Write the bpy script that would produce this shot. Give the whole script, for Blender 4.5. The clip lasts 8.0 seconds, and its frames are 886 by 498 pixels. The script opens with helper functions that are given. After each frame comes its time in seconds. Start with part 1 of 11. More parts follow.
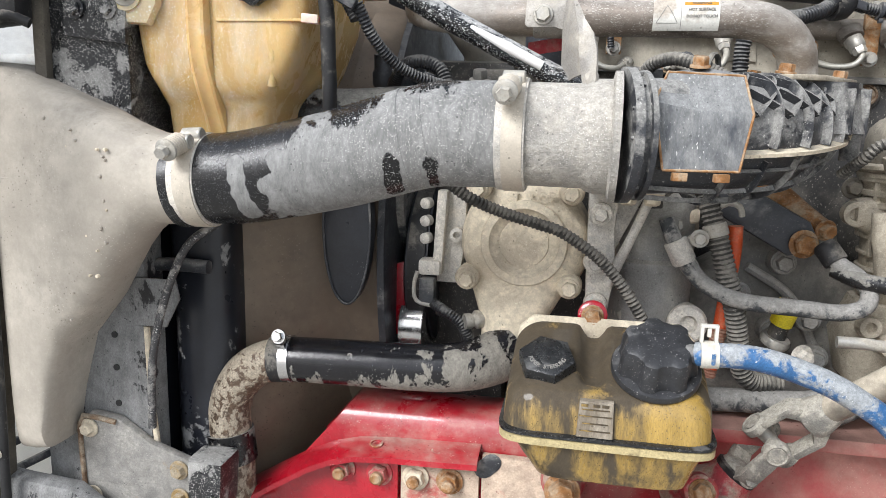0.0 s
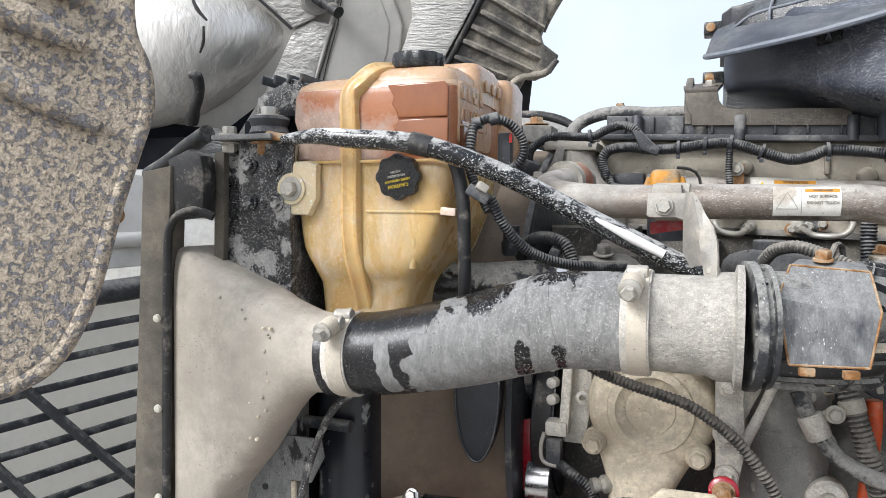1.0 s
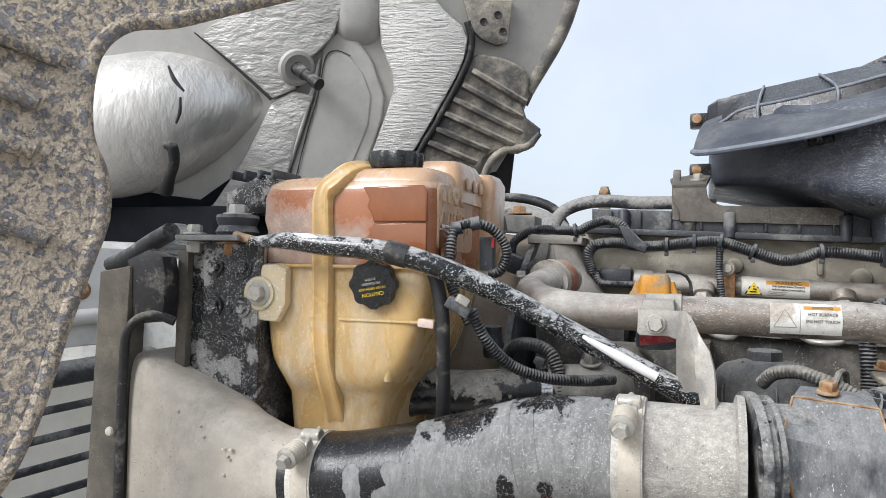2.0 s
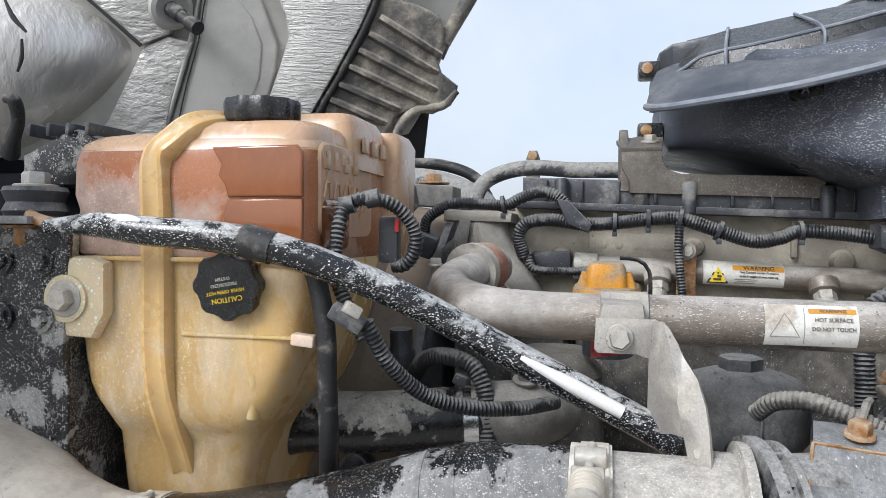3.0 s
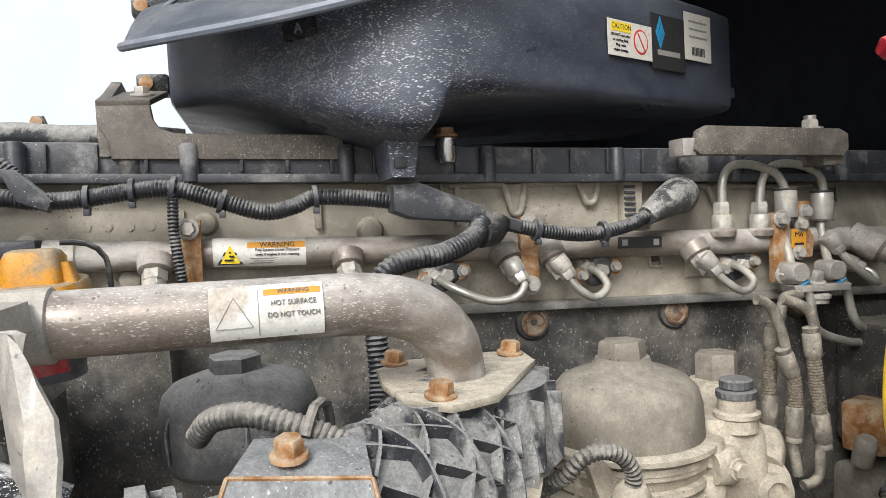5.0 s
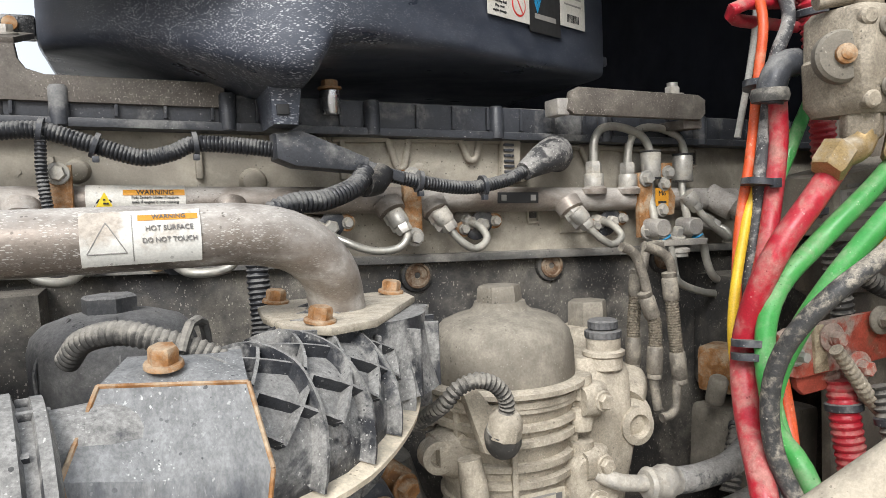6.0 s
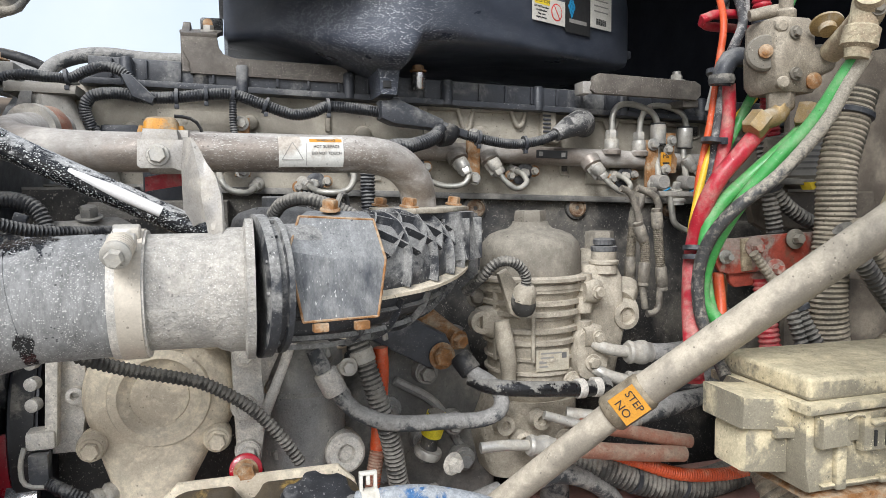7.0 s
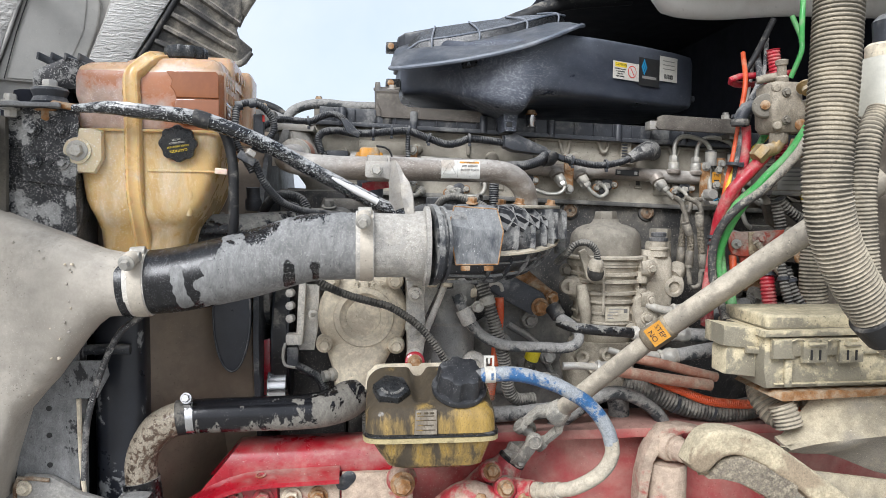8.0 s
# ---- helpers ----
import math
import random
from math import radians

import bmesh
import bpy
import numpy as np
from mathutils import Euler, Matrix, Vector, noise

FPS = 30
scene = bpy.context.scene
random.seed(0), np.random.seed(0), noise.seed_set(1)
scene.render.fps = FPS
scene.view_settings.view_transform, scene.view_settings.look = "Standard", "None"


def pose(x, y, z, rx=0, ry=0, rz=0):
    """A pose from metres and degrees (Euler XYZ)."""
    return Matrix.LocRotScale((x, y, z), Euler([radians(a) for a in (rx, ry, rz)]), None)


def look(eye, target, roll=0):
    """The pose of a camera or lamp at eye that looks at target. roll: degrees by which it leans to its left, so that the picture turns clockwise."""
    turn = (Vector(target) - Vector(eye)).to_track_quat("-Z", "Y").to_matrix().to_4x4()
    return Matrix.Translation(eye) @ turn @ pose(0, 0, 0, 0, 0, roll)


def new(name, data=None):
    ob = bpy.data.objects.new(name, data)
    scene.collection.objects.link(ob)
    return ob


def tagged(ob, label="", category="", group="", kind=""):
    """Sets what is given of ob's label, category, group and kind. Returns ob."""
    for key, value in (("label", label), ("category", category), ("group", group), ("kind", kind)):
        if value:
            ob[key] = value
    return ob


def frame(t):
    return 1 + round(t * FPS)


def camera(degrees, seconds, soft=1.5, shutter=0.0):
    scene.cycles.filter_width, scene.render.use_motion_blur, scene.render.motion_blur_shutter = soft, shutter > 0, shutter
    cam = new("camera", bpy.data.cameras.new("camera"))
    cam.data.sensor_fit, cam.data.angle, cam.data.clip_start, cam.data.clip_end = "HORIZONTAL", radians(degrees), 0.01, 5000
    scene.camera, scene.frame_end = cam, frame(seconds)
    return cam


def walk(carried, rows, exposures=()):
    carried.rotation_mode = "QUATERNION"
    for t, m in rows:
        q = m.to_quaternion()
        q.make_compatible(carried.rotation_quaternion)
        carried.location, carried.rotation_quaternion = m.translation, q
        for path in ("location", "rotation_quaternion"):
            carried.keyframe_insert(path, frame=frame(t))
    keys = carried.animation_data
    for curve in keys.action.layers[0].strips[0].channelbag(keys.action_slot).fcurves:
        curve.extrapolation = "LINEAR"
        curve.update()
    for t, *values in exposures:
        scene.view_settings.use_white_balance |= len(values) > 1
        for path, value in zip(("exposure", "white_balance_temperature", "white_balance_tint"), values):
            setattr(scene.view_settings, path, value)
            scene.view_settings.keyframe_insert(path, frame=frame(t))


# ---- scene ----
cam = camera(63.0, 8.0, soft=0.5)
PATH = [
    (0, (0.138, -0.055, 1.54), (-0.231, 1.875, 1.171), 1.4),
    (0.5, (0.141, -0.094, 1.582), (-0.45, 1.8, 1.327), 0.7),
    (1, (0.138, -0.11, 1.633), (-0.558, 1.763, 1.543), 0.5),
    (1.5, (0.132, -0.107, 1.679), (-0.56, 1.77, 1.706), 0.5),
    (1.7, (0.132, -0.098, 1.692), (-0.55, 1.781, 1.748), 0.7),
    (2.8, (0.072, 0.137, 1.725), (-0.414, 2.077, 1.702), 0.9),
    (3, (0.071, 0.177, 1.728), (-0.358, 2.13, 1.685), 0.5),
    (3.5, (0.088, 0.241, 1.729), (-0.143, 2.226, 1.655), -0.4),
    (4, (0.131, 0.268, 1.722), (0.144, 2.266, 1.629), -1.2),
    (4.5, (0.196, 0.316, 1.716), (0.451, 2.297, 1.629), -2.0),
    (5, (0.238, 0.349, 1.71), (0.727, 2.286, 1.617), -2.9),
    (5.2, (0.253, 0.359, 1.706), (0.829, 2.272, 1.615), -3.2),
    (6.3, (0.22, 0.279, 1.657), (0.996, 2.115, 1.504), -2.2),
    (6.5, (0.197, 0.227, 1.648), (0.929, 2.082, 1.49), -1.8),
    (7, (0.15, 0.005, 1.608), (0.715, 1.918, 1.451), -0.6),
    (7.5, (0.108, -0.247, 1.596), (0.495, 1.71, 1.458), 0.2),
    (8, (0.055, -0.49, 1.581), (0.288, 1.494, 1.471), 0.6),
]
walk(cam, [(t, look(eye, target, roll)) for t, eye, target, roll in PATH],
     exposures=[(0, 0.55, 6200, 10), (0.5, 0.55, 6200, 10), (1, 0.45, 6200, 10), (1.5, 0.32, 6200, 10), (3, 0.22, 6050, 10), (3.5, 0.22, 6050, 10), (4.5, 0.48, 6200, 10), (5, 0.54, 6400, 10), (6.5, 0.46, 6300, 10), (7, 0.40, 6150, 10), (8, 0.34, 6050, 10)])

# ---- light ----
world = bpy.data.worlds.new("sky")
scene.world = world
world.use_nodes = True
wn = world.node_tree
sky = wn.nodes.new("ShaderNodeTexSky")
sky.sky_type, sky.sun_disc = "NISHITA", False
SUN_ELEV, SUN_ROT = radians(38), radians(212)
sky.sun_elevation, sky.sun_rotation = SUN_ELEV, SUN_ROT
sky.dust_density, sky.air_density, sky.ozone_density = 4.0, 1.0, 1.0
# thin bright cloud over the blue
cloud = wn.nodes.new("ShaderNodeTexNoise")
cloud.inputs["Scale"].default_value, cloud.inputs["Detail"].default_value, cloud.inputs["Roughness"].default_value = 2.2, 6, 0.6
veil = wn.nodes.new("ShaderNodeMapRange")
veil.inputs["From Min"].default_value, veil.inputs["From Max"].default_value = 0.3, 0.7
veil.inputs["To Min"].default_value, veil.inputs["To Max"].default_value = 0.60, 0.96
blend = wn.nodes.new("ShaderNodeMix")
blend.data_type = "RGBA"
wn.links.new(cloud.outputs["Fac"], veil.inputs["Value"])
wn.links.new(veil.outputs["Result"], blend.inputs["Factor"])
wn.links.new(sky.outputs[0], [i for i in blend.inputs if i.name == "A" and i.type == "RGBA"][0])
[i for i in blend.inputs if i.name == "B" and i.type == "RGBA"][0].default_value = (4.55, 4.75, 5.05, 1)
wn.nodes["Background"].inputs["Strength"].default_value = 0.17
wn.links.new([o for o in blend.outputs if o.type == "RGBA"][0], wn.nodes["Background"].inputs["Color"])
sun = bpy.data.lights.new("sun", "SUN")
sun.energy, sun.angle, sun.color = 2.9, radians(28), (1.0, 0.985, 0.965)
sun_ob = new("sun", sun)
sun_dir = Vector((math.sin(SUN_ROT) * math.cos(SUN_ELEV), math.cos(SUN_ROT) * math.cos(SUN_ELEV), math.sin(SUN_ELEV)))
sun_ob.matrix_world = look(sun_dir * 20, (0, 0, 0))


# ---- mesh helpers ----
def spline(pts, step, extra=None):
    """Catmull-Rom through the points, at about even steps; extra values ride along."""
    pts = [Vector(p) for p in pts]
    ex = extra or [0.0] * len(pts)
    out, val = [], []
    for i in range(len(pts) - 1):
        a, b = pts[i], pts[i + 1]
        p = pts[i - 1] if i else a * 2 - b
        q = pts[i + 2] if i + 2 < len(pts) else b * 2 - a
        n = max(1, int((b - a).length / step + 0.5))
        for k in range(n):
            t = k / n
            out.append(0.5 * (2 * a + (b - p) * t + (2 * p - 5 * a + 4 * b - q) * t * t + (3 * a - p - 3 * b + q) * t ** 3))
            val.append(ex[i] + (ex[i + 1] - ex[i]) * t)
    out.append(pts[-1]), val.append(ex[-1])
    return out, val


def ringed(bm, rings, cap=True):
    """Skin a row of equal closed rings of points."""
    rows = [[bm.verts.new(p) for p in r] for r in rings]
    n = len(rows[0])
    for a, b in zip(rows, rows[1:]):
        for i in range(n):
            j = (i + 1) % n
            bm.faces.new((a[i], a[j], b[j], b[i]))
    if cap:
        bm.faces.new(rows[0][::-1])
        bm.faces.new(rows[-1])
    return bm


def tube(pts, r, n=14, step=0.008, corr=None, bm=None, cap=True):
    """A pipe along a curve; r: radius or one a point; corr: (pitch, depth) of corrugation."""
    bm = bm or bmesh.new()
    rs = list(r) if isinstance(r, (list, tuple)) else [r] * len(pts)
    if corr:
        step = corr[0] / 4
    line, rad = spline(pts, step, rs)
    if corr:
        # even arc steps, so that ridges keep their pitch
        acc = [0.0]
        for a, b in zip(line, line[1:]):
            acc.append(acc[-1] + (b - a).length)
        m = max(4, int(acc[-1] / step))
        xs = np.linspace(0, acc[-1], m)
        arr = np.array([tuple(p) for p in line])
        line = [Vector((np.interp(x, acc, arr[:, 0]), np.interp(x, acc, arr[:, 1]), np.interp(x, acc, arr[:, 2]))) for x in xs]
        rad = [float(np.interp(x, acc, rad)) for x in xs]
    side, rings = None, []
    for i, p in enumerate(line):
        d = (line[min(i + 1, len(line) - 1)] - line[max(i - 1, 0)]).normalized()
        if side is None:
            side = d.orthogonal().normalized()
        side = (side - d * side.dot(d)).normalized()
        other = d.cross(side)
        rr = rad[i]
        if corr:
            rr -= (0.0, 0.15, 1.0, 0.85)[i % 4] * corr[1]
        rings.append([p + (side * math.cos(a) + other * math.sin(a)) * rr for a in (2 * math.pi * k / n for k in range(n))])
    return ringed(bm, rings, cap)


def lathe(profile, at, axis=(0, 0, 1), n=32, bm=None, wob=None):
    """Turn (radius, height) pairs round an axis from a point; wob(angle) scales the radius."""
    bm = bm or bmesh.new()
    z = Vector(axis).normalized()
    x = z.orthogonal().normalized()
    y = z.cross(x)
    at = Vector(at)
    rings = []
    for r, h in profile:
        ring = []
        for k in range(n):
            a = 2 * math.pi * k / n
            rr = max(r, 1e-4) * (wob(a) if wob else 1)
            ring.append(at + z * h + (x * math.cos(a) + y * math.sin(a)) * rr)
        rings.append(ring)
    return ringed(bm, rings)


def box(at, size, turn=(0, 0, 0), bev=0.003, bm=None, seg=2):
    """A block with worn edges round its middle."""
    bm = bm or bmesh.new()
    m = pose(*at, *turn) @ Matrix.Diagonal((*size, 1))
    got = bmesh.ops.create_cube(bm, size=1, matrix=m)["verts"]
    if bev:
        edges = list({e for v in got for e in v.link_edges})
        bmesh.ops.bevel(bm, geom=edges, offset=bev, segments=seg, affect="EDGES", profile=0.6)
    return bm


def prism(outline, lo, hi, axis="y", bev=0.003, bm=None, seg=2, m=None):
    """Push an outline from lo to hi along an axis. The outline is (x, z) for y, (y, z) for x, (x, y) for z."""
    bm = bm or bmesh.new()
    put = {"y": lambda a, b, c: (a, c, b), "x": lambda a, b, c: (c, a, b), "z": lambda a, b, c: (a, b, c)}[axis]
    lower = [bm.verts.new(put(a, b, lo)) for a, b in outline]
    upper = [bm.verts.new(put(a, b, hi)) for a, b in outline]
    n = len(outline)
    faces = [bm.faces.new(lower), bm.faces.new(upper[::-1])]
    for i in range(n):
        j = (i + 1) % n
        faces.append(bm.faces.new((lower[j], lower[i], upper[i], upper[j])))
    bmesh.ops.recalc_face_normals(bm, faces=faces)
    if bev:
        edges = list({e for f in faces[:2] for e in f.edges})
        bmesh.ops.bevel(bm, geom=edges, offset=bev, segments=seg, affect="EDGES", profile=0.6)
    if m:
        bm.transform(m)
    return bm


def loft(sections, axis="z", n=40, bm=None, cap=True):
    """Skin over rounded boxes: (height, u middle, v middle, u half, v half, power); x lofts over (y, z), y over (x, z), z over (x, y)."""
    bm = bm or bmesh.new()
    rings = []
    for h, cu, cv, a, b, p in sections:
        ring = []
        for k in range(n):
            t = 2 * math.pi * (k + 0.5) / n
            c, s = math.cos(t), math.sin(t)
            u = cu + a * math.copysign(abs(c) ** (2 / p), c)
            v = cv + b * math.copysign(abs(s) ** (2 / p), s)
            ring.append({"x": (h, u, v), "y": (u, h, v), "z": (u, v, h)}[axis])
        rings.append(ring)
    ringed(bm, rings, cap)
    bmesh.ops.recalc_face_normals(bm, faces=bm.faces[:])
    return bm


def hexbolt(at, axis, r=0.009, h=0.008, washer=1.45, bm=None):
    """A flanged hexagon head."""
    bm = bm or bmesh.new()
    if washer:
        lathe([(r * washer, 0), (r * washer, 0.0018), (r * washer * 0.94, 0.0026)], at, axis, 20, bm)
    base = Vector(at) + Vector(axis).normalized() * 0.002
    lathe([(r, 0), (r, h * 0.8), (r * 0.86, h)], base, axis, 6, bm)
    return bm


def star(n, depth):
    return lambda a: 1 + depth * math.tanh(2.5 * math.cos(n * a))


def lettering(text, size, m, deep=0.0003):
    """Raised letters as a mesh, on the plane of m, middle at its origin."""
    cu = bpy.data.curves.new("letters", "FONT")
    cu.body, cu.size, cu.extrude, cu.align_x, cu.align_y = text, size, deep, "CENTER", "CENTER"
    cu.resolution_u = 3
    ob = bpy.data.objects.new("letters", cu)
    scene.collection.objects.link(ob)
    bpy.context.view_layer.update()
    me = bpy.data.meshes.new_from_object(ob.evaluated_get(bpy.context.evaluated_depsgraph_get()))
    bm = bmesh.new()
    bm.from_mesh(me)
    bpy.data.objects.remove(ob)
    bpy.data.curves.remove(cu)
    bpy.data.meshes.remove(me)
    bm.transform(m)
    return bm


def facing(at, normal, up=(0, 0, 1)):
    """A pose whose z looks along normal and whose y is nearest to up."""
    z = Vector(normal).normalized()
    x = Vector(up).cross(z).normalized()
    y = z.cross(x)
    return Matrix.Translation(at) @ Matrix((x, y, z)).transposed().to_4x4()


SHARP = radians(38)


def mesh_of(name, bm, material, origin):
    bm.transform(Matrix.Translation(-Vector(origin)))
    me = bpy.data.meshes.new(name)
    bm.normal_update()
    bm.to_mesh(me)
    bm.free()
    me.polygons.foreach_set("use_smooth", [True] * len(me.polygons))
    me.set_sharp_from_angle(angle=SHARP)
    me.materials.append(material)
    return me


def thing(name, base, label, category, group="", kind=""):
    """An Empty at the base of a thing, for its parts."""
    ob = new(name)
    ob.location, ob.empty_display_size = base, 0.02
    ob["base"] = tuple(base)
    return tagged(ob, label, category, group, kind)


def part(name, bm, material, parent, label=""):
    """A bmesh in world places, as one mesh object under a thing or a part."""
    root = parent if parent.parent is None else parent.parent
    ob = new(name, mesh_of(name, bm, material, root["base"]))
    ob.parent = parent
    return tagged(ob, label)


def solo(name, bm, material, label, category, group="", kind=""):
    """A thing of one mesh, its origin at the middle of its base."""
    lo = [min(v.co[i] for v in bm.verts) for i in range(3)]
    hi = [max(v.co[i] for v in bm.verts) for i in range(3)]
    base = ((lo[0] + hi[0]) / 2, (lo[1] + hi[1]) / 2, lo[2])
    ob = new(name, mesh_of(name, bm, material, base))
    ob.location = base
    ob["base"] = base
    return tagged(ob, label, category, group, kind)


# ---- materials ----
DUST = (0.36, 0.325, 0.27)


def surface(name, base, rough=0.6, metal=0.0, vary=0.25, vscale=30, dust=0.0, dscale=25, dsoft=0.12, dcol=DUST, top=0.25,
            speck=0.0, sscale=260, scol=(0.6, 0.57, 0.5), bump=0.15, bscale=220, stretch=(1, 1, 1), spec=0.5, second=None, seccut=0.6,
            subsurf=0.0, coat=0.0, grain=0.22, gscale=520, bdist=0.004, fade=None, front=0.0, smask=0.38,
            drops=None, spots=(), crumbs=True):
    """A worn surface: grain and stains in the base, settled dust in patches (dust: share covered, top: more on what faces up), and specks.
    drops: dried splashes (scale, share, colour, lengthwise stretch, turn about y, middle, reach); spots: (x, y, z, reach, amount) of dust more or less."""
    m = bpy.data.materials.new(name)
    m.use_nodes = True
    nt = m.node_tree
    N, Lk = nt.nodes, nt.links
    bsdf = N["Principled BSDF"]
    geo = N.new("ShaderNodeNewGeometry")
    mp = N.new("ShaderNodeMapping")
    mp.inputs["Scale"].default_value = stretch
    Lk.new(geo.outputs["Position"], mp.inputs[0])

    def noise_tex(scale, detail=5, rough_=0.6, dist=0.0):
        t = N.new("ShaderNodeTexNoise")
        t.inputs["Scale"].default_value, t.inputs["Detail"].default_value = scale, detail
        t.inputs["Roughness"].default_value, t.inputs["Distortion"].default_value = rough_, dist
        Lk.new(mp.outputs[0], t.inputs["Vector"])
        return t.outputs["Fac"]

    def ramp(src, lo, hi):
        r = N.new("ShaderNodeMapRange")
        r.interpolation_type = "SMOOTHSTEP"
        r.inputs["From Min"].default_value, r.inputs["From Max"].default_value = lo, hi
        Lk.new(src, r.inputs["Value"])
        return r.outputs["Result"]

    def mix(fac, a, b):
        x = N.new("ShaderNodeMix")
        x.data_type = "RGBA"
        for sock, v in (("A", a), ("B", b)):
            s = [i for i in x.inputs if i.name == sock and i.type == "RGBA"][0]
            if isinstance(v, tuple):
                s.default_value = (*v, 1)
            else:
                Lk.new(v, s)
        if isinstance(fac, float):
            x.inputs["Factor"].default_value = fac
        else:
            Lk.new(fac, x.inputs["Factor"])
        return [o for o in x.outputs if o.type == "RGBA"][0]

    def math_(op, a, b):
        x = N.new("ShaderNodeMath")
        x.operation = op
        for i, v in enumerate((a, b)):
            if isinstance(v, (int, float)):
                x.inputs[i].default_value = v
            else:
                Lk.new(v, x.inputs[i])
        return x.outputs[0]

    def scaled(c, fac, a, b):
        r = N.new("ShaderNodeMapRange")
        r.inputs["To Min"].default_value, r.inputs["To Max"].default_value = a, b
        Lk.new(fac, r.inputs["Value"])
        x = N.new("ShaderNodeVectorMath")
        x.operation = "SCALE"
        Lk.new(c, x.inputs[0])
        Lk.new(r.outputs["Result"], x.inputs["Scale"])
        return x.outputs[0]

    def reach(at, far):
        d = N.new("ShaderNodeVectorMath")
        d.operation = "DISTANCE"
        Lk.new(geo.outputs["Position"], d.inputs[0])
        d.inputs[1].default_value = at
        r = N.new("ShaderNodeMapRange")
        r.interpolation_type = "SMOOTHSTEP"
        r.inputs["From Min"].default_value, r.inputs["From Max"].default_value = far, far * 0.25
        Lk.new(d.outputs["Value"], r.inputs["Value"])
        return r.outputs["Result"]

    def splash(scale, share, long=1.0, turn=0.0):
        """Round or drawn out drops of uneven size, as a mask."""
        m2 = N.new("ShaderNodeMapping")
        m2.inputs["Rotation"].default_value = (0, turn, 0)
        m2.inputs["Scale"].default_value = (1 / long, 1, 1)
        Lk.new(geo.outputs["Position"], m2.inputs[0])
        v = N.new("ShaderNodeTexVoronoi")
        v.inputs["Scale"].default_value = scale
        Lk.new(m2.outputs[0], v.inputs["Vector"])
        rnd = N.new("ShaderNodeSeparateColor")
        Lk.new(v.outputs["Color"], rnd.inputs[0])
        size = N.new("ShaderNodeMapRange")
        size.inputs["From Min"].default_value, size.inputs["From Max"].default_value = 1 - share, 1.0
        Lk.new(rnd.outputs[0], size.inputs["Value"])
        big = math_("MULTIPLY", math_("POWER", math_("MAXIMUM", size.outputs["Result"], 0.0), 1.6), 0.56)
        edge = math_("ADD", v.outputs["Distance"], math_("MULTIPLY", math_("SUBTRACT", noise_tex(scale * 2.5, 2), 0.5), 0.35))
        return ramp(math_("SUBTRACT", big, edge), 0.0, 0.05)

    grain = min(0.5, grain * 0.85)
    lo = tuple(c * (1 - vary) for c in base)
    hi = tuple(min(1, c * (1 + vary)) for c in base)
    col = mix(ramp(noise_tex(vscale, 6, 0.65), 0.3, 0.7), lo, hi)
    col = mix(ramp(noise_tex(vscale * 9, 3, 0.7), 0.25, 0.75), col, mix(0.35, col, lo))
    if grain:
        fine = ramp(noise_tex(gscale, 5, 0.75), 0.32, 0.68)
        col = scaled(col, fine, 1 - grain, 1 + 0.7 * grain)
    if second:
        col = mix(ramp(noise_tex(vscale * 0.55, 5, 0.6, 0.6), seccut, seccut + 0.08), col, second)
    roughness = ramp(noise_tex(vscale * 2.5, 4), 0.0, 1.0)
    roughness = math_("ADD", math_("MULTIPLY", roughness, 0.25), rough - 0.12)
    metallic = metal
    height = noise_tex(bscale, 4, 0.65)
    if dust > 0:
        sep = N.new("ShaderNodeSeparateXYZ")
        Lk.new(geo.outputs["Normal"], sep.inputs[0])
        lift = math_("MULTIPLY", sep.outputs["Z"], top * 0.35)
        if front:
            lift = math_("ADD", lift, math_("MULTIPLY", sep.outputs["Y"], -0.35 * front))
        field = math_("ADD", math_("ADD", noise_tex(dscale, 6, 0.62, 0.4), lift), math_("MULTIPLY", math_("SUBTRACT", noise_tex(dscale * 7, 4, 0.7), 0.5), 0.22))
        for sx, sy, sz, far, amount in spots:
            field = math_("ADD", field, math_("MULTIPLY", reach((sx, sy, sz), far), amount))
        if fade:
            spot = N.new("ShaderNodeSeparateXYZ")
            Lk.new(geo.outputs["Position"], spot.inputs[0])
            run = N.new("ShaderNodeMapRange")
            run.inputs["From Min"].default_value, run.inputs["From Max"].default_value = fade[0], fade[1]
            run.inputs["To Min"].default_value, run.inputs["To Max"].default_value = fade[2], fade[3]
            Lk.new(spot.outputs["X"], run.inputs["Value"])
            field = math_("ADD", field, run.outputs["Result"])
        cut = 0.72 - 0.44 * dust
        mask = ramp(field, cut - dsoft / 2, cut + dsoft / 2)
        dv = mix(ramp(noise_tex(dscale * 3.3, 5, 0.7), 0.3, 0.7), tuple(c * 0.74 for c in dcol), tuple(min(1, c * 1.18) for c in dcol))
        if grain:
            dv = scaled(dv, ramp(noise_tex(gscale * 0.8, 5, 0.75), 0.3, 0.7), 1 - grain, 1 + 0.6 * grain)
        col = mix(math_("MULTIPLY", mask, 0.94), col, dv)
        roughness = math_("ADD", roughness, math_("MULTIPLY", mask, 0.9 - rough))
        metallic = math_("MULTIPLY", math_("SUBTRACT", 1, mask), metal)
        height = math_("ADD", height, math_("MULTIPLY", mask, 0.35))
    if speck > 0:
        sp = ramp(noise_tex(sscale * 1.7, 2, 0.5), 0.78 - 0.25 * speck, 0.80 - 0.25 * speck + 0.03)
        sp = math_("MULTIPLY", sp, ramp(noise_tex(vscale * 0.8, 4), smask, smask + 0.22))
        col = mix(sp, col, scol)
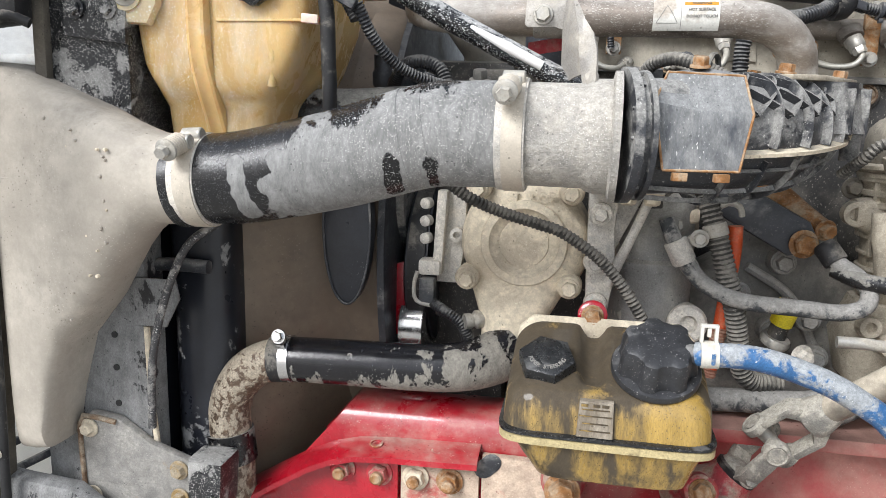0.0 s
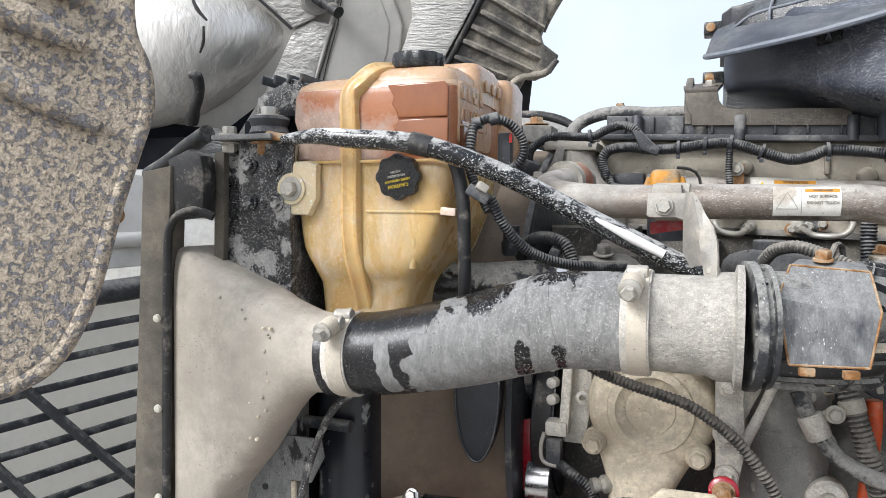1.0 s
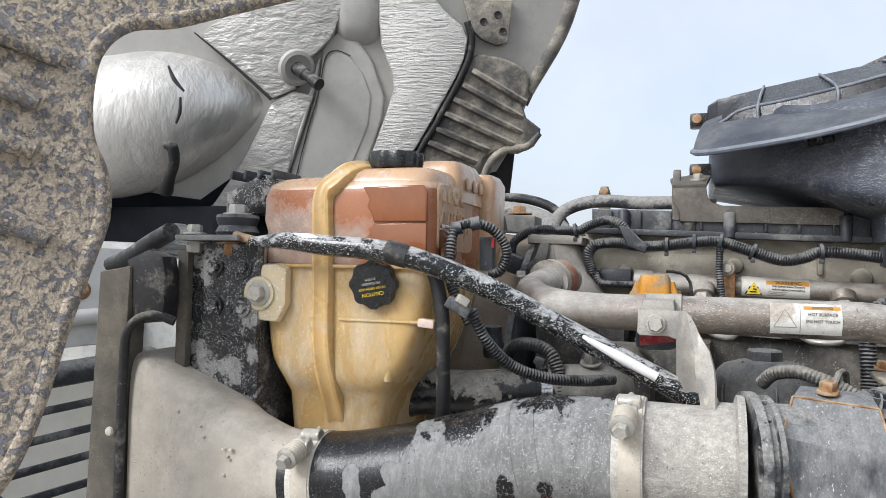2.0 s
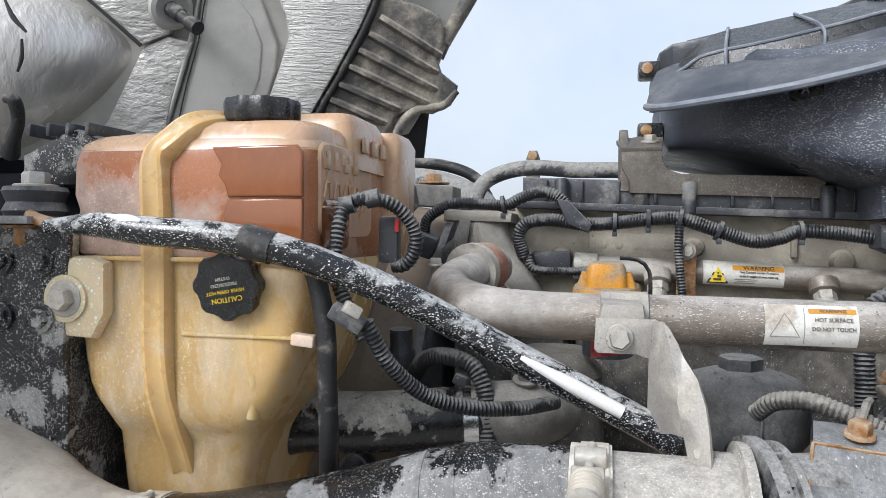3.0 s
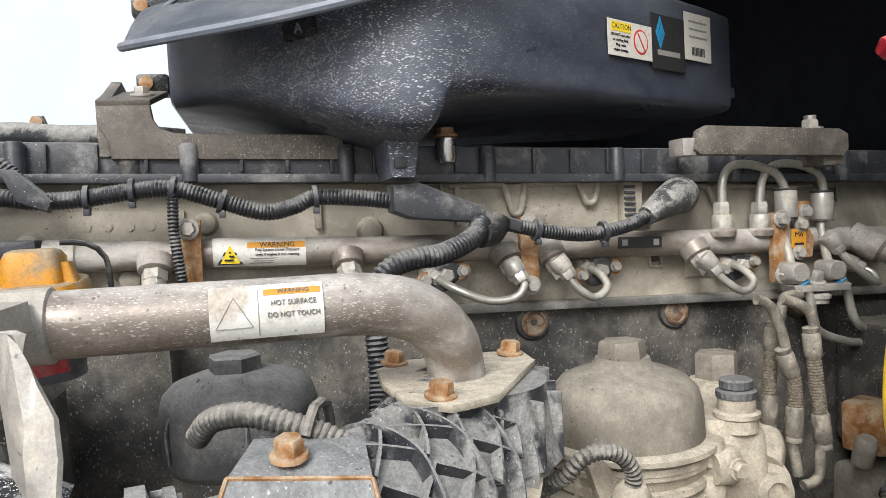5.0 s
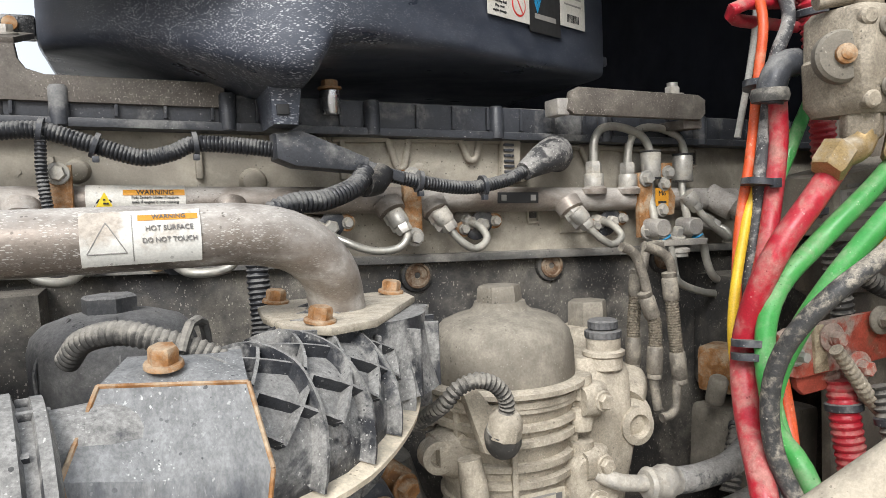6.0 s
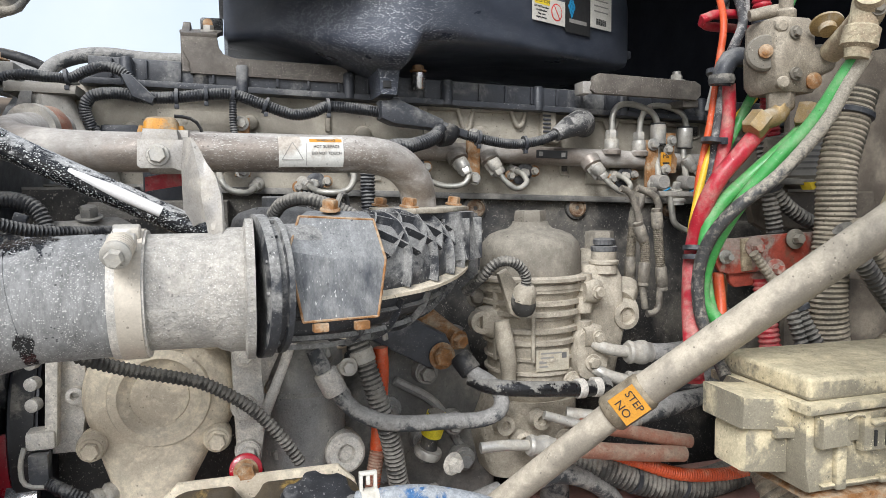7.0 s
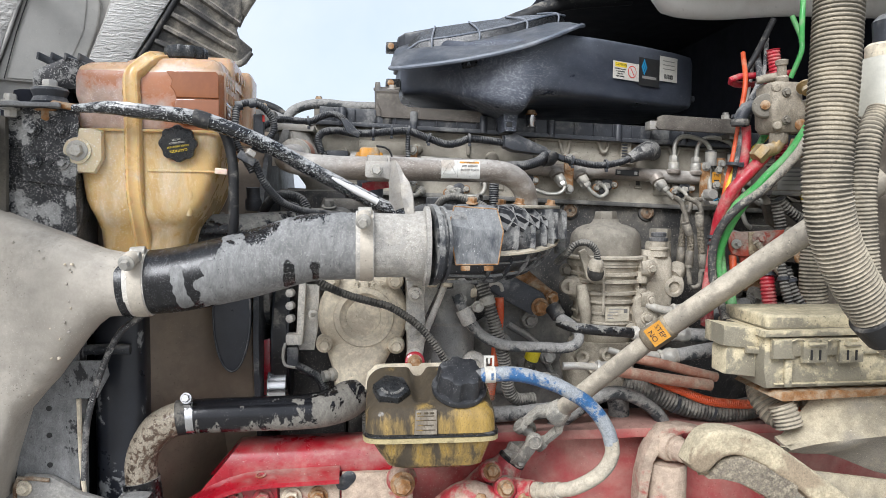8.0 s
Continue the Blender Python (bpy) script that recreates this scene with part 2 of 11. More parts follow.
    if dust > 0 and crumbs:
        fleck = math_("MULTIPLY", splash(560, 0.26), ramp(noise_tex(vscale * 1.3, 3), 0.50, 0.66))
        col = mix(math_("MULTIPLY", fleck, 0.55), col, tuple(min(0.8, c * 1.35 + 0.03) for c in dcol))
        pit = math_("MULTIPLY", splash(420, 0.14), ramp(noise_tex(vscale * 0.9, 3), 0.46, 0.6))
        col = mix(math_("MULTIPLY", pit, 0.7), col, tuple(c * 0.35 for c in base))
    if drops:
        dsc, dshare, dcolour, dlong, dturn, dat, dfar = drops
        wet = math_("MULTIPLY", splash(dsc, dshare, dlong, dturn), ramp(noise_tex(60, 3), 0.36, 0.5))
        wet = math_("ADD", wet, math_("MULTIPLY", splash(dsc * 1.9, dshare, dlong * 1.3, dturn), ramp(noise_tex(45, 3), 0.4, 0.55)))
        if dfar:
            wet = math_("MULTIPLY", wet, math_("ADD", reach(dat, dfar), 0.12))
        wet = math_("MINIMUM", wet, 1.0)
        col = mix(wet, col, dcolour)
        roughness = math_("ADD", roughness, math_("MULTIPLY", wet, 0.8 - rough))
        height = math_("ADD", height, math_("MULTIPLY", wet, 0.3))
    Lk.new(col, bsdf.inputs["Base Color"])
    Lk.new(roughness, bsdf.inputs["Roughness"])
    if isinstance(metallic, float):
        bsdf.inputs["Metallic"].default_value = metallic
    else:
        Lk.new(metallic, bsdf.inputs["Metallic"])
    bsdf.inputs["Specular IOR Level"].default_value = spec
    bsdf.inputs["Coat Weight"].default_value = coat
    if subsurf:
        bsdf.inputs["Subsurface Weight"].default_value = subsurf
        bsdf.inputs["Subsurface Radius"].default_value = (0.03, 0.015, 0.006)
        bsdf.inputs["Subsurface Scale"].default_value = 0.6
    if bump:
        b = N.new("ShaderNodeBump")
        b.inputs["Strength"].default_value, b.inputs["Distance"].default_value = bump, bdist
        Lk.new(height, b.inputs["Height"])
        Lk.new(b.outputs[0], bsdf.inputs["Normal"])
    return m


M_ALU = surface("dusty_cast_aluminium", (0.54, 0.515, 0.47), 0.55, 0.25, 0.25, 26, dust=0.45, dscale=30, dsoft=0.16, dcol=(0.62, 0.58, 0.51), bump=0.25, speck=0.45, sscale=420, scol=(0.7, 0.68, 0.63), grain=0.3, second=(0.12, 0.11, 0.095), seccut=0.64)
M_ALU_PIPE = surface("oxidised_aluminium_pipe", (0.35, 0.335, 0.305), 0.6, 0.2, 0.2, 40, dust=0.55, dscale=30, dsoft=0.2, dcol=(0.42, 0.395, 0.35), bump=0.6, bscale=260, speck=0.6, scol=(0.72, 0.70, 0.65), sscale=420, grain=0.25, second=(0.30, 0.28, 0.25), seccut=0.66)
M_BEIGE = surface("dust_caked_casting", (0.53, 0.455, 0.345), 0.8, 0.0, 0.16, 22, dust=0.6, dscale=22, dsoft=0.16, dcol=(0.68, 0.60, 0.46), bump=0.3, bscale=260, grain=0.14, second=(0.25, 0.21, 0.16), seccut=0.66)
M_FUNNEL = surface("dusty_charge_cooler_tank", (0.40, 0.362, 0.305), 0.6, 0.1, 0.10, 9, dust=0.5, dscale=9, dsoft=0.5, dcol=(0.45, 0.41, 0.35), bump=0.12, grain=0.07, gscale=260, second=(0.33, 0.295, 0.25), seccut=0.66)
M_BAND = surface("clamp_band_steel", (0.50, 0.45, 0.375), 0.45, 0.35, 0.08, 30, dust=0.5, dscale=14, dsoft=0.5, dcol=(0.55, 0.495, 0.41), bump=0.05, grain=0.12)
M_STEEL = surface("zinc_plated_steel", (0.43, 0.415, 0.38), 0.38, 0.6, 0.15, 40, dust=0.42, dscale=50, dsoft=0.3, dcol=(0.42, 0.39, 0.33), bump=0.1, grain=0.12)
M_BRACKET = surface("galvanised_bracket", (0.37, 0.35, 0.32), 0.5, 0.4, 0.12, 30, dust=0.35, dscale=26, dsoft=0.3, dcol=(0.42, 0.385, 0.325), bump=0.12, speck=0.2, scol=(0.2, 0.16, 0.12))
M_PIPE = surface("heat_stained_steel_pipe", (0.235, 0.20, 0.168), 0.42, 0.45, 0.28, 16, dust=0.40, dscale=13, dsoft=0.22, dcol=(0.40, 0.375, 0.34), bump=0.10, stretch=(0.6, 1, 1), grain=0.15, second=(0.115, 0.098, 0.082), seccut=0.62, drops=(1050, 0.5, (0.52, 0.50, 0.46), 3.4, 0.35, (0.20, 0.82, 1.625), 0.20))
BARE = tuple((x, y, z, 0.017, -0.34) for x in (-0.052, -0.012) for y, z in ((0.648, 1.492), (0.653, 1.480), (0.662, 1.468), (0.675, 1.460))) + ((-0.10, 0.675, 1.545, 0.05, -0.22), (-0.03, 0.69, 1.572, 0.035, -0.15))
CAKED = tuple((x, y, z, 0.015, 0.34) for x, y, z in ((-0.222, 0.649, 1.482), (-0.220, 0.650, 1.468), (-0.217, 0.653, 1.452), (-0.213, 0.658, 1.438), (-0.210, 0.664, 1.428), (-0.186, 0.650, 1.462), (-0.178, 0.650, 1.490)))
M_BOOT = surface("charge_hose_rubber", (0.010, 0.0105, 0.012), 0.22, 0.0, 0.3, 30, dust=0.46, dscale=15, dsoft=0.05, dcol=(0.228, 0.228, 0.222), top=-0.25, bump=0.15, bscale=300, stretch=(1.5, 1, 0.55), fade=(-0.185, -0.13, -0.24, 0.06), grain=0.25, gscale=300, front=0.6, spots=BARE + CAKED, drops=(620, 0.5, (0.45, 0.44, 0.42), 1.0, 0.0, (0.0, 0.65, 1.52), 0.16))
M_HOSE = surface("coolant_hose_rubber", (0.012, 0.012, 0.013), 0.28, 0.0, 0.3, 30, dust=0.34, dscale=26, dsoft=0.06, dcol=(0.25, 0.24, 0.215), top=0.4, bump=0.15, grain=0.3)
M_HOSE_GREY = surface("dusty_grey_hose", (0.05, 0.055, 0.06), 0.7, 0.0, 0.3, 40, dust=0.62, dscale=40, dsoft=0.15, dcol=(0.30, 0.29, 0.27), top=0.5, bump=0.2)
M_RUBBER = surface("black_rubber", (0.016, 0.016, 0.017), 0.55, 0.0, 0.3, 40, dust=0.22, dscale=30, dsoft=0.2, dcol=(0.2, 0.185, 0.16), top=0.5, bump=0.15)
M_CONDUIT = surface("split_conduit", (0.016, 0.017, 0.020), 0.42, 0.0, 0.3, 60, dust=0.26, dscale=45, dsoft=0.15, dcol=(0.17, 0.168, 0.16), top=0.7, bump=0.1)
M_CONDUIT_D = surface("dusty_conduit", (0.05, 0.048, 0.044), 0.7, 0.0, 0.3, 40, dust=0.45, dscale=35, dsoft=0.2, dcol=(0.24, 0.225, 0.195), top=0.7, bump=0.1)
M_PLASTIC = surface("black_plastic", (0.038, 0.041, 0.048), 0.45, 0.0, 0.3, 30, dust=0.24, dscale=18, dsoft=0.2, dcol=(0.20, 0.198, 0.19), top=0.7, bump=0.12, speck=0.35, scol=(0.4, 0.39, 0.37))
M_AIRBOX = surface("splashed_black_plastic", (0.030, 0.036, 0.052), 0.30, 0.0, 0.25, 9, dust=0.34, dscale=6, dsoft=0.6, dcol=(0.11, 0.122, 0.148), top=0.3, bump=0.05, stretch=(0.6, 1, 1.3), grain=0.2, crumbs=False, speck=0.32, sscale=420, scol=(0.40, 0.41, 0.43), drops=(760, 0.66, (0.46, 0.47, 0.49), 3.6, 0.42, (0.28, 0.98, 1.81), 0.22))
M_LID = surface("weathered_grey_lid", (0.13, 0.15, 0.185), 0.38, 0.0, 0.15, 16, dust=0.40, dscale=16, dsoft=0.3, dcol=(0.26, 0.27, 0.29), bump=0.08, grain=0.15, speck=0.3, scol=(0.4, 0.38, 0.33))
M_MANIFOLD = surface("intake_plastic", (0.030, 0.032, 0.037), 0.40, 0.0, 0.3, 26, dust=0.46, dscale=30, dsoft=0.18, dcol=(0.27, 0.265, 0.25), top=0.9, speck=0.45, scol=(0.5, 0.49, 0.46), bump=0.15, grain=0.4)
M_SHIELD = surface("heat_shield_sheet", (0.060, 0.066, 0.078), 0.45, 0.3, 0.25, 20, dust=0.56, dscale=20, dsoft=0.3, dcol=(0.225, 0.228, 0.225), top=0.6, speck=0.55, sscale=260, scol=(0.5, 0.5, 0.48), bump=0.15, stretch=(1.2, 1, 0.5), grain=0.3)
M_RUST = surface("rusted_steel", (0.31, 0.140, 0.042), 0.7, 0.1, 0.4, 60, dust=0.40, dscale=60, dsoft=0.3, dcol=(0.40, 0.31, 0.21), bump=0.25, grain=0.2)
M_RUST_DULL = surface("dusty_rusted_steel", (0.17, 0.095, 0.05), 0.75, 0.1, 0.35, 60, dust=0.50, dscale=60, dsoft=0.3, dcol=(0.33, 0.275, 0.205), bump=0.25)
M_BLOCK = surface("dirty_iron_block", (0.038, 0.037, 0.036), 0.5, 0.1, 0.3, 16, dust=0.32, dscale=12, dsoft=0.3, dcol=(0.17, 0.155, 0.13), top=1.0, bump=0.25, bscale=160, grain=0.3, drops=(330, 0.22, (0.30, 0.28, 0.24), 0.6, 0, (0, 0, 0), 0))
M_HEAD = surface("dusty_cylinder_head", (0.27, 0.243, 0.197), 0.5, 0.2, 0.2, 14, dust=0.52, dscale=9, dsoft=0.4, dcol=(0.48, 0.44, 0.36), top=0.8, bump=0.10, grain=0.12, second=(0.10, 0.094, 0.082), seccut=0.69)
M_FILTER = surface("filter_cap_dusty", (0.14, 0.124, 0.098), 0.7, 0.0, 0.15, 20, dust=0.5, dscale=15, dsoft=0.4, dcol=(0.265, 0.24, 0.195), top=0.9, bump=0.18, speck=0.3, scol=(0.42, 0.39, 0.34), grain=0.2)
M_KHAKI_D = surface("grey_dusted_elbow", (0.24, 0.225, 0.195), 0.5, 0.2, 0.15, 20, dust=0.42, dscale=14, dsoft=0.4, dcol=(0.37, 0.345, 0.30), top=0.6, bump=0.15, grain=0.15)
M_FILTER_D = surface("dull_grey_casting", (0.13, 0.128, 0.12), 0.55, 0.2, 0.2, 20, dust=0.42, dscale=15, dsoft=0.35, dcol=(0.27, 0.255, 0.225), top=0.9, bump=0.15, grain=0.2, second=(0.05, 0.048, 0.045), seccut=0.64)
M_CASTGREY = surface("grey_engine_casting", (0.25, 0.25, 0.245), 0.5, 0.2, 0.2, 20, dust=0.45, dscale=15, dsoft=0.35, dcol=(0.36, 0.345, 0.31), top=0.9, bump=0.2, grain=0.25, second=(0.09, 0.088, 0.083), seccut=0.66, speck=0.25)
M_FILTER_B = surface("black_filter_cap", (0.05, 0.052, 0.056), 0.5, 0.0, 0.2, 24, dust=0.4, dscale=20, dsoft=0.3, dcol=(0.20, 0.197, 0.19), top=1.0, bump=0.12, grain=0.3)
M_SHROUD = surface("brown_dust_shroud", (0.145, 0.108, 0.074), 0.34, 0.0, 0.22, 7, dust=0.4, dscale=6, dsoft=0.6, dcol=(0.21, 0.165, 0.12), top=0.3, bump=0.05, grain=0.08, second=(0.035, 0.030, 0.028), seccut=0.63)
# near-black that puts the deep shade of the bay into the colour
M_DARK = surface("painted_shade_black", (0.005, 0.006, 0.010), 0.85, 0.0, 0.3, 8, bump=0.1, grain=0.08, spec=0.2)
M_RED = surface("red_chassis_paint", (0.37, 0.005, 0.017), 0.27, 0.0, 0.2, 14, dust=0.06, dscale=6, dsoft=0.35, dcol=(0.42, 0.33, 0.27), top=0.3, bump=0.05, coat=0.5, grain=0.10, speck=0.25, sscale=120, scol=(0.12, 0.03, 0.03))
M_RED_RAIL = surface("dusty_red_rail_paint", (0.37, 0.012, 0.022), 0.4, 0.0, 0.2, 8, dust=0.40, dscale=5, dsoft=0.5, dcol=(0.44, 0.27, 0.22), top=0.8, bump=0.05, grain=0.1, coat=0.15)
M_RED_D = surface("dusty_red_casting", (0.42, 0.04, 0.05), 0.45, 0.0, 0.3, 30, dust=0.36, dscale=26, dsoft=0.2, dcol=(0.46, 0.36, 0.28), second=(0.30, 0.13, 0.04), seccut=0.58, bump=0.4)
M_STRAP = surface("dusted_red_paint", (0.43, 0.10, 0.085), 0.65, 0.0, 0.25, 20, dust=0.74, dscale=16, dsoft=0.16, dcol=(0.50, 0.41, 0.315), top=0.4, bump=0.25, second=(0.33, 0.20, 0.07), seccut=0.68, grain=0.25)
M_RAD = surface("speckled_radiator_frame", (0.014, 0.014, 0.016), 0.42, 0.0, 0.3, 30, dust=0.72, dscale=16, dsoft=0.05, dcol=(0.238, 0.238, 0.234), top=0.2, bump=0.2, grain=0.3, stretch=(1.3, 1, 0.8))
M_DUCT = surface("smooth_black_duct", (0.016, 0.018, 0.024), 0.32, 0.0, 0.25, 10, dust=0.22, dscale=16, dsoft=0.05, dcol=(0.27, 0.27, 0.265), bump=0.04, grain=0.12, crumbs=False)
M_PLATE = surface("pale_mounting_plate", (0.238, 0.230, 0.216), 0.6, 0.1, 0.18, 40, dust=0.45, dscale=40, dsoft=0.3, dcol=(0.324, 0.310, 0.281), bump=0.3, bscale=160, grain=0.25, second=(0.26, 0.17, 0.075), seccut=0.63)
M_BLACKBR = surface("speckled_black_bracket", (0.014, 0.015, 0.017), 0.32, 0.0, 0.3, 30, dust=0.34, dscale=20, dsoft=0.05, dcol=(0.30, 0.295, 0.28), bump=0.15, drops=(520, 0.75, (0.42, 0.41, 0.39), 1.0, 0, (0, 0, 0), 0))
M_TANK = surface("aged_tank_plastic", (0.53, 0.355, 0.145), 0.20, 0.0, 0.14, 8, dust=0.30, dscale=20, dsoft=0.4, dcol=(0.60, 0.50, 0.36), top=0.1, bump=0.05, subsurf=0.35, stretch=(1.3, 1.3, 0.55), grain=0.08, crumbs=False, drops=(620, 0.30, (0.72, 0.68, 0.59), 1.0, 0, (-0.33, 0.74, 1.60), 0.12))
M_TANK_RED = surface("coolant_stained_plastic", (0.34, 0.140, 0.068), 0.22, 0.0, 0.12, 6, dust=0.60, dscale=9, dsoft=0.16, dcol=(0.43, 0.32, 0.265), top=-0.3, bump=0.04, subsurf=0.35, grain=0.08, fade=(-0.36, -0.22, 0.10, -0.16), crumbs=False, drops=(700, 0.45, (0.60, 0.52, 0.46), 1.0, 0, (-0.34, 0.74, 1.735), 0.08), spots=((-0.30, 0.74, 1.80, 0.07, -0.2), (-0.38, 0.74, 1.80, 0.07, -0.2)))
M_TANK_TOP = surface("pale_orange_tank_plastic", (0.49, 0.32, 0.195), 0.26, 0.0, 0.14, 9, bump=0.05, subsurf=0.3, grain=0.06, second=(0.62, 0.49, 0.41), seccut=0.52, stretch=(1, 1, 0.6))
M_TANK_SIDE = surface("frosted_amber_plastic", (0.46, 0.27, 0.15), 0.24, 0.0, 0.15, 12, bump=0.04, subsurf=0.35, grain=0.06, dust=0.36, dscale=18, dsoft=0.4, dcol=(0.50, 0.36, 0.30), crumbs=False, stretch=(1, 1, 0.5))
M_RIB = surface("tank_seam_plastic", (0.56, 0.375, 0.16), 0.28, 0.0, 0.10, 14, bump=0.03, subsurf=0.35, grain=0.05, dust=0.2, dscale=26, dsoft=0.3, dcol=(0.62, 0.50, 0.33), crumbs=False)
M_OILTANK = surface("oil_grimed_plastic", (0.36, 0.235, 0.060), 0.24, 0.0, 0.25, 18, dust=0.58, dscale=16, dsoft=0.22, dcol=(0.045, 0.036, 0.026), top=0.25, bump=0.08, stretch=(1.9, 1.9, 0.30), coat=0.35, grain=0.25, crumbs=False, second=(0.36, 0.31, 0.22), seccut=0.66, spots=((0.24, 0.66, 1.24, 0.06, -0.22), (0.10, 0.70, 1.27, 0.05, 0.14), (0.16, 0.76, 1.28, 0.06, 0.2)), drops=(760, 0.22, (0.05, 0.04, 0.025), 1.0, 0, (0, 0, 0), 0))
M_SEAM = surface("pale_welded_seam", (0.46, 0.38, 0.20), 0.4, 0.0, 0.2, 40, dust=0.25, dscale=40, dsoft=0.2, dcol=(0.16, 0.12, 0.06), top=0.0, bump=0.15, grain=0.3)
M_YOKE = surface("dusty_forged_yoke", (0.25, 0.24, 0.215), 0.6, 0.2, 0.3, 30, dust=0.5, dscale=40, dsoft=0.2, dcol=(0.47, 0.44, 0.375), top=0.6, bump=0.3, grain=0.3, second=(0.13, 0.12, 0.10), seccut=0.62)
M_OILPANEL = surface("grimy_level_panel", (0.20, 0.165, 0.12), 0.35, 0.0, 0.25, 40, dust=0.45, dscale=40, dsoft=0.3, dcol=(0.33, 0.29, 0.23), bump=0.2, grain=0.3, stretch=(1.5, 1.5, 0.4))
M_CAPS = surface("wet_black_cap", (0.016, 0.017, 0.018), 0.28, 0.0, 0.3, 60, bump=0.15, bscale=420, dust=0.04, dscale=30, dcol=(0.1, 0.1, 0.1), drops=(700, 0.35, (0.11, 0.107, 0.10), 1.0, 0, (0, 0, 0), 0))
M_CAPB = surface("matt_black_cap", (0.030, 0.031, 0.034), 0.42, 0.0, 0.3, 60, bump=0.06, bscale=420, dust=0.05, dscale=30, dcol=(0.1, 0.1, 0.1), drops=(640, 0.14, (0.26, 0.25, 0.24), 1.0, 0, (0, 0, 0), 0), crumbs=False)
M_BLUE = surface("blue_reinforced_hose", (0.032, 0.115, 0.27), 0.45, 0.0, 0.2, 30, dust=0.5, dscale=44, dsoft=0.12, dcol=(0.34, 0.355, 0.36), top=0.3, spots=((0.485, 0.67, 1.195, 0.05, 0.6),), bump=0.15, grain=0.25, speck=0.4, scol=(0.6, 0.62, 0.63))
M_BLUE_D = surface("dust_covered_hose_end", (0.24, 0.25, 0.25), 0.7, 0.0, 0.2, 30, dust=0.8, dscale=20, dsoft=0.3, dcol=(0.50, 0.44, 0.34), bump=0.15)
M_SHAFT = surface("dusty_aluminium_shaft", (0.26, 0.23, 0.185), 0.5, 0.25, 0.2, 20, dust=0.46, dscale=14, dsoft=0.25, dcol=(0.48, 0.425, 0.335), top=0.9, bump=0.12, second=(0.17, 0.15, 0.125), seccut=0.62, grain=0.15)
M_FUSE = surface("dust_caked_box_plastic", (0.25, 0.225, 0.165), 0.75, 0.0, 0.15, 20, dust=0.48, dscale=18, dsoft=0.14, dcol=(0.60, 0.52, 0.345), top=1.5, speck=0.35, sscale=320, scol=(0.62, 0.57, 0.47), bump=0.3, grain=0.2)
M_CORR = surface("dusty_ribbed_hose", (0.11, 0.10, 0.08), 0.7, 0.0, 0.2, 18, dust=0.56, dscale=12, dsoft=0.3, dcol=(0.43, 0.375, 0.28), top=0.6, bump=0.15, grain=0.3, speck=0.25, scol=(0.55, 0.5, 0.4))
M_DIRT = surface("clay_covered_metal", (0.35, 0.275, 0.185), 0.9, 0.0, 0.2, 10, dust=0.5, dscale=14, dsoft=0.12, dcol=(0.53, 0.455, 0.31), top=0.5, bump=0.5, bscale=240, second=(0.20, 0.175, 0.14), seccut=0.64, grain=0.3, gscale=360, bdist=0.006)
M_CLAY = surface("rough_grey_clay", (0.30, 0.255, 0.195), 0.95, 0.0, 0.25, 30, dust=0.5, dscale=120, dsoft=0.12, dcol=(0.45, 0.385, 0.28), bump=0.8, bscale=330, grain=0.5, bdist=0.006)
M_GUARD = surface("clay_filmed_rubber", (0.25, 0.225, 0.185), 0.8, 0.0, 0.2, 10, dust=0.5, dscale=12, dsoft=0.3, dcol=(0.47, 0.405, 0.285), top=0.5, bump=0.3, bscale=200, grain=0.25, speck=0.4, sscale=200, scol=(0.62, 0.56, 0.44), second=(0.15, 0.135, 0.11), seccut=0.66)
M_CAB_RED = surface("red_cable", (0.42, 0.015, 0.03), 0.4, 0.0, 0.15, 40, dust=0.3, dscale=40, dsoft=0.3, dcol=(0.42, 0.2, 0.17), bump=0.05, grain=0.2)
M_CAB_ORANGE = surface("orange_cable", (0.60, 0.085, 0.02), 0.45, 0.0, 0.15, 40, dust=0.2, dscale=40, dsoft=0.3, dcol=(0.5, 0.28, 0.18), bump=0.05, grain=0.2)
M_CAB_GREEN = surface("green_cable", (0.06, 0.33, 0.075), 0.36, 0.0, 0.12, 40, dust=0.25, dscale=40, dsoft=0.4, dcol=(0.25, 0.36, 0.2), bump=0.04, grain=0.12)
M_CAB_YELLOW = surface("yellow_cable", (0.72, 0.47, 0.03), 0.45, 0.0, 0.15, 40, bump=0.05, grain=0.2)
M_BRASS = surface("dusty_brass", (0.34, 0.24, 0.11), 0.5, 0.5, 0.2, 50, dust=0.35, dscale=40, dsoft=0.3, dcol=(0.4, 0.35, 0.27), bump=0.15)
M_ORANGE = surface("orange_plastic_cap", (0.55, 0.24, 0.012), 0.45, 0.0, 0.12, 40, dust=0.33, dscale=30, dsoft=0.2, dcol=(0.30, 0.24, 0.16), top=0.8, bump=0.1)
M_YELLOW = surface("yellow_tape", (0.72, 0.60, 0.02), 0.5, 0.0, 0.1, 40, bump=0.05)
M_WHITE = surface("label_white", (0.60, 0.58, 0.52), 0.5, 0.0, 0.06, 50, bump=0.02, dust=0.12, dscale=40, dsoft=0.3, dcol=(0.5, 0.46, 0.38), grain=0.15)
M_CREAM = surface("label_cream", (0.55, 0.53, 0.45), 0.5, 0.0, 0.08, 50, bump=0.02, grain=0.15)
M_LAB_FADED = surface("faded_white_label", (0.66, 0.65, 0.60), 0.45, 0.0, 0.08, 50, dust=0.22, dscale=60, dsoft=0.3, dcol=(0.42, 0.37, 0.31), bump=0.04, grain=0.12, spots=((0.215, 0.82, 1.665, 0.02, 0.35),))
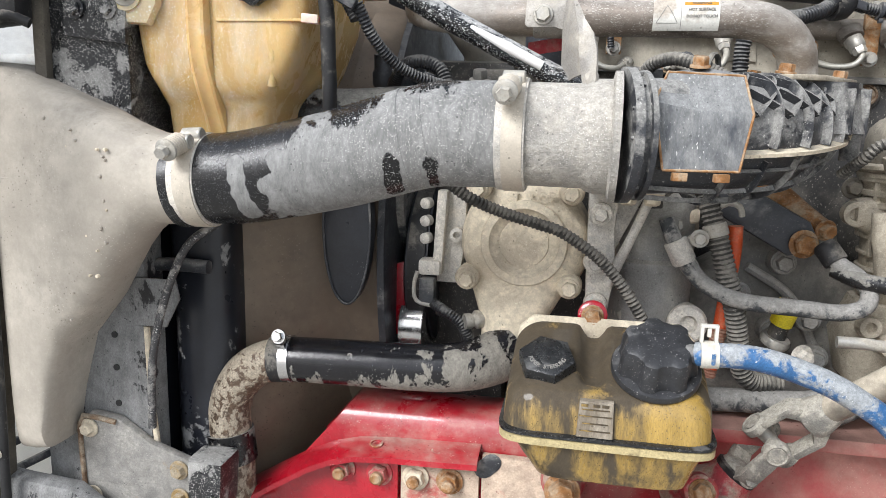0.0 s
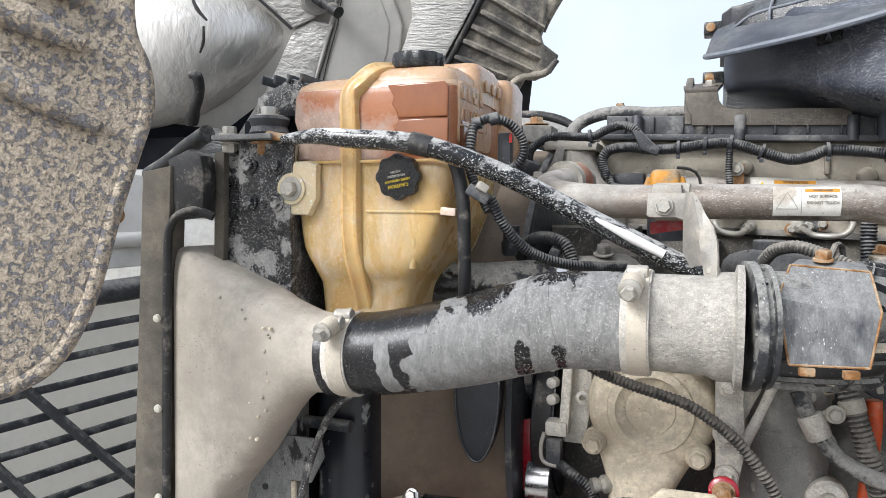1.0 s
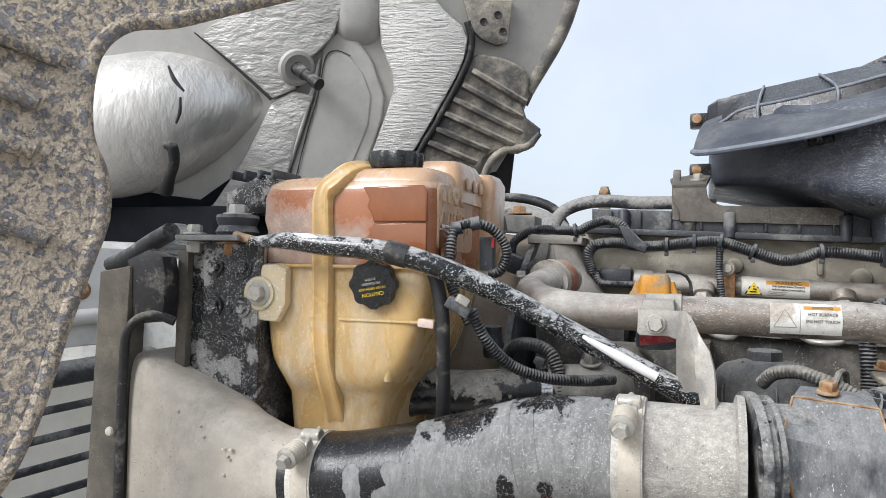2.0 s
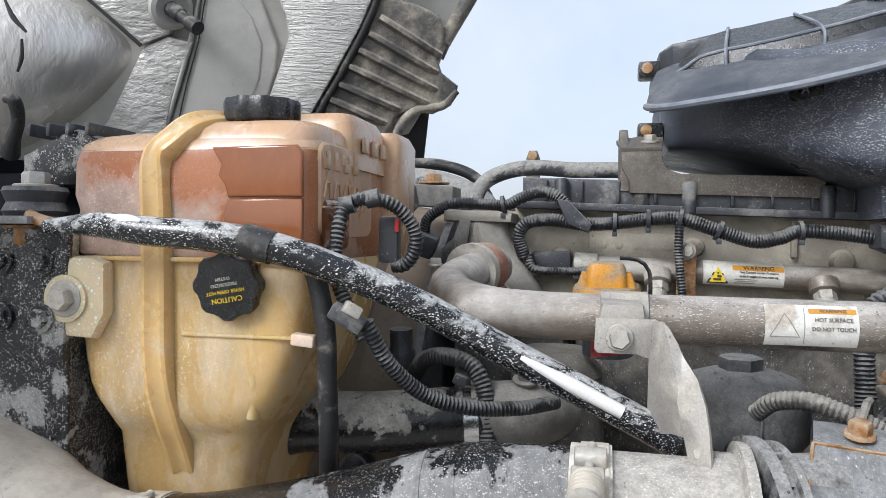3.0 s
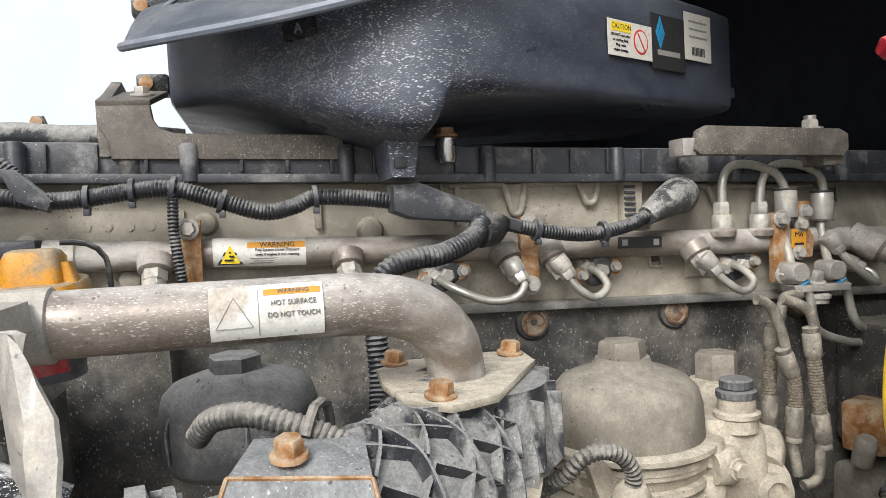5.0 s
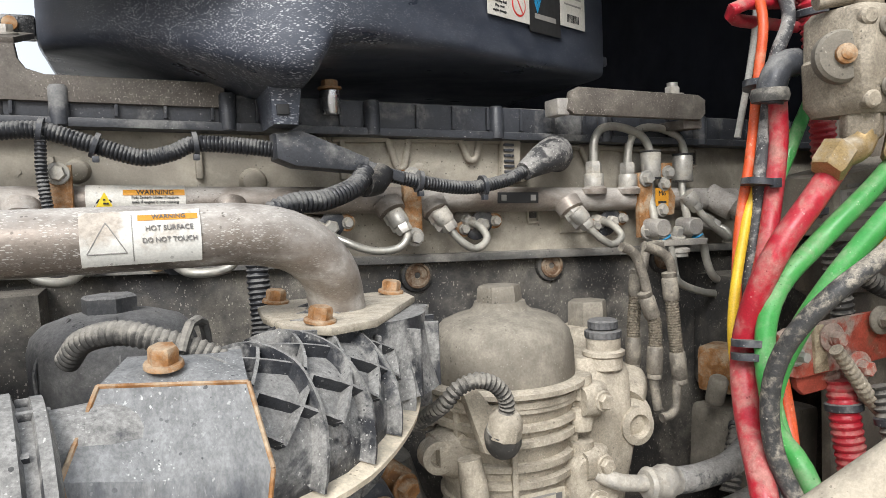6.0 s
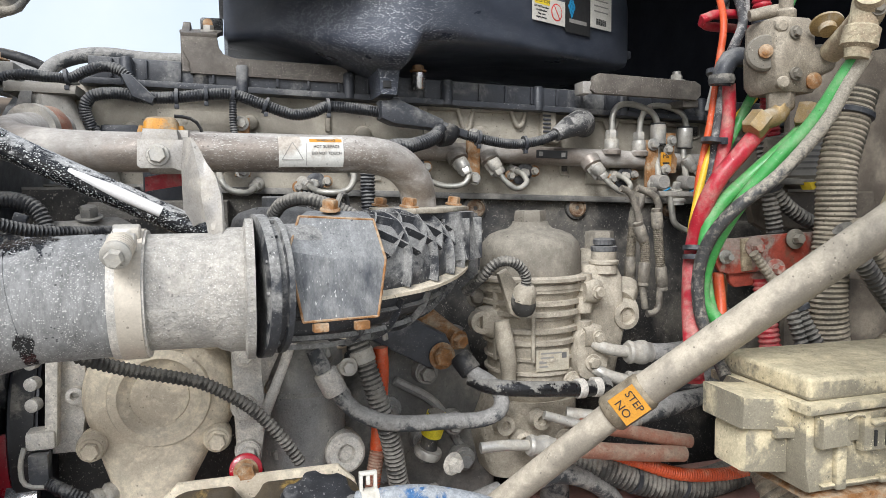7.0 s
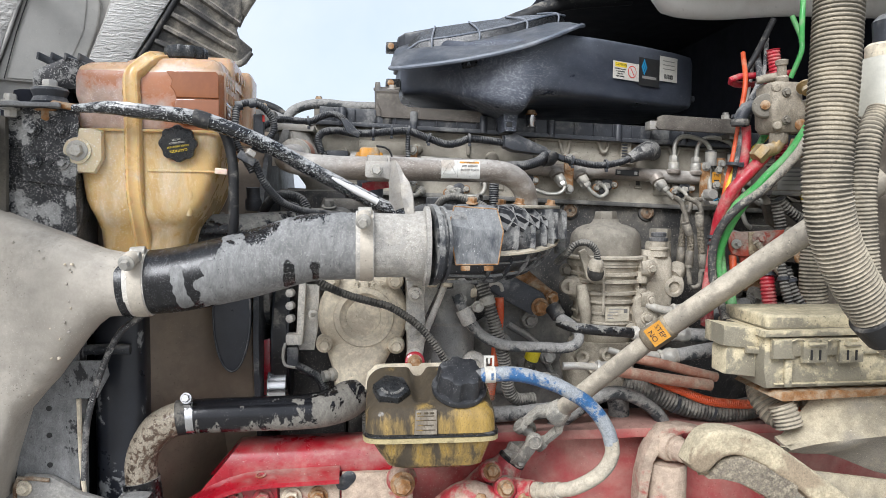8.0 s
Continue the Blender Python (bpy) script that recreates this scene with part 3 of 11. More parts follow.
M_LAB_INK = surface("faded_label_ink", (0.13, 0.125, 0.12), 0.6, 0.0, 0.1, 60, bump=0.0, grain=0.08)
M_LAB_DUST = surface("dust_filmed_label", (0.46, 0.42, 0.33), 0.6, 0.0, 0.15, 50, dust=0.5, dscale=60, dsoft=0.3, dcol=(0.42, 0.37, 0.28), bump=0.04, grain=0.2)
M_LAB_ORANGE = surface("label_orange", (0.55, 0.25, 0.02), 0.5, 0.0, 0.06, 60, bump=0.02, grain=0.2)
M_LAB_YELLOW = surface("label_yellow", (0.78, 0.58, 0.03), 0.5, 0.0, 0.06, 60, bump=0.02, grain=0.08)
M_LAB_BLACK = surface("label_ink", (0.02, 0.02, 0.02), 0.6, 0.0, 0.1, 60, bump=0.0, grain=0.08)
M_LAB_GREY = surface("label_grey_print", (0.25, 0.24, 0.22), 0.6, 0.0, 0.1, 60, bump=0.0, grain=0.08)
M_LAB_BLUE = surface("label_blue", (0.02, 0.22, 0.42), 0.5, 0.0, 0.1, 60, bump=0.0, grain=0.08)
M_LAB_RED = surface("label_red", (0.6, 0.03, 0.02), 0.5, 0.0, 0.1, 60, bump=0.0, grain=0.08)
M_FOIL = surface("silver_insulation_foil", (0.60, 0.59, 0.565), 0.36, 0.75, 0.10, 6, bump=0.35, bscale=11, stretch=(1, 1, 0.4), dust=0.36, dscale=5, dsoft=0.5, dcol=(0.47, 0.445, 0.41), grain=0.05, bdist=0.03, crumbs=False)
M_QUILT = surface("quilted_white_insulation", (0.66, 0.645, 0.61), 0.45, 0.35, 0.08, 10, bump=1.0, bscale=48, stretch=(0.4, 0.4, 3.2), bdist=0.014, grain=0.10)
M_CREASED = surface("creased_silver_insulation", (0.52, 0.51, 0.485), 0.42, 0.35, 0.10, 8, bump=0.8, bscale=30, stretch=(0.8, 0.8, 1.6), bdist=0.014, grain=0.06, dust=0.35, dscale=6, dsoft=0.5, dcol=(0.44, 0.42, 0.385), crumbs=False)
M_HOOD = surface("grey_hood_liner", (0.40, 0.39, 0.365), 0.5, 0.0, 0.1, 6, dust=0.4, dscale=5, dsoft=0.5, dcol=(0.46, 0.445, 0.41), bump=0.10, grain=0.10)
M_FENDER = surface("stone_chipped_black_fender", (0.085, 0.083, 0.080), 0.6, 0.0, 0.25, 10, dust=0.56, dscale=9, dsoft=0.3, dcol=(0.42, 0.38, 0.31), top=0.2, bump=0.25, gscale=200, grain=0.35)
M_FLAP = surface("mud_speckled_liner", (0.235, 0.225, 0.235), 0.6, 0.0, 0.2, 18, dust=0.56, dscale=110, dsoft=0.07, dcol=(0.56, 0.47, 0.36), top=0.1, bump=0.9, bscale=140, gscale=300, grain=0.3, bdist=0.008, second=(0.34, 0.27, 0.20), seccut=0.62, drops=(150, 0.5, (0.58, 0.50, 0.39), 1.3, 0.6, (0, 0, 0), 0))
M_WHITE_PAINT = surface("white_hood_paint", (0.66, 0.65, 0.62), 0.4, 0.0, 0.06, 5, dust=0.35, dscale=5, dsoft=0.5, dcol=(0.48, 0.46, 0.42), bump=0.03, grain=0.05)
M_GROUND = surface("dusty_yard_ground", (0.34, 0.32, 0.29), 0.9, 0.0, 0.2, 1.5, bump=0.4, bscale=40, dust=0.4, dscale=0.7, dsoft=0.5, dcol=(0.40, 0.375, 0.33), grain=0.2, gscale=60)
M_CHROME = surface("bright_steel", (0.62, 0.62, 0.62), 0.22, 0.95, 0.08, 50, bump=0.03, grain=0.08)
M_SEAL = surface("weathered_rubber_seal", (0.07, 0.062, 0.05), 0.7, 0.0, 0.2, 20, dust=0.42, dscale=12, dsoft=0.4, dcol=(0.16, 0.14, 0.11), bump=0.15)
M_STICK = surface("splashed_black_rod", (0.009, 0.010, 0.012), 0.22, 0.0, 0.3, 30, dust=0.28, dscale=75, dsoft=0.12, dcol=(0.42, 0.42, 0.41), top=0.4, bump=0.15, coat=0.3, grain=0.3, crumbs=False, stretch=(0.6, 1, 1), drops=(760, 0.55, (0.62, 0.62, 0.60), 1.5, -0.5, (0, 0, 0), 0))
M_TERRA = surface("faded_red_hose", (0.33, 0.14, 0.09), 0.6, 0.0, 0.2, 30, dust=0.4, dscale=30, dsoft=0.3, dcol=(0.4, 0.3, 0.22), bump=0.15)
M_REDBR = surface("rusty_red_bracket", (0.34, 0.06, 0.035), 0.6, 0.0, 0.25, 30, dust=0.38, dscale=26, dsoft=0.15, dcol=(0.36, 0.29, 0.24), bump=0.2, second=(0.17, 0.075, 0.045), seccut=0.58)
M_BRAID = surface("braided_steel_hose", (0.27, 0.235, 0.18), 0.5, 0.5, 0.4, 260, bump=0.9, bscale=420)
M_PIPE_D = surface("grimy_steel_pipe", (0.20, 0.18, 0.15), 0.5, 0.35, 0.3, 40, dust=0.4, dscale=50, dsoft=0.2, dcol=(0.30, 0.27, 0.215), top=0.6, bump=0.2, grain=0.3)
M_BELT = surface("dark_pulley", (0.018, 0.02, 0.026), 0.35, 0.1, 0.3, 20, bump=0.05, dust=0.1, dscale=10, dcol=(0.08, 0.08, 0.085))
M_SCREEN = surface("insect_screen_mesh", (0.85, 0.84, 0.80), 0.7, 0.0, 0.08, 40, bump=0.4, bscale=500, grain=0.1)
nt = M_SCREEN.node_tree
trans = nt.nodes.new("ShaderNodeBsdfTranslucent")
trans.inputs["Color"].default_value = (0.85, 0.84, 0.80, 1)
both = nt.nodes.new("ShaderNodeMixShader")
both.inputs[0].default_value = 0.6
nt.links.new(nt.nodes["Principled BSDF"].outputs[0], both.inputs[1])
nt.links.new(trans.outputs[0], both.inputs[2])
nt.links.new(both.outputs[0], nt.nodes["Material Output"].inputs["Surface"])
M_TANK_DARK = surface("wet_coolant_window", (0.215, 0.068, 0.020), 0.08, 0.0, 0.18, 12, bump=0.02, grain=0.03, stretch=(1, 1, 0.6), coat=0.5)
M_TIP = surface("bare_white_wear", (0.68, 0.67, 0.65), 0.5, 0.0, 0.06, 40, grain=0.08, bump=0.02)
M_EAR = surface("frosted_tank_plastic", (0.56, 0.46, 0.30), 0.4, 0.0, 0.12, 14, bump=0.05, subsurf=0.35, grain=0.08, dust=0.1, dscale=20, dcol=(0.6, 0.55, 0.45), drops=(300, 0.45, (0.72, 0.70, 0.64), 1.0, 0, (0, 0, 0), 0))
M_HOSE_LOW = surface("wet_lower_hose", (0.010, 0.010, 0.012), 0.2, 0.0, 0.3, 30, dust=0.36, dscale=34, dsoft=0.05, dcol=(0.24, 0.225, 0.195), top=-0.35, bump=0.12, stretch=(1.2, 1, 0.7), fade=(-0.20, 0.02, -0.10, 0.16), grain=0.25)
M_ELBOW = surface("pitted_elbow_pipe", (0.13, 0.085, 0.055), 0.35, 0.2, 0.4, 60, dust=0.55, dscale=110, dsoft=0.10, dcol=(0.42, 0.365, 0.28), top=0.3, bump=0.4, grain=0.4, coat=0.2)
M_LINE = surface("dusty_black_line", (0.05, 0.05, 0.052), 0.6, 0.0, 0.3, 40, dust=0.36, dscale=45, dsoft=0.15, dcol=(0.30, 0.29, 0.27), top=0.3, speck=0.6, scol=(0.5, 0.49, 0.46), bump=0.15)
M_PALE_LINE = surface("pale_grey_line", (0.42, 0.41, 0.37), 0.6, 0.0, 0.15, 40, dust=0.3, dscale=45, dsoft=0.3, dcol=(0.3, 0.28, 0.24), bump=0.1)
M_VALVE = surface("mud_stained_valve_casting", (0.24, 0.205, 0.155), 0.65, 0.1, 0.2, 22, dust=0.45, dscale=18, dsoft=0.25, dcol=(0.36, 0.315, 0.245), top=0.6, bump=0.35, speck=0.3, scol=(0.62, 0.58, 0.5), grain=0.4, second=(0.17, 0.14, 0.105), seccut=0.63)
M_KHAKI = surface("khaki_dusty_casting", (0.36, 0.32, 0.25), 0.6, 0.15, 0.22, 22, dust=0.5, dscale=22, dsoft=0.25, dcol=(0.47, 0.42, 0.335), top=0.8, bump=0.25, speck=0.35, sscale=420, scol=(0.6, 0.56, 0.48), grain=0.3, second=(0.13, 0.115, 0.09), seccut=0.65)
M_UNDER = surface("grey_hood_underside", (0.40, 0.41, 0.41), 0.6, 0.0, 0.2, 8, dust=0.4, dscale=7, dsoft=0.5, dcol=(0.33, 0.32, 0.29), bump=0.1)
M_TANK_WET = surface("wet_sediment_window", (0.245, 0.088, 0.036), 0.10, 0.0, 0.12, 12, bump=0.02, grain=0.03, coat=0.5)
M_SPECKLED = surface("speckled_steel_bracket", (0.115, 0.10, 0.085), 0.55, 0.3, 0.2, 22, dust=0.3, dscale=20, dsoft=0.3, dcol=(0.20, 0.18, 0.15), speck=0.7, sscale=300, scol=(0.36, 0.33, 0.29), bump=0.2)
M_KHAKI_COLLAR = surface("brown_rubber_collar", (0.15, 0.12, 0.08), 0.6, 0.0, 0.2, 30, dust=0.4, dscale=30, dsoft=0.3, dcol=(0.32, 0.27, 0.19), bump=0.15)
M_LINE_PALE = surface("dust_bleached_line", (0.045, 0.045, 0.045), 0.5, 0.0, 0.3, 40, dust=0.46, dscale=150, dsoft=0.35, dcol=(0.40, 0.36, 0.29), top=0.5, bump=0.15, fade=(0.71, 0.82, -0.12, 0.28), grain=0.3)
M_BROWN = surface("dusty_brown_plastic", (0.095, 0.078, 0.060), 0.6, 0.0, 0.25, 14, dust=0.35, dscale=14, dsoft=0.3, dcol=(0.22, 0.19, 0.145), top=0.5, bump=0.2, grain=0.25, second=(0.16, 0.06, 0.035), seccut=0.70)



def SL(x):
    """The engine lies nose up: its fall towards the cab."""
    return -0.035 * x


# ---- setting ----
bm = bmesh.new()
bmesh.ops.create_grid(bm, x_segments=8, y_segments=8, size=1500)
solo("ground", bm, M_GROUND, "pale dusty level yard ground under the truck", "ground", kind="structure")

# cab front over the rear of the engine: a tunnel closed by the firewall, its shade painted near black
cab = thing("firewall", (1.25, 1.4, 0.6), "firewall and engine tunnel under the cab, shade painted in near black", "firewall", kind="structure")
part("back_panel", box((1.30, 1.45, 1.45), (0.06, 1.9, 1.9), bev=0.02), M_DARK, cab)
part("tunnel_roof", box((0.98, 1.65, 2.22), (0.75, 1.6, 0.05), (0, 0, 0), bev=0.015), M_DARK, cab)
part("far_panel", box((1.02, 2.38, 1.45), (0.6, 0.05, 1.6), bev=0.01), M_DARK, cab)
part("cowl_edge", tube([(0.66, 0.95, 2.045), (0.70, 0.99, 2.025), (0.80, 1.0, 2.02), (0.98, 1.0, 2.035), (1.25, 1.0, 2.04)], [0.02, 0.03, 0.03, 0.03, 0.03], 16, 0.03), M_WHITE_PAINT, cab, "white painted lower edge of the cowl")
part("cowl_panel", prism([(0.68, 2.05), (1.32, 2.05), (1.5, 2.3), (0.95, 2.36)], 0.75, 1.04, "y", 0.01), M_WHITE_PAINT, cab)
part("rubber_seal", tube([(0.44, 1.6, 2.10), (0.52, 1.6, 2.135), (0.65, 1.6, 2.185), (0.85, 1.6, 2.21)], 0.022, 12), M_RUBBER, cab)
solo("cab_panel", prism([(1.34, 0.45), (2.9, 0.45), (2.9, 3.1), (1.9, 3.1), (1.45, 2.36), (1.34, 2.1)], 0.35, 2.45, "y", 0.03), M_WHITE_PAINT, "white painted truck cab behind the engine bay", "cab", kind="structure")

# ---- chassis ----
rail = thing("frame_rail", (0.7, 0.93, 0.88), "red painted steel chassis rail, dusty along its top", "frame rail")
part("web", prism([(0.125, 0.88), (2.2, 0.90), (2.2, 1.165), (0.58, 1.143), (0.40, 1.125), (0.125, 1.122)], 0.93, 0.945, "y", 0.003), M_RED_RAIL, rail)
part("top_flange", prism([(0.125, 0.88), (2.2, 0.86), (2.2, 1.02), (0.125, 1.02)], 1.130, 1.150, "z", 0.004, m=Matrix.Translation((0, 0, -0.006)) @ Matrix.Rotation(radians(-0.5), 4, "Y")), M_RED_RAIL, rail)
part("lower_flange", box((1.0, 0.94, 0.885), (2.2, 0.16, 0.014)), M_RED, rail)
far_rail = solo("far_frame_rail", box((0.7, 1.80, 1.02), (3.2, 0.09, 0.27), bev=0.01), M_RED, "dark red chassis rail on the far side", "frame rail")
front = thing("front_bracket", (-0.08, 0.87, 0.95), "red painted steel front spring bracket with bolted flange", "chassis bracket")
bm = bmesh.new()
rows = []
for y, z in ((0.955, 1.06), (0.955, 1.128), (0.935, 1.137), (0.905, 1.139), (0.888, 1.134), (0.875, 1.121), (0.868, 1.104), (0.866, 1.085), (0.866, 0.90), (0.872, 0.90), (0.874, 1.084), (0.88, 1.10), (0.892, 1.118), (0.91, 1.128), (0.935, 1.126), (0.945, 1.115), (0.945, 1.06)):
    rows.append([(-0.165 - max(0.0, 1.139 - z) * 0.85, y, z - 0.004), (-0.02, y, z - 0.001), (0.035, y, z), (0.12, y, z)])
vv = [[bm.verts.new(p) for p in r] for r in rows]
for a, b in zip(vv, vv[1:] + vv[:1]):
    for i in range(3):
        bm.faces.new((a[i], a[i + 1], b[i + 1], b[i]))
bm.faces.new([r[0] for r in vv]), bm.faces.new([r[-1] for r in vv][::-1])
bmesh.ops.recalc_face_normals(bm, faces=bm.faces[:])
part("rounded_top", bm, M_RED, front)
bm = bmesh.new()
rows = []
for x, z, y0 in ((-0.40, 0.945, 0.80), (-0.33, 0.985, 0.805), (-0.265, 1.026, 0.815), (-0.215, 1.055, 0.822), (-0.185, 1.068, 0.824), (-0.15, 1.077, 0.826), (-0.10, 1.081, 0.826), (-0.03, 1.083, 0.826), (0.022, 1.085, 0.826)):
    rows.append([bm.verts.new(p) for p in ((x, 0.868, z + 0.010), (x, y0 + 0.012, z + 0.004), (x, y0, z - 0.002), (x, y0, z - 0.010), (x, y0 + 0.012, z - 0.008), (x, 0.868, z - 0.002))])
for a, b in zip(rows, rows[1:]):
    for k in range(6):
        bm.faces.new((a[k], b[k], b[(k + 1) % 6], a[(k + 1) % 6]))
bm.faces.new(rows[0]), bm.faces.new(rows[-1][::-1])
bmesh.ops.recalc_face_normals(bm, faces=bm.faces[:])
part("flange", bm, M_RED, front)
part("face_plate", prism([(-0.40, 0.86), (-0.092, 0.88), (-0.092, 1.078), (-0.16, 1.07), (-0.22, 1.045), (-0.27, 1.015), (-0.40, 0.94)], 0.852, 0.864, "y", 0.002), M_RED, front)
part("dusty_plate", prism([(-0.088, 0.88), (0.022, 0.88), (0.022, 1.08), (-0.088, 1.078)], 0.853, 0.864, "y", 0.002), M_STRAP, front, "plate covered in tan dust over red paint")
part("web_plate", prism([(0.026, 0.90), (0.16, 0.90), (0.16, 1.085), (0.026, 1.085)], 0.850, 0.8645, "y", 0.002), M_STRAP, front)
part("oil_stain", lathe([(0.0, 0.0006), (0.016, 0.0006), (0.017, 0.0)], (0.034, 0.849, 1.072), (0, -1, 0), 20, wob=lambda a: 1 + 0.25 * math.cos(2 * a)), M_PLASTIC, front)
for x, mt_ in ((-0.172, M_RED_D), (-0.118, M_RED_D), (-0.066, M_BEIGE), (-0.018, M_RUST)):
    b = part("bolt", hexbolt((x, 0.851, 1.043), (0, -1, 0.05), 0.0145, 0.012, 1.3), mt_, front)
    part("stud", lathe([(0.0085, 0), (0.0085, 0.010), (0.006, 0.012)], (x, 0.840, 1.043), (0, -1, 0.05), 16), M_RUST, b)
for x in (-0.122, -0.035):
    part("hole_ring", lathe([(0.0095, 0), (0.0095, 0.002), (0.007, 0.0022), (0.0065, 0.0004)], (x, 0.848, 1.0865), (0, -0.15, 1), 18), M_RED_D, front)

# ---- radiator pack ----
rad = thing("radiator", (-0.48, 0.8, 0.9), "grey speckled radiator with steel side channel and brackets", "radiator")
part("side_channel", prism([(-0.565, 0.85), (-0.405, 0.85), (-0.405, 1.42), (-0.565, 1.42)], 0.757, 0.80, "y", 0.004), M_RAD, rad)
part("core_side", box((-0.47, 1.35, 1.3), (0.10, 1.1, 0.95), bev=0.01), M_DARK, rad)
part("shroud_side", loft([(0.85, -0.360, 0.845, 0.043, 0.045, 3), (1.30, -0.360, 0.845, 0.043, 0.045, 3), (1.40, -0.362, 0.842, 0.045, 0.040, 3), (1.45, -0.364, 0.84, 0.044, 0.036, 3)], "z", 32), M_DUCT, rad, "smooth black plastic duct with flaking dust")
part("corner_plate", prism([(-0.418, 1.262), (-0.375, 1.262), (-0.355, 1.30), (-0.36, 1.325), (-0.418, 1.325)], 0.752, 0.757, "y", 0.001), M_RAD, rad)
part("retainer_bar", tube([(-0.412, 0.79, 1.335), (-0.37, 0.785, 1.338), (-0.33, 0.785, 1.337)], 0.009, 10), M_PLASTIC, rad)
part("edge_strip", tube([(-0.405, 0.757, 1.26), (-0.403, 0.757, 1.16), (-0.398, 0.757, 1.10)], 0.004, 8), M_BEIGE, rad)
part("lower_plate", prism([(-0.505, 1.005), (-0.345, 1.02), (-0.34, 1.085), (-0.40, 1.105), (-0.445, 1.135), (-0.485, 1.14), (-0.505, 1.12)], 0.742, 0.756, "y", 0.004), M_PLATE, rad, "pale lower mounting plate with rusty rim")
part("plate_rim", tube([(-0.498, 0.7405, 1.012), (-0.500, 0.7405, 1.122), (-0.484, 0.7405, 1.134), (-0.447, 0.7405, 1.130)], 0.0035, 8), M_RUST_DULL, rad)
part("lower_clip", prism([(-0.345, 1.02), (-0.30, 1.02), (-0.295, 1.09), (-0.345, 1.09)], 0.735, 0.79, "y", 0.008), M_BLACKBR, rad)
for p in ((-0.358, 1.073), (-0.358, 1.034), (-0.487, 1.022), (-0.487, 1.118)):
    part("bolt", hexbolt((p[0], 0.741, p[1]), (0, -1, 0), 0.009, 0.008), M_BRASS if p[0] > -0.4 else M_BEIGE, rad)
for z in (1.15, 1.20, 1.245, 1.29):
    part("rivet_hole", lathe([(0.0045, 0), (0.0045, 0.0012), (0.003, 0.0013)], (-0.452, 0.757, z), (0, -1, 0), 12), M_LAB_BLACK, rad)
part("vent_line", tube([(-0.30, 0.75, 1.40), (-0.335, 0.74, 1.37), (-0.365, 0.735, 1.30), (-0.385, 0.735, 1.22), (-0.392, 0.738, 1.13)], 0.0052, 10), M_LINE, rad)

top = thing("radiator_mount", (-0.44, 0.76, 1.54), "speckled black radiator top mount with rubber isolator and bolts", "radiator mount")
part("column", prism([(-0.502, 1.40), (-0.395, 1.40), (-0.395, 1.735), (-0.502, 1.735)], 0.735, 0.83, "y", 0.004), M_BLACKBR, top)
part("upper_plate", prism([(-0.472, 1.62), (-0.392, 1.61), (-0.386, 1.73), (-0.472, 1.735)], 0.725, 0.733, "y", 0.002), M_BLACKBR, top)
part("shelf", prism([(-0.498, 0.70), (-0.405, 0.70), (-0.405, 0.80), (-0.498, 0.80)], 1.733, 1.740, "z", 0.002), M_RAD, top)
part("isolator", lathe([(0.026, 0), (0.028, 0.004), (0.024, 0.012), (0.028, 0.022), (0.026, 0.026)], (-0.436, 0.745, 1.741), (0, 0, 1), 24), M_PLASTIC, top)
part("cradle", prism([(-0.475, 1.77), (-0.39, 1.77), (-0.388, 1.815), (-0.42, 1.825), (-0.475, 1.80)], 0.77, 0.87, "y", 0.008), M_BLACKBR, top)
for k in range(4):
    part("rib", box((-0.462 + k * 0.021, 0.80, 1.823), (0.004, 0.07, 0.012), (0, 8, 0), 0.001), M_PLASTIC, top)
part("bolt", hexbolt((-0.436, 0.745, 1.767), (0, 0, 1), 0.012, 0.012, 1.6), M_STEEL, top)
part("bolt", hexbolt((-0.487, 0.725, 1.741), (0, 0, 1), 0.010, 0.011, 1.5), M_STEEL, top)
part("nut", hexbolt((-0.436, 0.735, 1.732), (0, 0, -1), 0.013, 0.016, 1.5), M_RUST, top)
part("nut", hexbolt((-0.487, 0.725, 1.732), (0, 0, -1), 0.010, 0.012, 1.4), M_STEEL, top)
for p in ((-0.455, 1.70), (-0.455, 1.65), (-0.412, 1.65), (-0.412, 1.70)):
    part("bolt", hexbolt((p[0], 0.724, p[1]), (0, -1, 0), 0.009, 0.006), M_BLACKBR, top)

# rubber edge between radiator pack and hood
seal = thing("edge_seal", (-0.59, 0.70, 0.95), "long weathered rubber seal beside the cooler tank", "seal")
part("outer_strip", prism([(-0.640, 0.9), (-0.588, 0.9), (-0.553, 1.70), (-0.604, 1.692)], 0.685, 0.72, "y", 0.008), M_SEAL, seal)
part("inner_strip", tube([(-0.575, 0.685, 0.95), (-0.565, 0.685, 1.25), (-0.560, 0.685, 1.55), (-0.552, 0.685, 1.62), (-0.520, 0.69, 1.638), (-0.495, 0.70, 1.63)], 0.006, 10), M_RUBBER, seal)
part("corner_flap", prism([(-0.552, 1.625), (-0.505, 1.630), (-0.503, 1.69), (-0.508, 1.712), (-0.53, 1.722), (-0.565, 1.708)], 0.69, 0.72, "y", 0.008), M_RUBBER, seal)
part("backing_strip", prism([(-0.512, 1.56), (-0.496, 1.56), (-0.494, 1.72), (-0.510, 1.72)], 0.722, 0.734, "y", 0.002), M_SEAL, seal)
for z in (1.10, 1.24, 1.365, 1.49):
    part("push_pin", lathe([(0.006, 0), (0.005, 0.003), (0.002, 0.004)], (-0.572, 0.678, z), (0, -1, 0), 12), M_CREAM, seal)

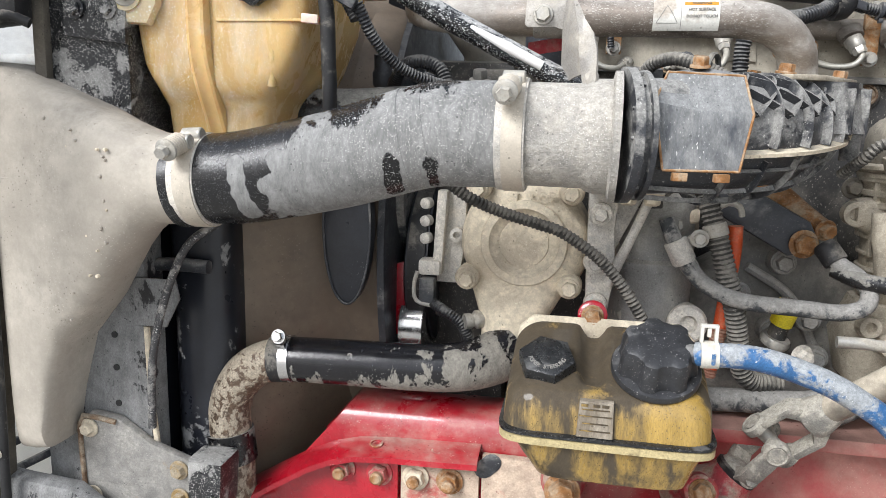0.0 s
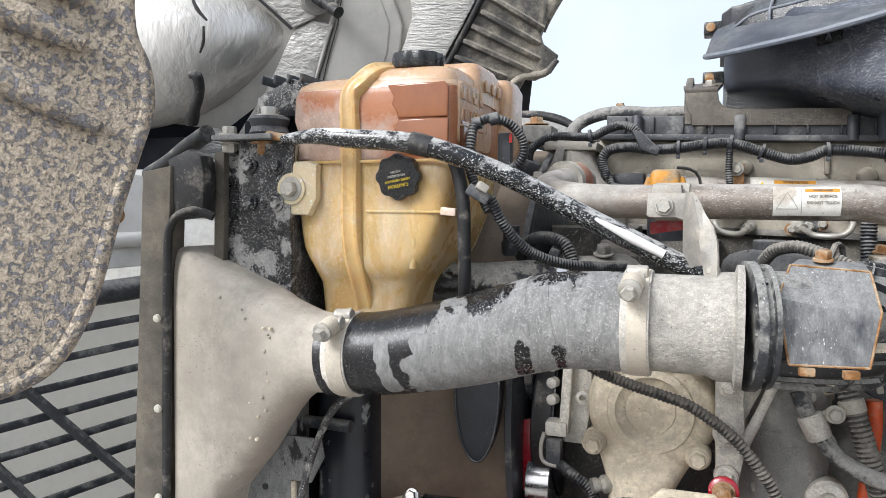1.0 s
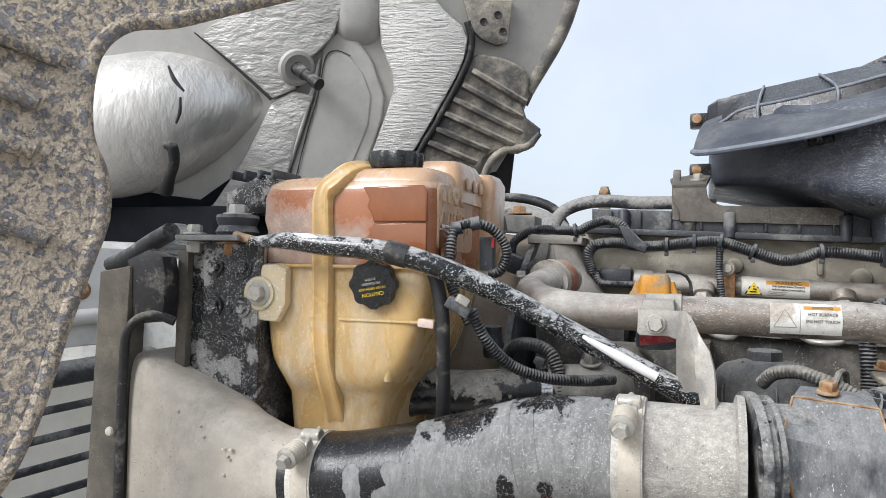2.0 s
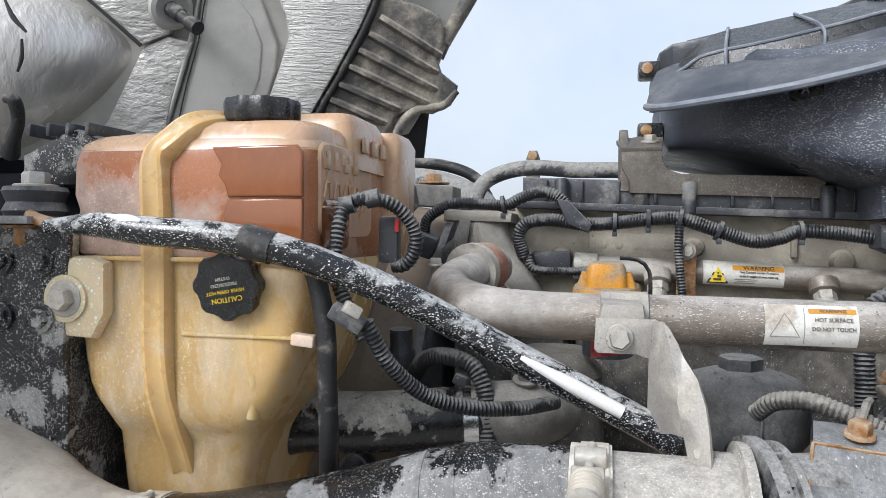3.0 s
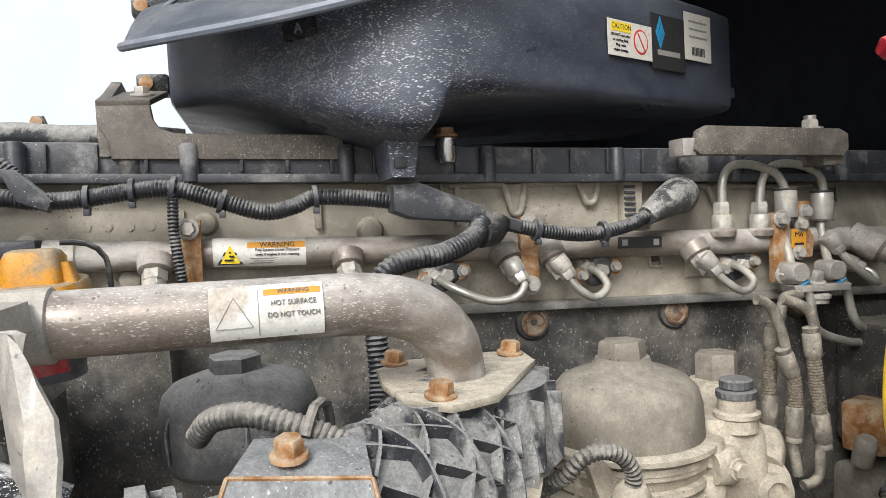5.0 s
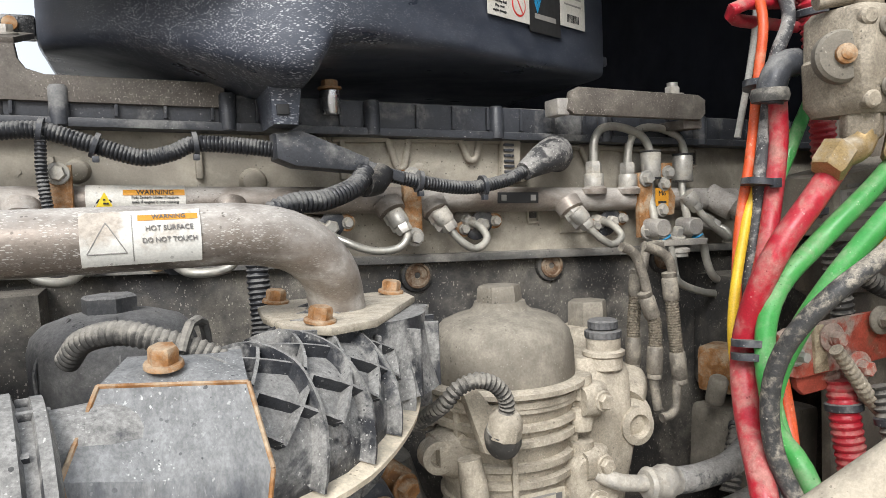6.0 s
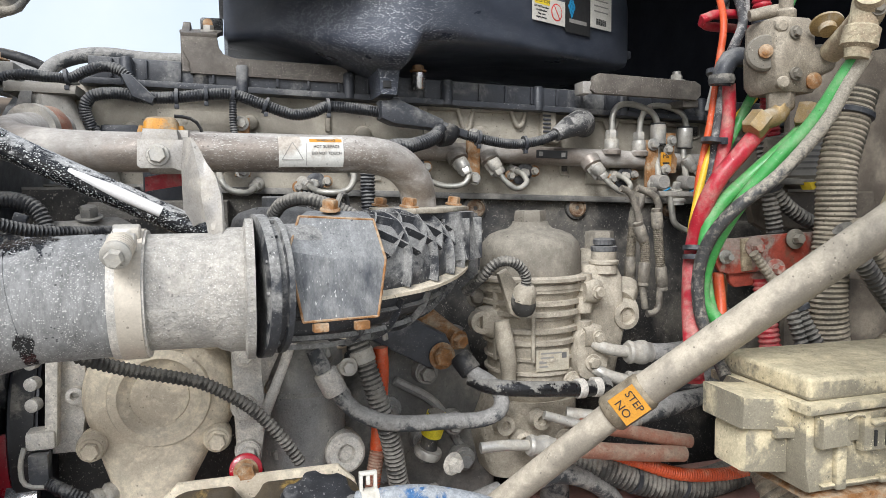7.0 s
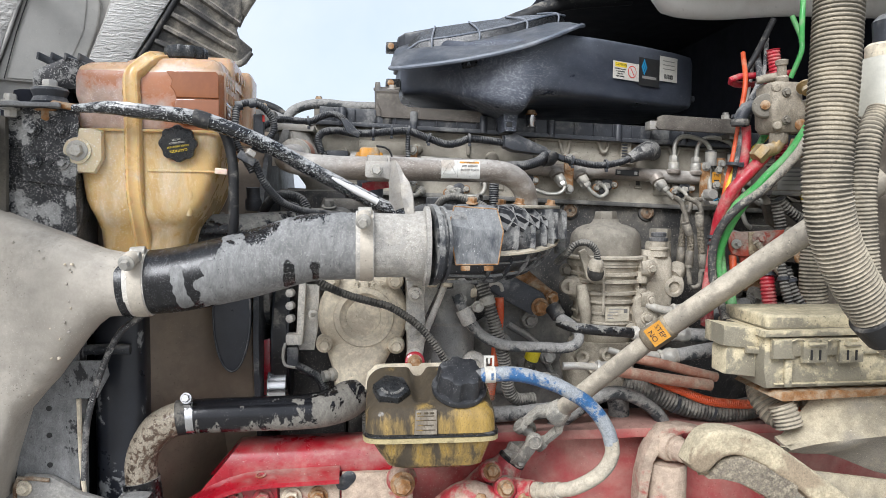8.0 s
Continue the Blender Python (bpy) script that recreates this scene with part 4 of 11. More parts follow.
cac = thing("charge_cooler_tank", (-0.53, 0.73, 1.1), "pale dusty cast aluminium charge air cooler end tank", "cooler tank")
secs = []
for x, lo, hi, d, p in ((-0.556, 1.098, 1.588, 0.060, 9), (-0.535, 1.10, 1.583, 0.062, 9), (-0.512, 1.105, 1.576, 0.062, 8), (-0.499, 1.17, 1.571, 0.061, 6), (-0.476, 1.247, 1.561, 0.060, 5),
                        (-0.452, 1.275, 1.552, 0.058, 4.5), (-0.427, 1.30, 1.543, 0.056, 4), (-0.40, 1.333, 1.535, 0.054, 3.2), (-0.374, 1.366, 1.526, 0.052, 2.6), (-0.352, 1.392, 1.518, 0.050, 2.2), (-0.334, 1.406, 1.512, 0.050, 2), (-0.31, 1.408, 1.508, 0.049, 2), (-0.27, 1.412, 1.508, 0.048, 2)):
    secs.append((x, 0.752 - (0.052 if x > -0.38 else 0.052 * max(0, (x + 0.556) / 0.176) ** 1.3), (lo + hi) / 2, d, (hi - lo) / 2, p))
part("casting", loft(secs, "x", 48), M_FUNNEL, cac)
part("casting_ridge", tube([(-0.545, 0.693, 1.35), (-0.48, 0.688, 1.385), (-0.42, 0.668, 1.428), (-0.37, 0.655, 1.44)], 0.0022, 6), M_FUNNEL, cac)
for p in ((-0.386, 1.462), (-0.42, 1.44), (-0.40, 1.41)):
    part("casting_pad", lathe([(0.008, 0), (0.0075, 0.003), (0.004, 0.004)], (p[0], 0.660 + (-0.386 - p[0]) * 0.25, p[1]), (0.2, -1, 0), 16), M_FUNNEL, cac)
rng = random.Random(5)
for k in range(46):
    x = rng.uniform(-0.545, -0.37)
    w = max(0.0, (x + 0.556) / 0.176)
    z = rng.uniform(1.16 + 0.2 * w, 1.55 - 0.05 * w)
    y = 0.752 - 0.052 * min(1.0, w) ** 1.3 - (0.061 - 0.008 * w)
    r = rng.uniform(0.0012, 0.0026)
    part("mud_drop", lathe([(r, -0.003), (r, 0.0), (r * 0.75, r * 0.5), (r * 0.2, r * 0.7)], (x, y + 0.0012, z), (0, -1, 0), 8), M_FUNNEL if k % 3 else M_BEIGE, cac)
for a, b in (((-0.545, 1.452), (-0.505, 1.448)), ((-0.545, 1.338), (-0.50, 1.352)), ((-0.50, 1.352), (-0.462, 1.372)), ((-0.462, 1.40), (-0.425, 1.418))):
    part("casting_mark", tube([(a[0], 0.690, a[1]), ((a[0] + b[0]) / 2, 0.686, (a[1] + b[1]) / 2 + 0.002), (b[0], 0.682, b[1])], 0.0016, 6), M_FUNNEL, cac)
solo("lower_guard", prism([(-0.70, 0.62), (-0.40, 0.62), (-0.40, 0.99), (-0.49, 1.05), (-0.565, 1.055), (-0.70, 1.07)], 0.70, 0.73, "y", 0.01), M_RAD, "grey scuffed lower guard below the cooler tank", "guard panel")

# ---- charge air hose, clamps and pipe ----
BOOT = [(-0.305, 0.70, 1.456), (-0.279, 0.70, 1.460), (-0.223, 0.70, 1.466), (-0.124, 0.70, 1.488), (-0.03, 0.70, 1.515), (0.02, 0.70, 1.519), (0.075, 0.70, 1.520)]
cah = thing("charge_air_hose", (-0.1, 0.70, 1.41), "large black rubber charge air hose with flaking grey dust", "hose")
part("hose", tube(BOOT, [0.0495, 0.0505, 0.0520, 0.0535, 0.0545, 0.0548, 0.0548], 40, 0.01), M_BOOT, cah)
for x, z, r in ((-0.045, 1.5115, 0.0544), (-0.02, 1.517, 0.0546)):
    part("moulded_ring", lathe([(r - 0.002, -0.0022), (r + 0.0005, -0.0012), (r + 0.0005, 0.0012), (r - 0.002, 0.0022)], (x, 0.70, z), (1, 0, 0.2), 40), M_BOOT, cah)
part("cuff", lathe([(0.049, -0.007), (0.0512, -0.006), (0.0512, 0.006), (0.049, 0.007)], (-0.306, 0.70, 1.4555), (1, 0, 0.1), 40), M_BOOT, cah)
solo("charge_air_pipe", lathe([(0.049, 0), (0.0525, 0.004), (0.0525, 0.070), (0.0555, 0.075), (0.0575, 0.082), (0.0575, 0.095), (0.0655, 0.097), (0.0655, 0.104), (0.05, 0.104)], (0.066, 0.70, 1.521), (1, 0, -0.01), 48), M_ALU_PIPE, "white oxidised cast aluminium charge pipe neck", "pipe")


def hose_clamp(name, at, axis, r, width, label):
    """A band clamp with a sprung T-bolt in front."""
    c = thing(name, (at[0], at[1], at[2] - r), label, "hose clamp", "hose clamps")
    ax = Vector(axis).normalized()
    part("band", lathe([(r, -width / 2), (r + 0.0018, -width / 2), (r + 0.0018, width / 2), (r, width / 2)], at, ax, 48), M_BAND, c)
    part("liner", lathe([(r - 0.0006, -width * 0.85), (r + 0.0006, -width * 0.85), (r + 0.0006, width * 0.6), (r - 0.0006, width * 0.6)], at, ax, 48), M_ALU, c)
    p = Vector(at) + Vector((-0.004, -r * 0.80, r * 0.86))
    d = Vector((-0.05, -0.85, -0.25)).normalized()
    for s in (-1, 1):
        part("trunnion", lathe([(0.007, -width * 0.55), (0.008, -width * 0.5), (0.008, width * 0.5), (0.007, width * 0.55)], p - d * (0.012 + 0.012 * s), ax, 16), M_STEEL, c)
    part("bolt", tube([p - d * 0.04, p + d * 0.034], 0.0035, 10), M_STEEL, c)
    part("spring", tube([p + d * (0.002 + 0.022 * k / 40) + (Matrix.Rotation(k * 0.9, 3, d) @ d.orthogonal().normalized()) * 0.0095 for k in range(41)], 0.0026, 7, 0.004), M_BAND, c)
    part("washer", lathe([(0.012, 0), (0.012, 0.003), (0.009, 0.0045)], p + d * 0.026, d, 20), M_STEEL, c)
    part("nut", hexbolt(p + d * 0.030, d, 0.0075, 0.008, 0), M_STEEL, c)
    return c


hose_clamp("band_clamp", (-0.283, 0.70, 1.459), (1, 0, 0.05), 0.0515, 0.021, "cream coloured spring band clamp on the cooler end of the hose")
hose_clamp("band_clamp", (0.068, 0.70, 1.520), (1, 0, 0.0), 0.0565, 0.020, "cream coloured spring band clamp at the pipe neck")

# ---- coolant surge tank ----
tank = thing("surge_tank", (-0.28, 0.84, 1.5), "translucent yellow plastic coolant surge tank, red stained above", "coolant tank")
def boxy(z, x0, x1, y0, y1, p):
    return (z, (x0 + x1) / 2, (y0 + y1) / 2, (x1 - x0) / 2, (y1 - y0) / 2, p)


low = [boxy(1.455, -0.372, -0.244, 0.775, 0.95, 6), boxy(1.50, -0.374, -0.233, 0.768, 0.95, 6), boxy(1.540, -0.377, -0.222, 0.764, 0.955, 6), boxy(1.552, -0.379, -0.216, 0.754, 0.955, 6), boxy(1.564, -0.382, -0.208, 0.746, 0.955, 6), boxy(1.577, -0.387, -0.201, 0.743, 0.955, 7),
       boxy(1.590, -0.391, -0.195, 0.742, 0.955, 8), boxy(1.612, -0.394, -0.187, 0.742, 0.956, 9), boxy(1.64, -0.397, -0.177, 0.742, 0.958, 10), boxy(1.677, -0.398, -0.170, 0.742, 0.958, 11), boxy(1.699, -0.398, -0.168, 0.742, 0.958, 11), boxy(1.706, -0.395, -0.171, 0.745, 0.955, 10)]
part("lower_half", loft(low, "z", 72), M_TANK, tank, "yellowed lower half with dried splashes")
up = [boxy(1.701, -0.395, -0.171, 0.746, 0.958, 9), boxy(1.708, -0.399, -0.167, 0.741, 0.962, 11), boxy(1.748, -0.399, -0.166, 0.741, 0.962, 11), boxy(1.760, -0.403, -0.166, 0.740, 0.963, 11), boxy(1.789, -0.403, -0.166, 0.740, 0.963, 10), boxy(1.800, -0.401, -0.167, 0.742, 0.962, 9)]
part("upper_half", loft(up, "z", 72), M_TANK_RED, tank, "upper half stained red by coolant")
crown = [boxy(1.7985, -0.4015, -0.1665, 0.7415, 0.9625, 9), boxy(1.806, -0.400, -0.168, 0.744, 0.961, 8), boxy(1.813, -0.392, -0.172, 0.752, 0.955, 7), boxy(1.817, -0.372, -0.18, 0.765, 0.945, 6), boxy(1.818, -0.34, -0.20, 0.79, 0.93, 4)]
part("crown", loft(crown, "z", 64), M_TANK_TOP, tank)
part("filler_tower", loft([boxy(1.806, -0.330, -0.170, 0.746, 0.955, 8), boxy(1.818, -0.326, -0.171, 0.750, 0.953, 7), boxy(1.825, -0.316, -0.176, 0.760, 0.947, 6), boxy(1.827, -0.295, -0.190, 0.78, 0.935, 4)], "z", 56), M_TANK_TOP, tank, "pale orange raised filler housing")
part("rear_housing", loft([boxy(1.79, -0.262, -0.163, 0.832, 0.958, 7), boxy(1.834, -0.260, -0.165, 0.835, 0.956, 7), boxy(1.844, -0.254, -0.170, 0.842, 0.950, 6), boxy(1.847, -0.245, -0.185, 0.86, 0.935, 4)], "z", 48), M_TANK_TOP, tank, "taller frosted rear housing")
part("rear_step", loft([boxy(1.70, -0.208, -0.158, 0.955, 1.02, 6), boxy(1.74, -0.210, -0.152, 0.955, 1.035, 7), boxy(1.828, -0.210, -0.150, 0.955, 1.035, 7), boxy(1.840, -0.204, -0.156, 0.958, 1.03, 5)], "z", 36), M_TANK_TOP, tank)
for k, y in enumerate((0.775, 0.80, 0.825, 0.85)):
    part("moulded_figure", box((-0.1652, y, 1.788), (0.003, 0.014, 0.009), (0, 0, 0), 0.0012), M_TANK_SIDE, tank)
    part("moulded_figure", tube([(-0.1650, y - 0.008, 1.758), (-0.1645, y - 0.003, 1.772), (-0.1645, y + 0.005, 1.772), (-0.1650, y + 0.009, 1.758)], 0.0016, 6), M_TANK_SIDE, tank)
part("moulded_rule", box((-0.1652, 0.812, 1.750), (0.003, 0.095, 0.0022), bev=0.0008), M_TANK_SIDE, tank)
for y in (0.87, 0.90, 0.93):
    part("moulded_figure", box((-0.1615, y, 1.815), (0.003, 0.018, 0.016), bev=0.002), M_TANK_TOP, tank)
part("side_panel", loft([(-0.168, 0.832, 1.765, 0.072, 0.043, 8), (-0.1655, 0.832, 1.765, 0.070, 0.041, 8)], "x", 32), M_TANK_SIDE, tank, "frosted amber side wall")
SEAM = [(-0.247, 0.86, 1.829), (-0.262, 0.80, 1.830), (-0.279, 0.758, 1.824), (-0.296, 0.742, 1.806), (-0.3085, 0.738, 1.788), (-0.3075, 0.7375, 1.732), (-0.307, 0.7375, 1.683), (-0.3065, 0.7375, 1.624), (-0.305, 0.7405, 1.590), (-0.303, 0.750, 1.560), (-0.302, 0.762, 1.535), (-0.301, 0.772, 1.510)]


def band(pts, wide, proud, material, name, parent):
    """A flat moulded band with rounded shoulders, lying along a curve on a face that looks to -y."""
    line, _ = spline(pts, 0.006)
    rings = []
    for i, p in enumerate(line):
        d = (line[min(i + 1, len(line) - 1)] - line[max(i - 1, 0)]).normalized()
        w = d.cross(Vector((0.0, -0.8, 0.6))).normalized()
        up = w.cross(d).normalized()
        rings.append([p + w * a_ * wide / 2 + up * b_ * proud for a_, b_ in ((-1, -1), (-0.98, 0.35), (-0.8, 0.85), (-0.55, 1), (-0.3, 0.72), (0.0, 0.66), (0.3, 0.72), (0.55, 1), (0.8, 0.85), (0.98, 0.35), (1, -1))])
    bm = ringed(bmesh.new(), rings)
    bmesh.ops.recalc_face_normals(bm, faces=bm.faces[:])
    return part(name, bm, material, parent)


band(SEAM, 0.027, 0.0075, M_RIB, "seam_rib", tank)
part("side_rib", prism([(-0.285, 1.6372), (-0.172, 1.6372), (-0.172, 1.6405), (-0.285, 1.6405)], 0.7395, 0.76, "y", 0.0012), M_TANK, tank)

part("seam_line", box((-0.28, 0.7395, 1.7035), (0.225, 0.004, 0.004), (0, 0, 0), 0.001), M_RIB, tank)
for x in (-0.280, -0.260, -0.239, -0.218):
    part("flute", tube([(x, 0.7515, 1.634), (x - 0.002, 0.7505, 1.60), (x - 0.006, 0.7535, 1.566)], [0.0065, 0.0085, 0.006], 16), M_TANK, tank)
part("clear_tab", box((-0.168, 0.734, 1.639), (0.020, 0.012, 0.010), (0, 5, 0), 0.002), M_TANK_TOP, tank)
part("wet_window", prism([(-0.255, 1.800), (-0.246, 1.785), (-0.249, 1.776), (-0.243, 1.768), (-0.240, 1.7575), (-0.172, 1.7575), (-0.172, 1.795), (-0.177, 1.801)], 0.7375, 0.7425, "y", 0.0022, seg=3), M_TANK_DARK, tank, "clear wet patch showing dark red coolant")
part("wet_window", prism([(-0.240, 1.7560), (-0.2445, 1.742), (-0.241, 1.728), (-0.236, 1.718), (-0.228, 1.713), (-0.179, 1.713), (-0.172, 1.719), (-0.172, 1.7560)], 0.7375, 0.7425, "y", 0.0022, seg=3), M_TANK_WET, tank, "clear wet patch over paler sediment")
part("side_window", loft([(-0.1655, 0.80, 1.735, 0.035, 0.022, 6), (-0.1642, 0.80, 1.735, 0.031, 0.018, 6)], "x", 28), M_TANK_DARK, tank)
part("mounting_ear", prism([(-0.436, 1.652), (-0.431, 1.640), (-0.42, 1.635), (-0.365, 1.632), (-0.352, 1.655), (-0.352, 1.70), (-0.366, 1.706), (-0.42, 1.703), (-0.432, 1.698), (-0.436, 1.688)], 0.727, 0.746, "y", 0.008), M_EAR, tank, "frosted mounting ear")
part("ear_gusset", prism([(-0.418, 1.70), (-0.395, 1.70), (-0.392, 1.728)], 0.738, 0.75, "y", 0.002), M_EAR, tank)
part("ear_bolt", hexbolt((-0.389, 0.7255, 1.668), (0, -1, 0), 0.011, 0.010, 1.5), M_STEEL, tank)
part("ear_gasket", lathe([(0.021, -0.004), (0.021, 0.002), (0.0165, 0.002), (0.016, -0.003)], (-0.389, 0.7262, 1.668), (0, -1, 0), 28), M_EAR, tank)
part("filler_cap", lathe([(0.030, 0), (0.033, 0.002), (0.034, 0.006), (0.0345, 0.017), (0.033, 0.021), (0.020, 0.022)], (-0.236, 0.795, 1.827), (0, 0, 1), 60, wob=star(10, 0.035)), M_CAPS, tank, "black knurled filler cap")
sc = part("pressure_cap", lathe([(0.022, 0), (0.028, 0.002), (0.029, 0.012), (0.028, 0.016), (0.026, 0.017)], (-0.236, 0.742, 1.684), (0.05, -1, -0.12), 64, wob=star(8, 0.05)), M_CAPS, tank, "black star shaped pressure cap with yellow print")
CAPM = facing((-0.236, 0.7245, 1.684), (0.05, -1, -0.12)) @ Matrix.Rotation(radians(190), 4, "Z")
for txt, y, sz, mt_ in (("CAUTION", 0.013, 0.0062, M_LAB_YELLOW), ("NEVER OPEN HOT", 0.0062, 0.0042, M_LAB_YELLOW), ("PRESSURIZED", 0.0002, 0.0040, M_WHITE), ("SYSTEM", -0.0048, 0.0040, M_WHITE)):
    part("cap_lettering", lettering(txt, sz, CAPM @ Matrix.Translation((0, y, 0.0))), mt_, sc)
part("print_bar", box((-0.236, 0.7245, 1.697), (0.018, 0.0008, 0.0022), (0, 8, 0), 0), M_WHITE, sc)
for k in range(5):
    part("moulded_mark", box((-0.1655, 0.78 + 0.018 * k, 1.795), (0.002, 0.008, 0.010), bev=0.0006), M_TANK_TOP, tank)
part("moulded_frame", box((-0.1655, 0.80, 1.745), (0.0025, 0.035, 0.02), bev=0.001), M_TANK_TOP, tank)
tl = thing("level_sensor_lead", (-0.15, 0.78, 1.68), "black conduit lead with plug looping beside the tank", "cable")
part("conduit", tube([(-0.12, 0.745, 1.64), (-0.148, 0.755, 1.69), (-0.150, 0.765, 1.735), (-0.146, 0.775, 1.752), (-0.128, 0.78, 1.758), (-0.108, 0.79, 1.752), (-0.094, 0.80, 1.735), (-0.092, 0.805, 1.715), (-0.102, 0.808, 1.70), (-0.114, 0.81, 1.698)], 0.0065, 12, corr=(0.0040, 0.0010)), M_CONDUIT, tl)
part("plug", box((-0.118, 0.812, 1.722), (0.018, 0.016, 0.042), bev=0.003), M_PLASTIC, tl)
part("red_lock", box((-0.109, 0.803, 1.735), (0.004, 0.003, 0.012), bev=0.001), M_LAB_RED, tl)
for p in ((-0.146, 0.775, 1.752), (-0.125, 0.782, 1.758)):
    part("tape", lathe([(0.008, -0.006), (0.008, 0.006)], p, (1, 0.1, 0.2), 14), M_PLASTIC, tl)
solo("tank_drain_tube", tube([(-0.165, 0.735, 1.705), (-0.158, 0.735, 1.69), (-0.150, 0.735, 1.65), (-0.150, 0.74, 1.60), (-0.152, 0.75, 1.55), (-0.16, 0.77, 1.50)], 0.0085, 12), M_RUBBER, "glossy black tube running down beside the tank", "hose")

# ---- black stay rod across the tank ----
rod = thing("stay_rod", (-0.15, 0.72, 1.58), "black splashed hood stay rod with white worn streaks", "stay rod")
part("sleeve", tube([(-0.385, 0.70, 1.731), (-0.33, 0.692, 1.7325), (-0.284, 0.690, 1.728), (-0.193, 0.698, 1.719), (-0.113, 0.720, 1.691), (-0.065, 0.735, 1.668), (-0.029, 0.745, 1.648), (0.03, 0.752, 1.618), (0.09, 0.757, 1.588), (0.13, 0.76, 1.567)], [0.006, 0.0105, 0.012, 0.0125, 0.0125, 0.0125, 0.0125, 0.0125, 0.0125, 0.0125], 18), M_STICK, rod)
part("rod_end", tube([(-0.436, 0.735, 1.745), (-0.41, 0.715, 1.738), (-0.375, 0.70, 1.732)], 0.0055, 10), M_RUST, rod)
part("worn_stripe", tube([(0.01, 0.7405, 1.6315), (0.05, 0.7435, 1.611), (0.088, 0.7455, 1.592)], [0.003, 0.006, 0.0055], 10), M_TIP, rod, "bare whitish worn streak")
part("worn_tip", tube([(-0.335, 0.689, 1.739), (-0.30, 0.6855, 1.7355), (-0.275, 0.6845, 1.7315)], [0.003, 0.006, 0.004], 10), M_TIP, rod)
part("collar", lathe([(0.0132, -0.012), (0.0138, 0), (0.0132, 0.014)], (-0.193, 0.698, 1.719), (0.9, 0.1, -0.25), 18), M_RUBBER, rod)
part("clip", box((-0.126, 0.722, 1.660), (0.030, 0.016, 0.014), (0, 30, 10), 0.003), M_PLASTIC, rod)
part("clip_tab", box((-0.118, 0.71, 1.668), (0.014, 0.012, 0.010), (0, 30, 30), 0.002), M_STEEL, rod)
solo("loom_branch", tube([(-0.115, 0.735, 1.655), (-0.10, 0.75, 1.62), (-0.075, 0.775, 1.59), (-0.04, 0.80, 1.575), (0.0, 0.83, 1.57), (0.03, 0.87, 1.568)], 0.007, 12, corr=(0.0040, 0.0010)), M_CONDUIT, "thin black conduit dropping behind the stay rod", "cable")

# ---- fan and shroud ----
shroud = thing("fan_shroud", (-0.26, 1.38, 0.9), "brown dust coated plastic fan shroud", "fan shroud")
bm = bmesh.new()
rings = []
for x, p, a, b, cy in ((-0.40, 8, 0.54, 0.46, 1.38), (-0.335, 8, 0.535, 0.455, 1.38), (-0.30, 5, 0.51, 0.45, 1.38), (-0.25, 2.6, 0.47, 0.445, 1.38), (-0.21, 2.05, 0.445, 0.44, 1.38), (-0.15, 2, 0.442, 0.438, 1.38), (-0.145, 2, 0.45, 0.446, 1.38), (-0.135, 2, 0.45, 0.446, 1.38), (-0.135, 2, 0.425, 0.42, 1.38), (-0.30, 2, 0.425, 0.42, 1.38)):
    rings.append([(x, cy + a * math.copysign(abs(math.cos(t)) ** (2 / p), math.cos(t)), 1.33 + b * math.copysign(abs(math.sin(t)) ** (2 / p), math.sin(t))) for t in (2 * math.pi * (k + 0.5) / 72 for k in range(72))])
part("shell", ringed(bm, rings, cap=False), M_SHROUD, shroud)
blade = part("oval_duct", prism([(-0.1805 + 0.034 * math.cos(a), 1.383 + 0.112 * math.sin(a)) for a in (2 * math.pi * k / 40 for k in range(40))], 0.893, 0.925, "y", 0.006), M_BELT, shroud, "dark glossy oval duct")
part("duct_rim", tube([(-0.1805 + 0.034 * math.cos(a), 0.894, 1.383 + 0.112 * math.sin(a)) for a in (2 * math.pi * k / 40 for k in range(41))], 0.0018, 8, 0.02), M_PLASTIC, blade)
part("rim_band", lathe([(0.452, -0.006), (0.458, -0.005), (0.458, 0.005), (0.452, 0.006)], (-0.14, 1.38, 1.33), (1, 0, 0), 64), M_PLASTIC, shroud)
part("red_plate", prism([(-0.156, 1.205), (-0.116, 1.195), (-0.116, 1.318), (-0.150, 1.308)], 0.995, 1.005, "y", 0.004), M_RED, shroud)
fan = thing("cooling_fan", (-0.19, 1.38, 0.95), "dark grey cooling fan behind the radiator", "fan")
part("hub", lathe([(0.10, 0), (0.11, 0.01), (0.11, 0.06), (0.09, 0.075), (0.05, 0.08)], (-0.23, 1.38, 1.33), (1, 0, 0), 32), M_DARK, fan)
for k in range(9):
    m = Matrix.Translation((-0.19, 1.38, 1.33)) @ Matrix.Rotation(2 * math.pi * k / 9 + 0.2, 4, "X") @ Matrix.Rotation(radians(35), 4, "Z")
    part("blade", prism([(-0.05, 0.09), (0.05, 0.09), (0.065, 0.40), (-0.045, 0.405)], -0.004, 0.004, "y", 0.003, m=m), M_BELT, fan)
part("red_hub_ring", lathe([(0.22, 0), (0.23, 0.006), (0.23, 0.012), (0.22, 0.018)], (-0.165, 1.38, 1.33), (1, 0, 0), 48), M_RED, fan)
drive = thing("accessory_drive", (-0.11, 1.2, 1.05), "dark ribbed belt and pulleys at the front of the engine", "belt drive")
part("pulley", lathe([(0.03, -0.02), (0.13, -0.02), (0.135, -0.017), (0.135, 0.017), (0.128, 0.02), (0.06, 0.021)], (-0.101, 1.115, 1.30), (1, 0, 0), 56), M_BELT, drive)
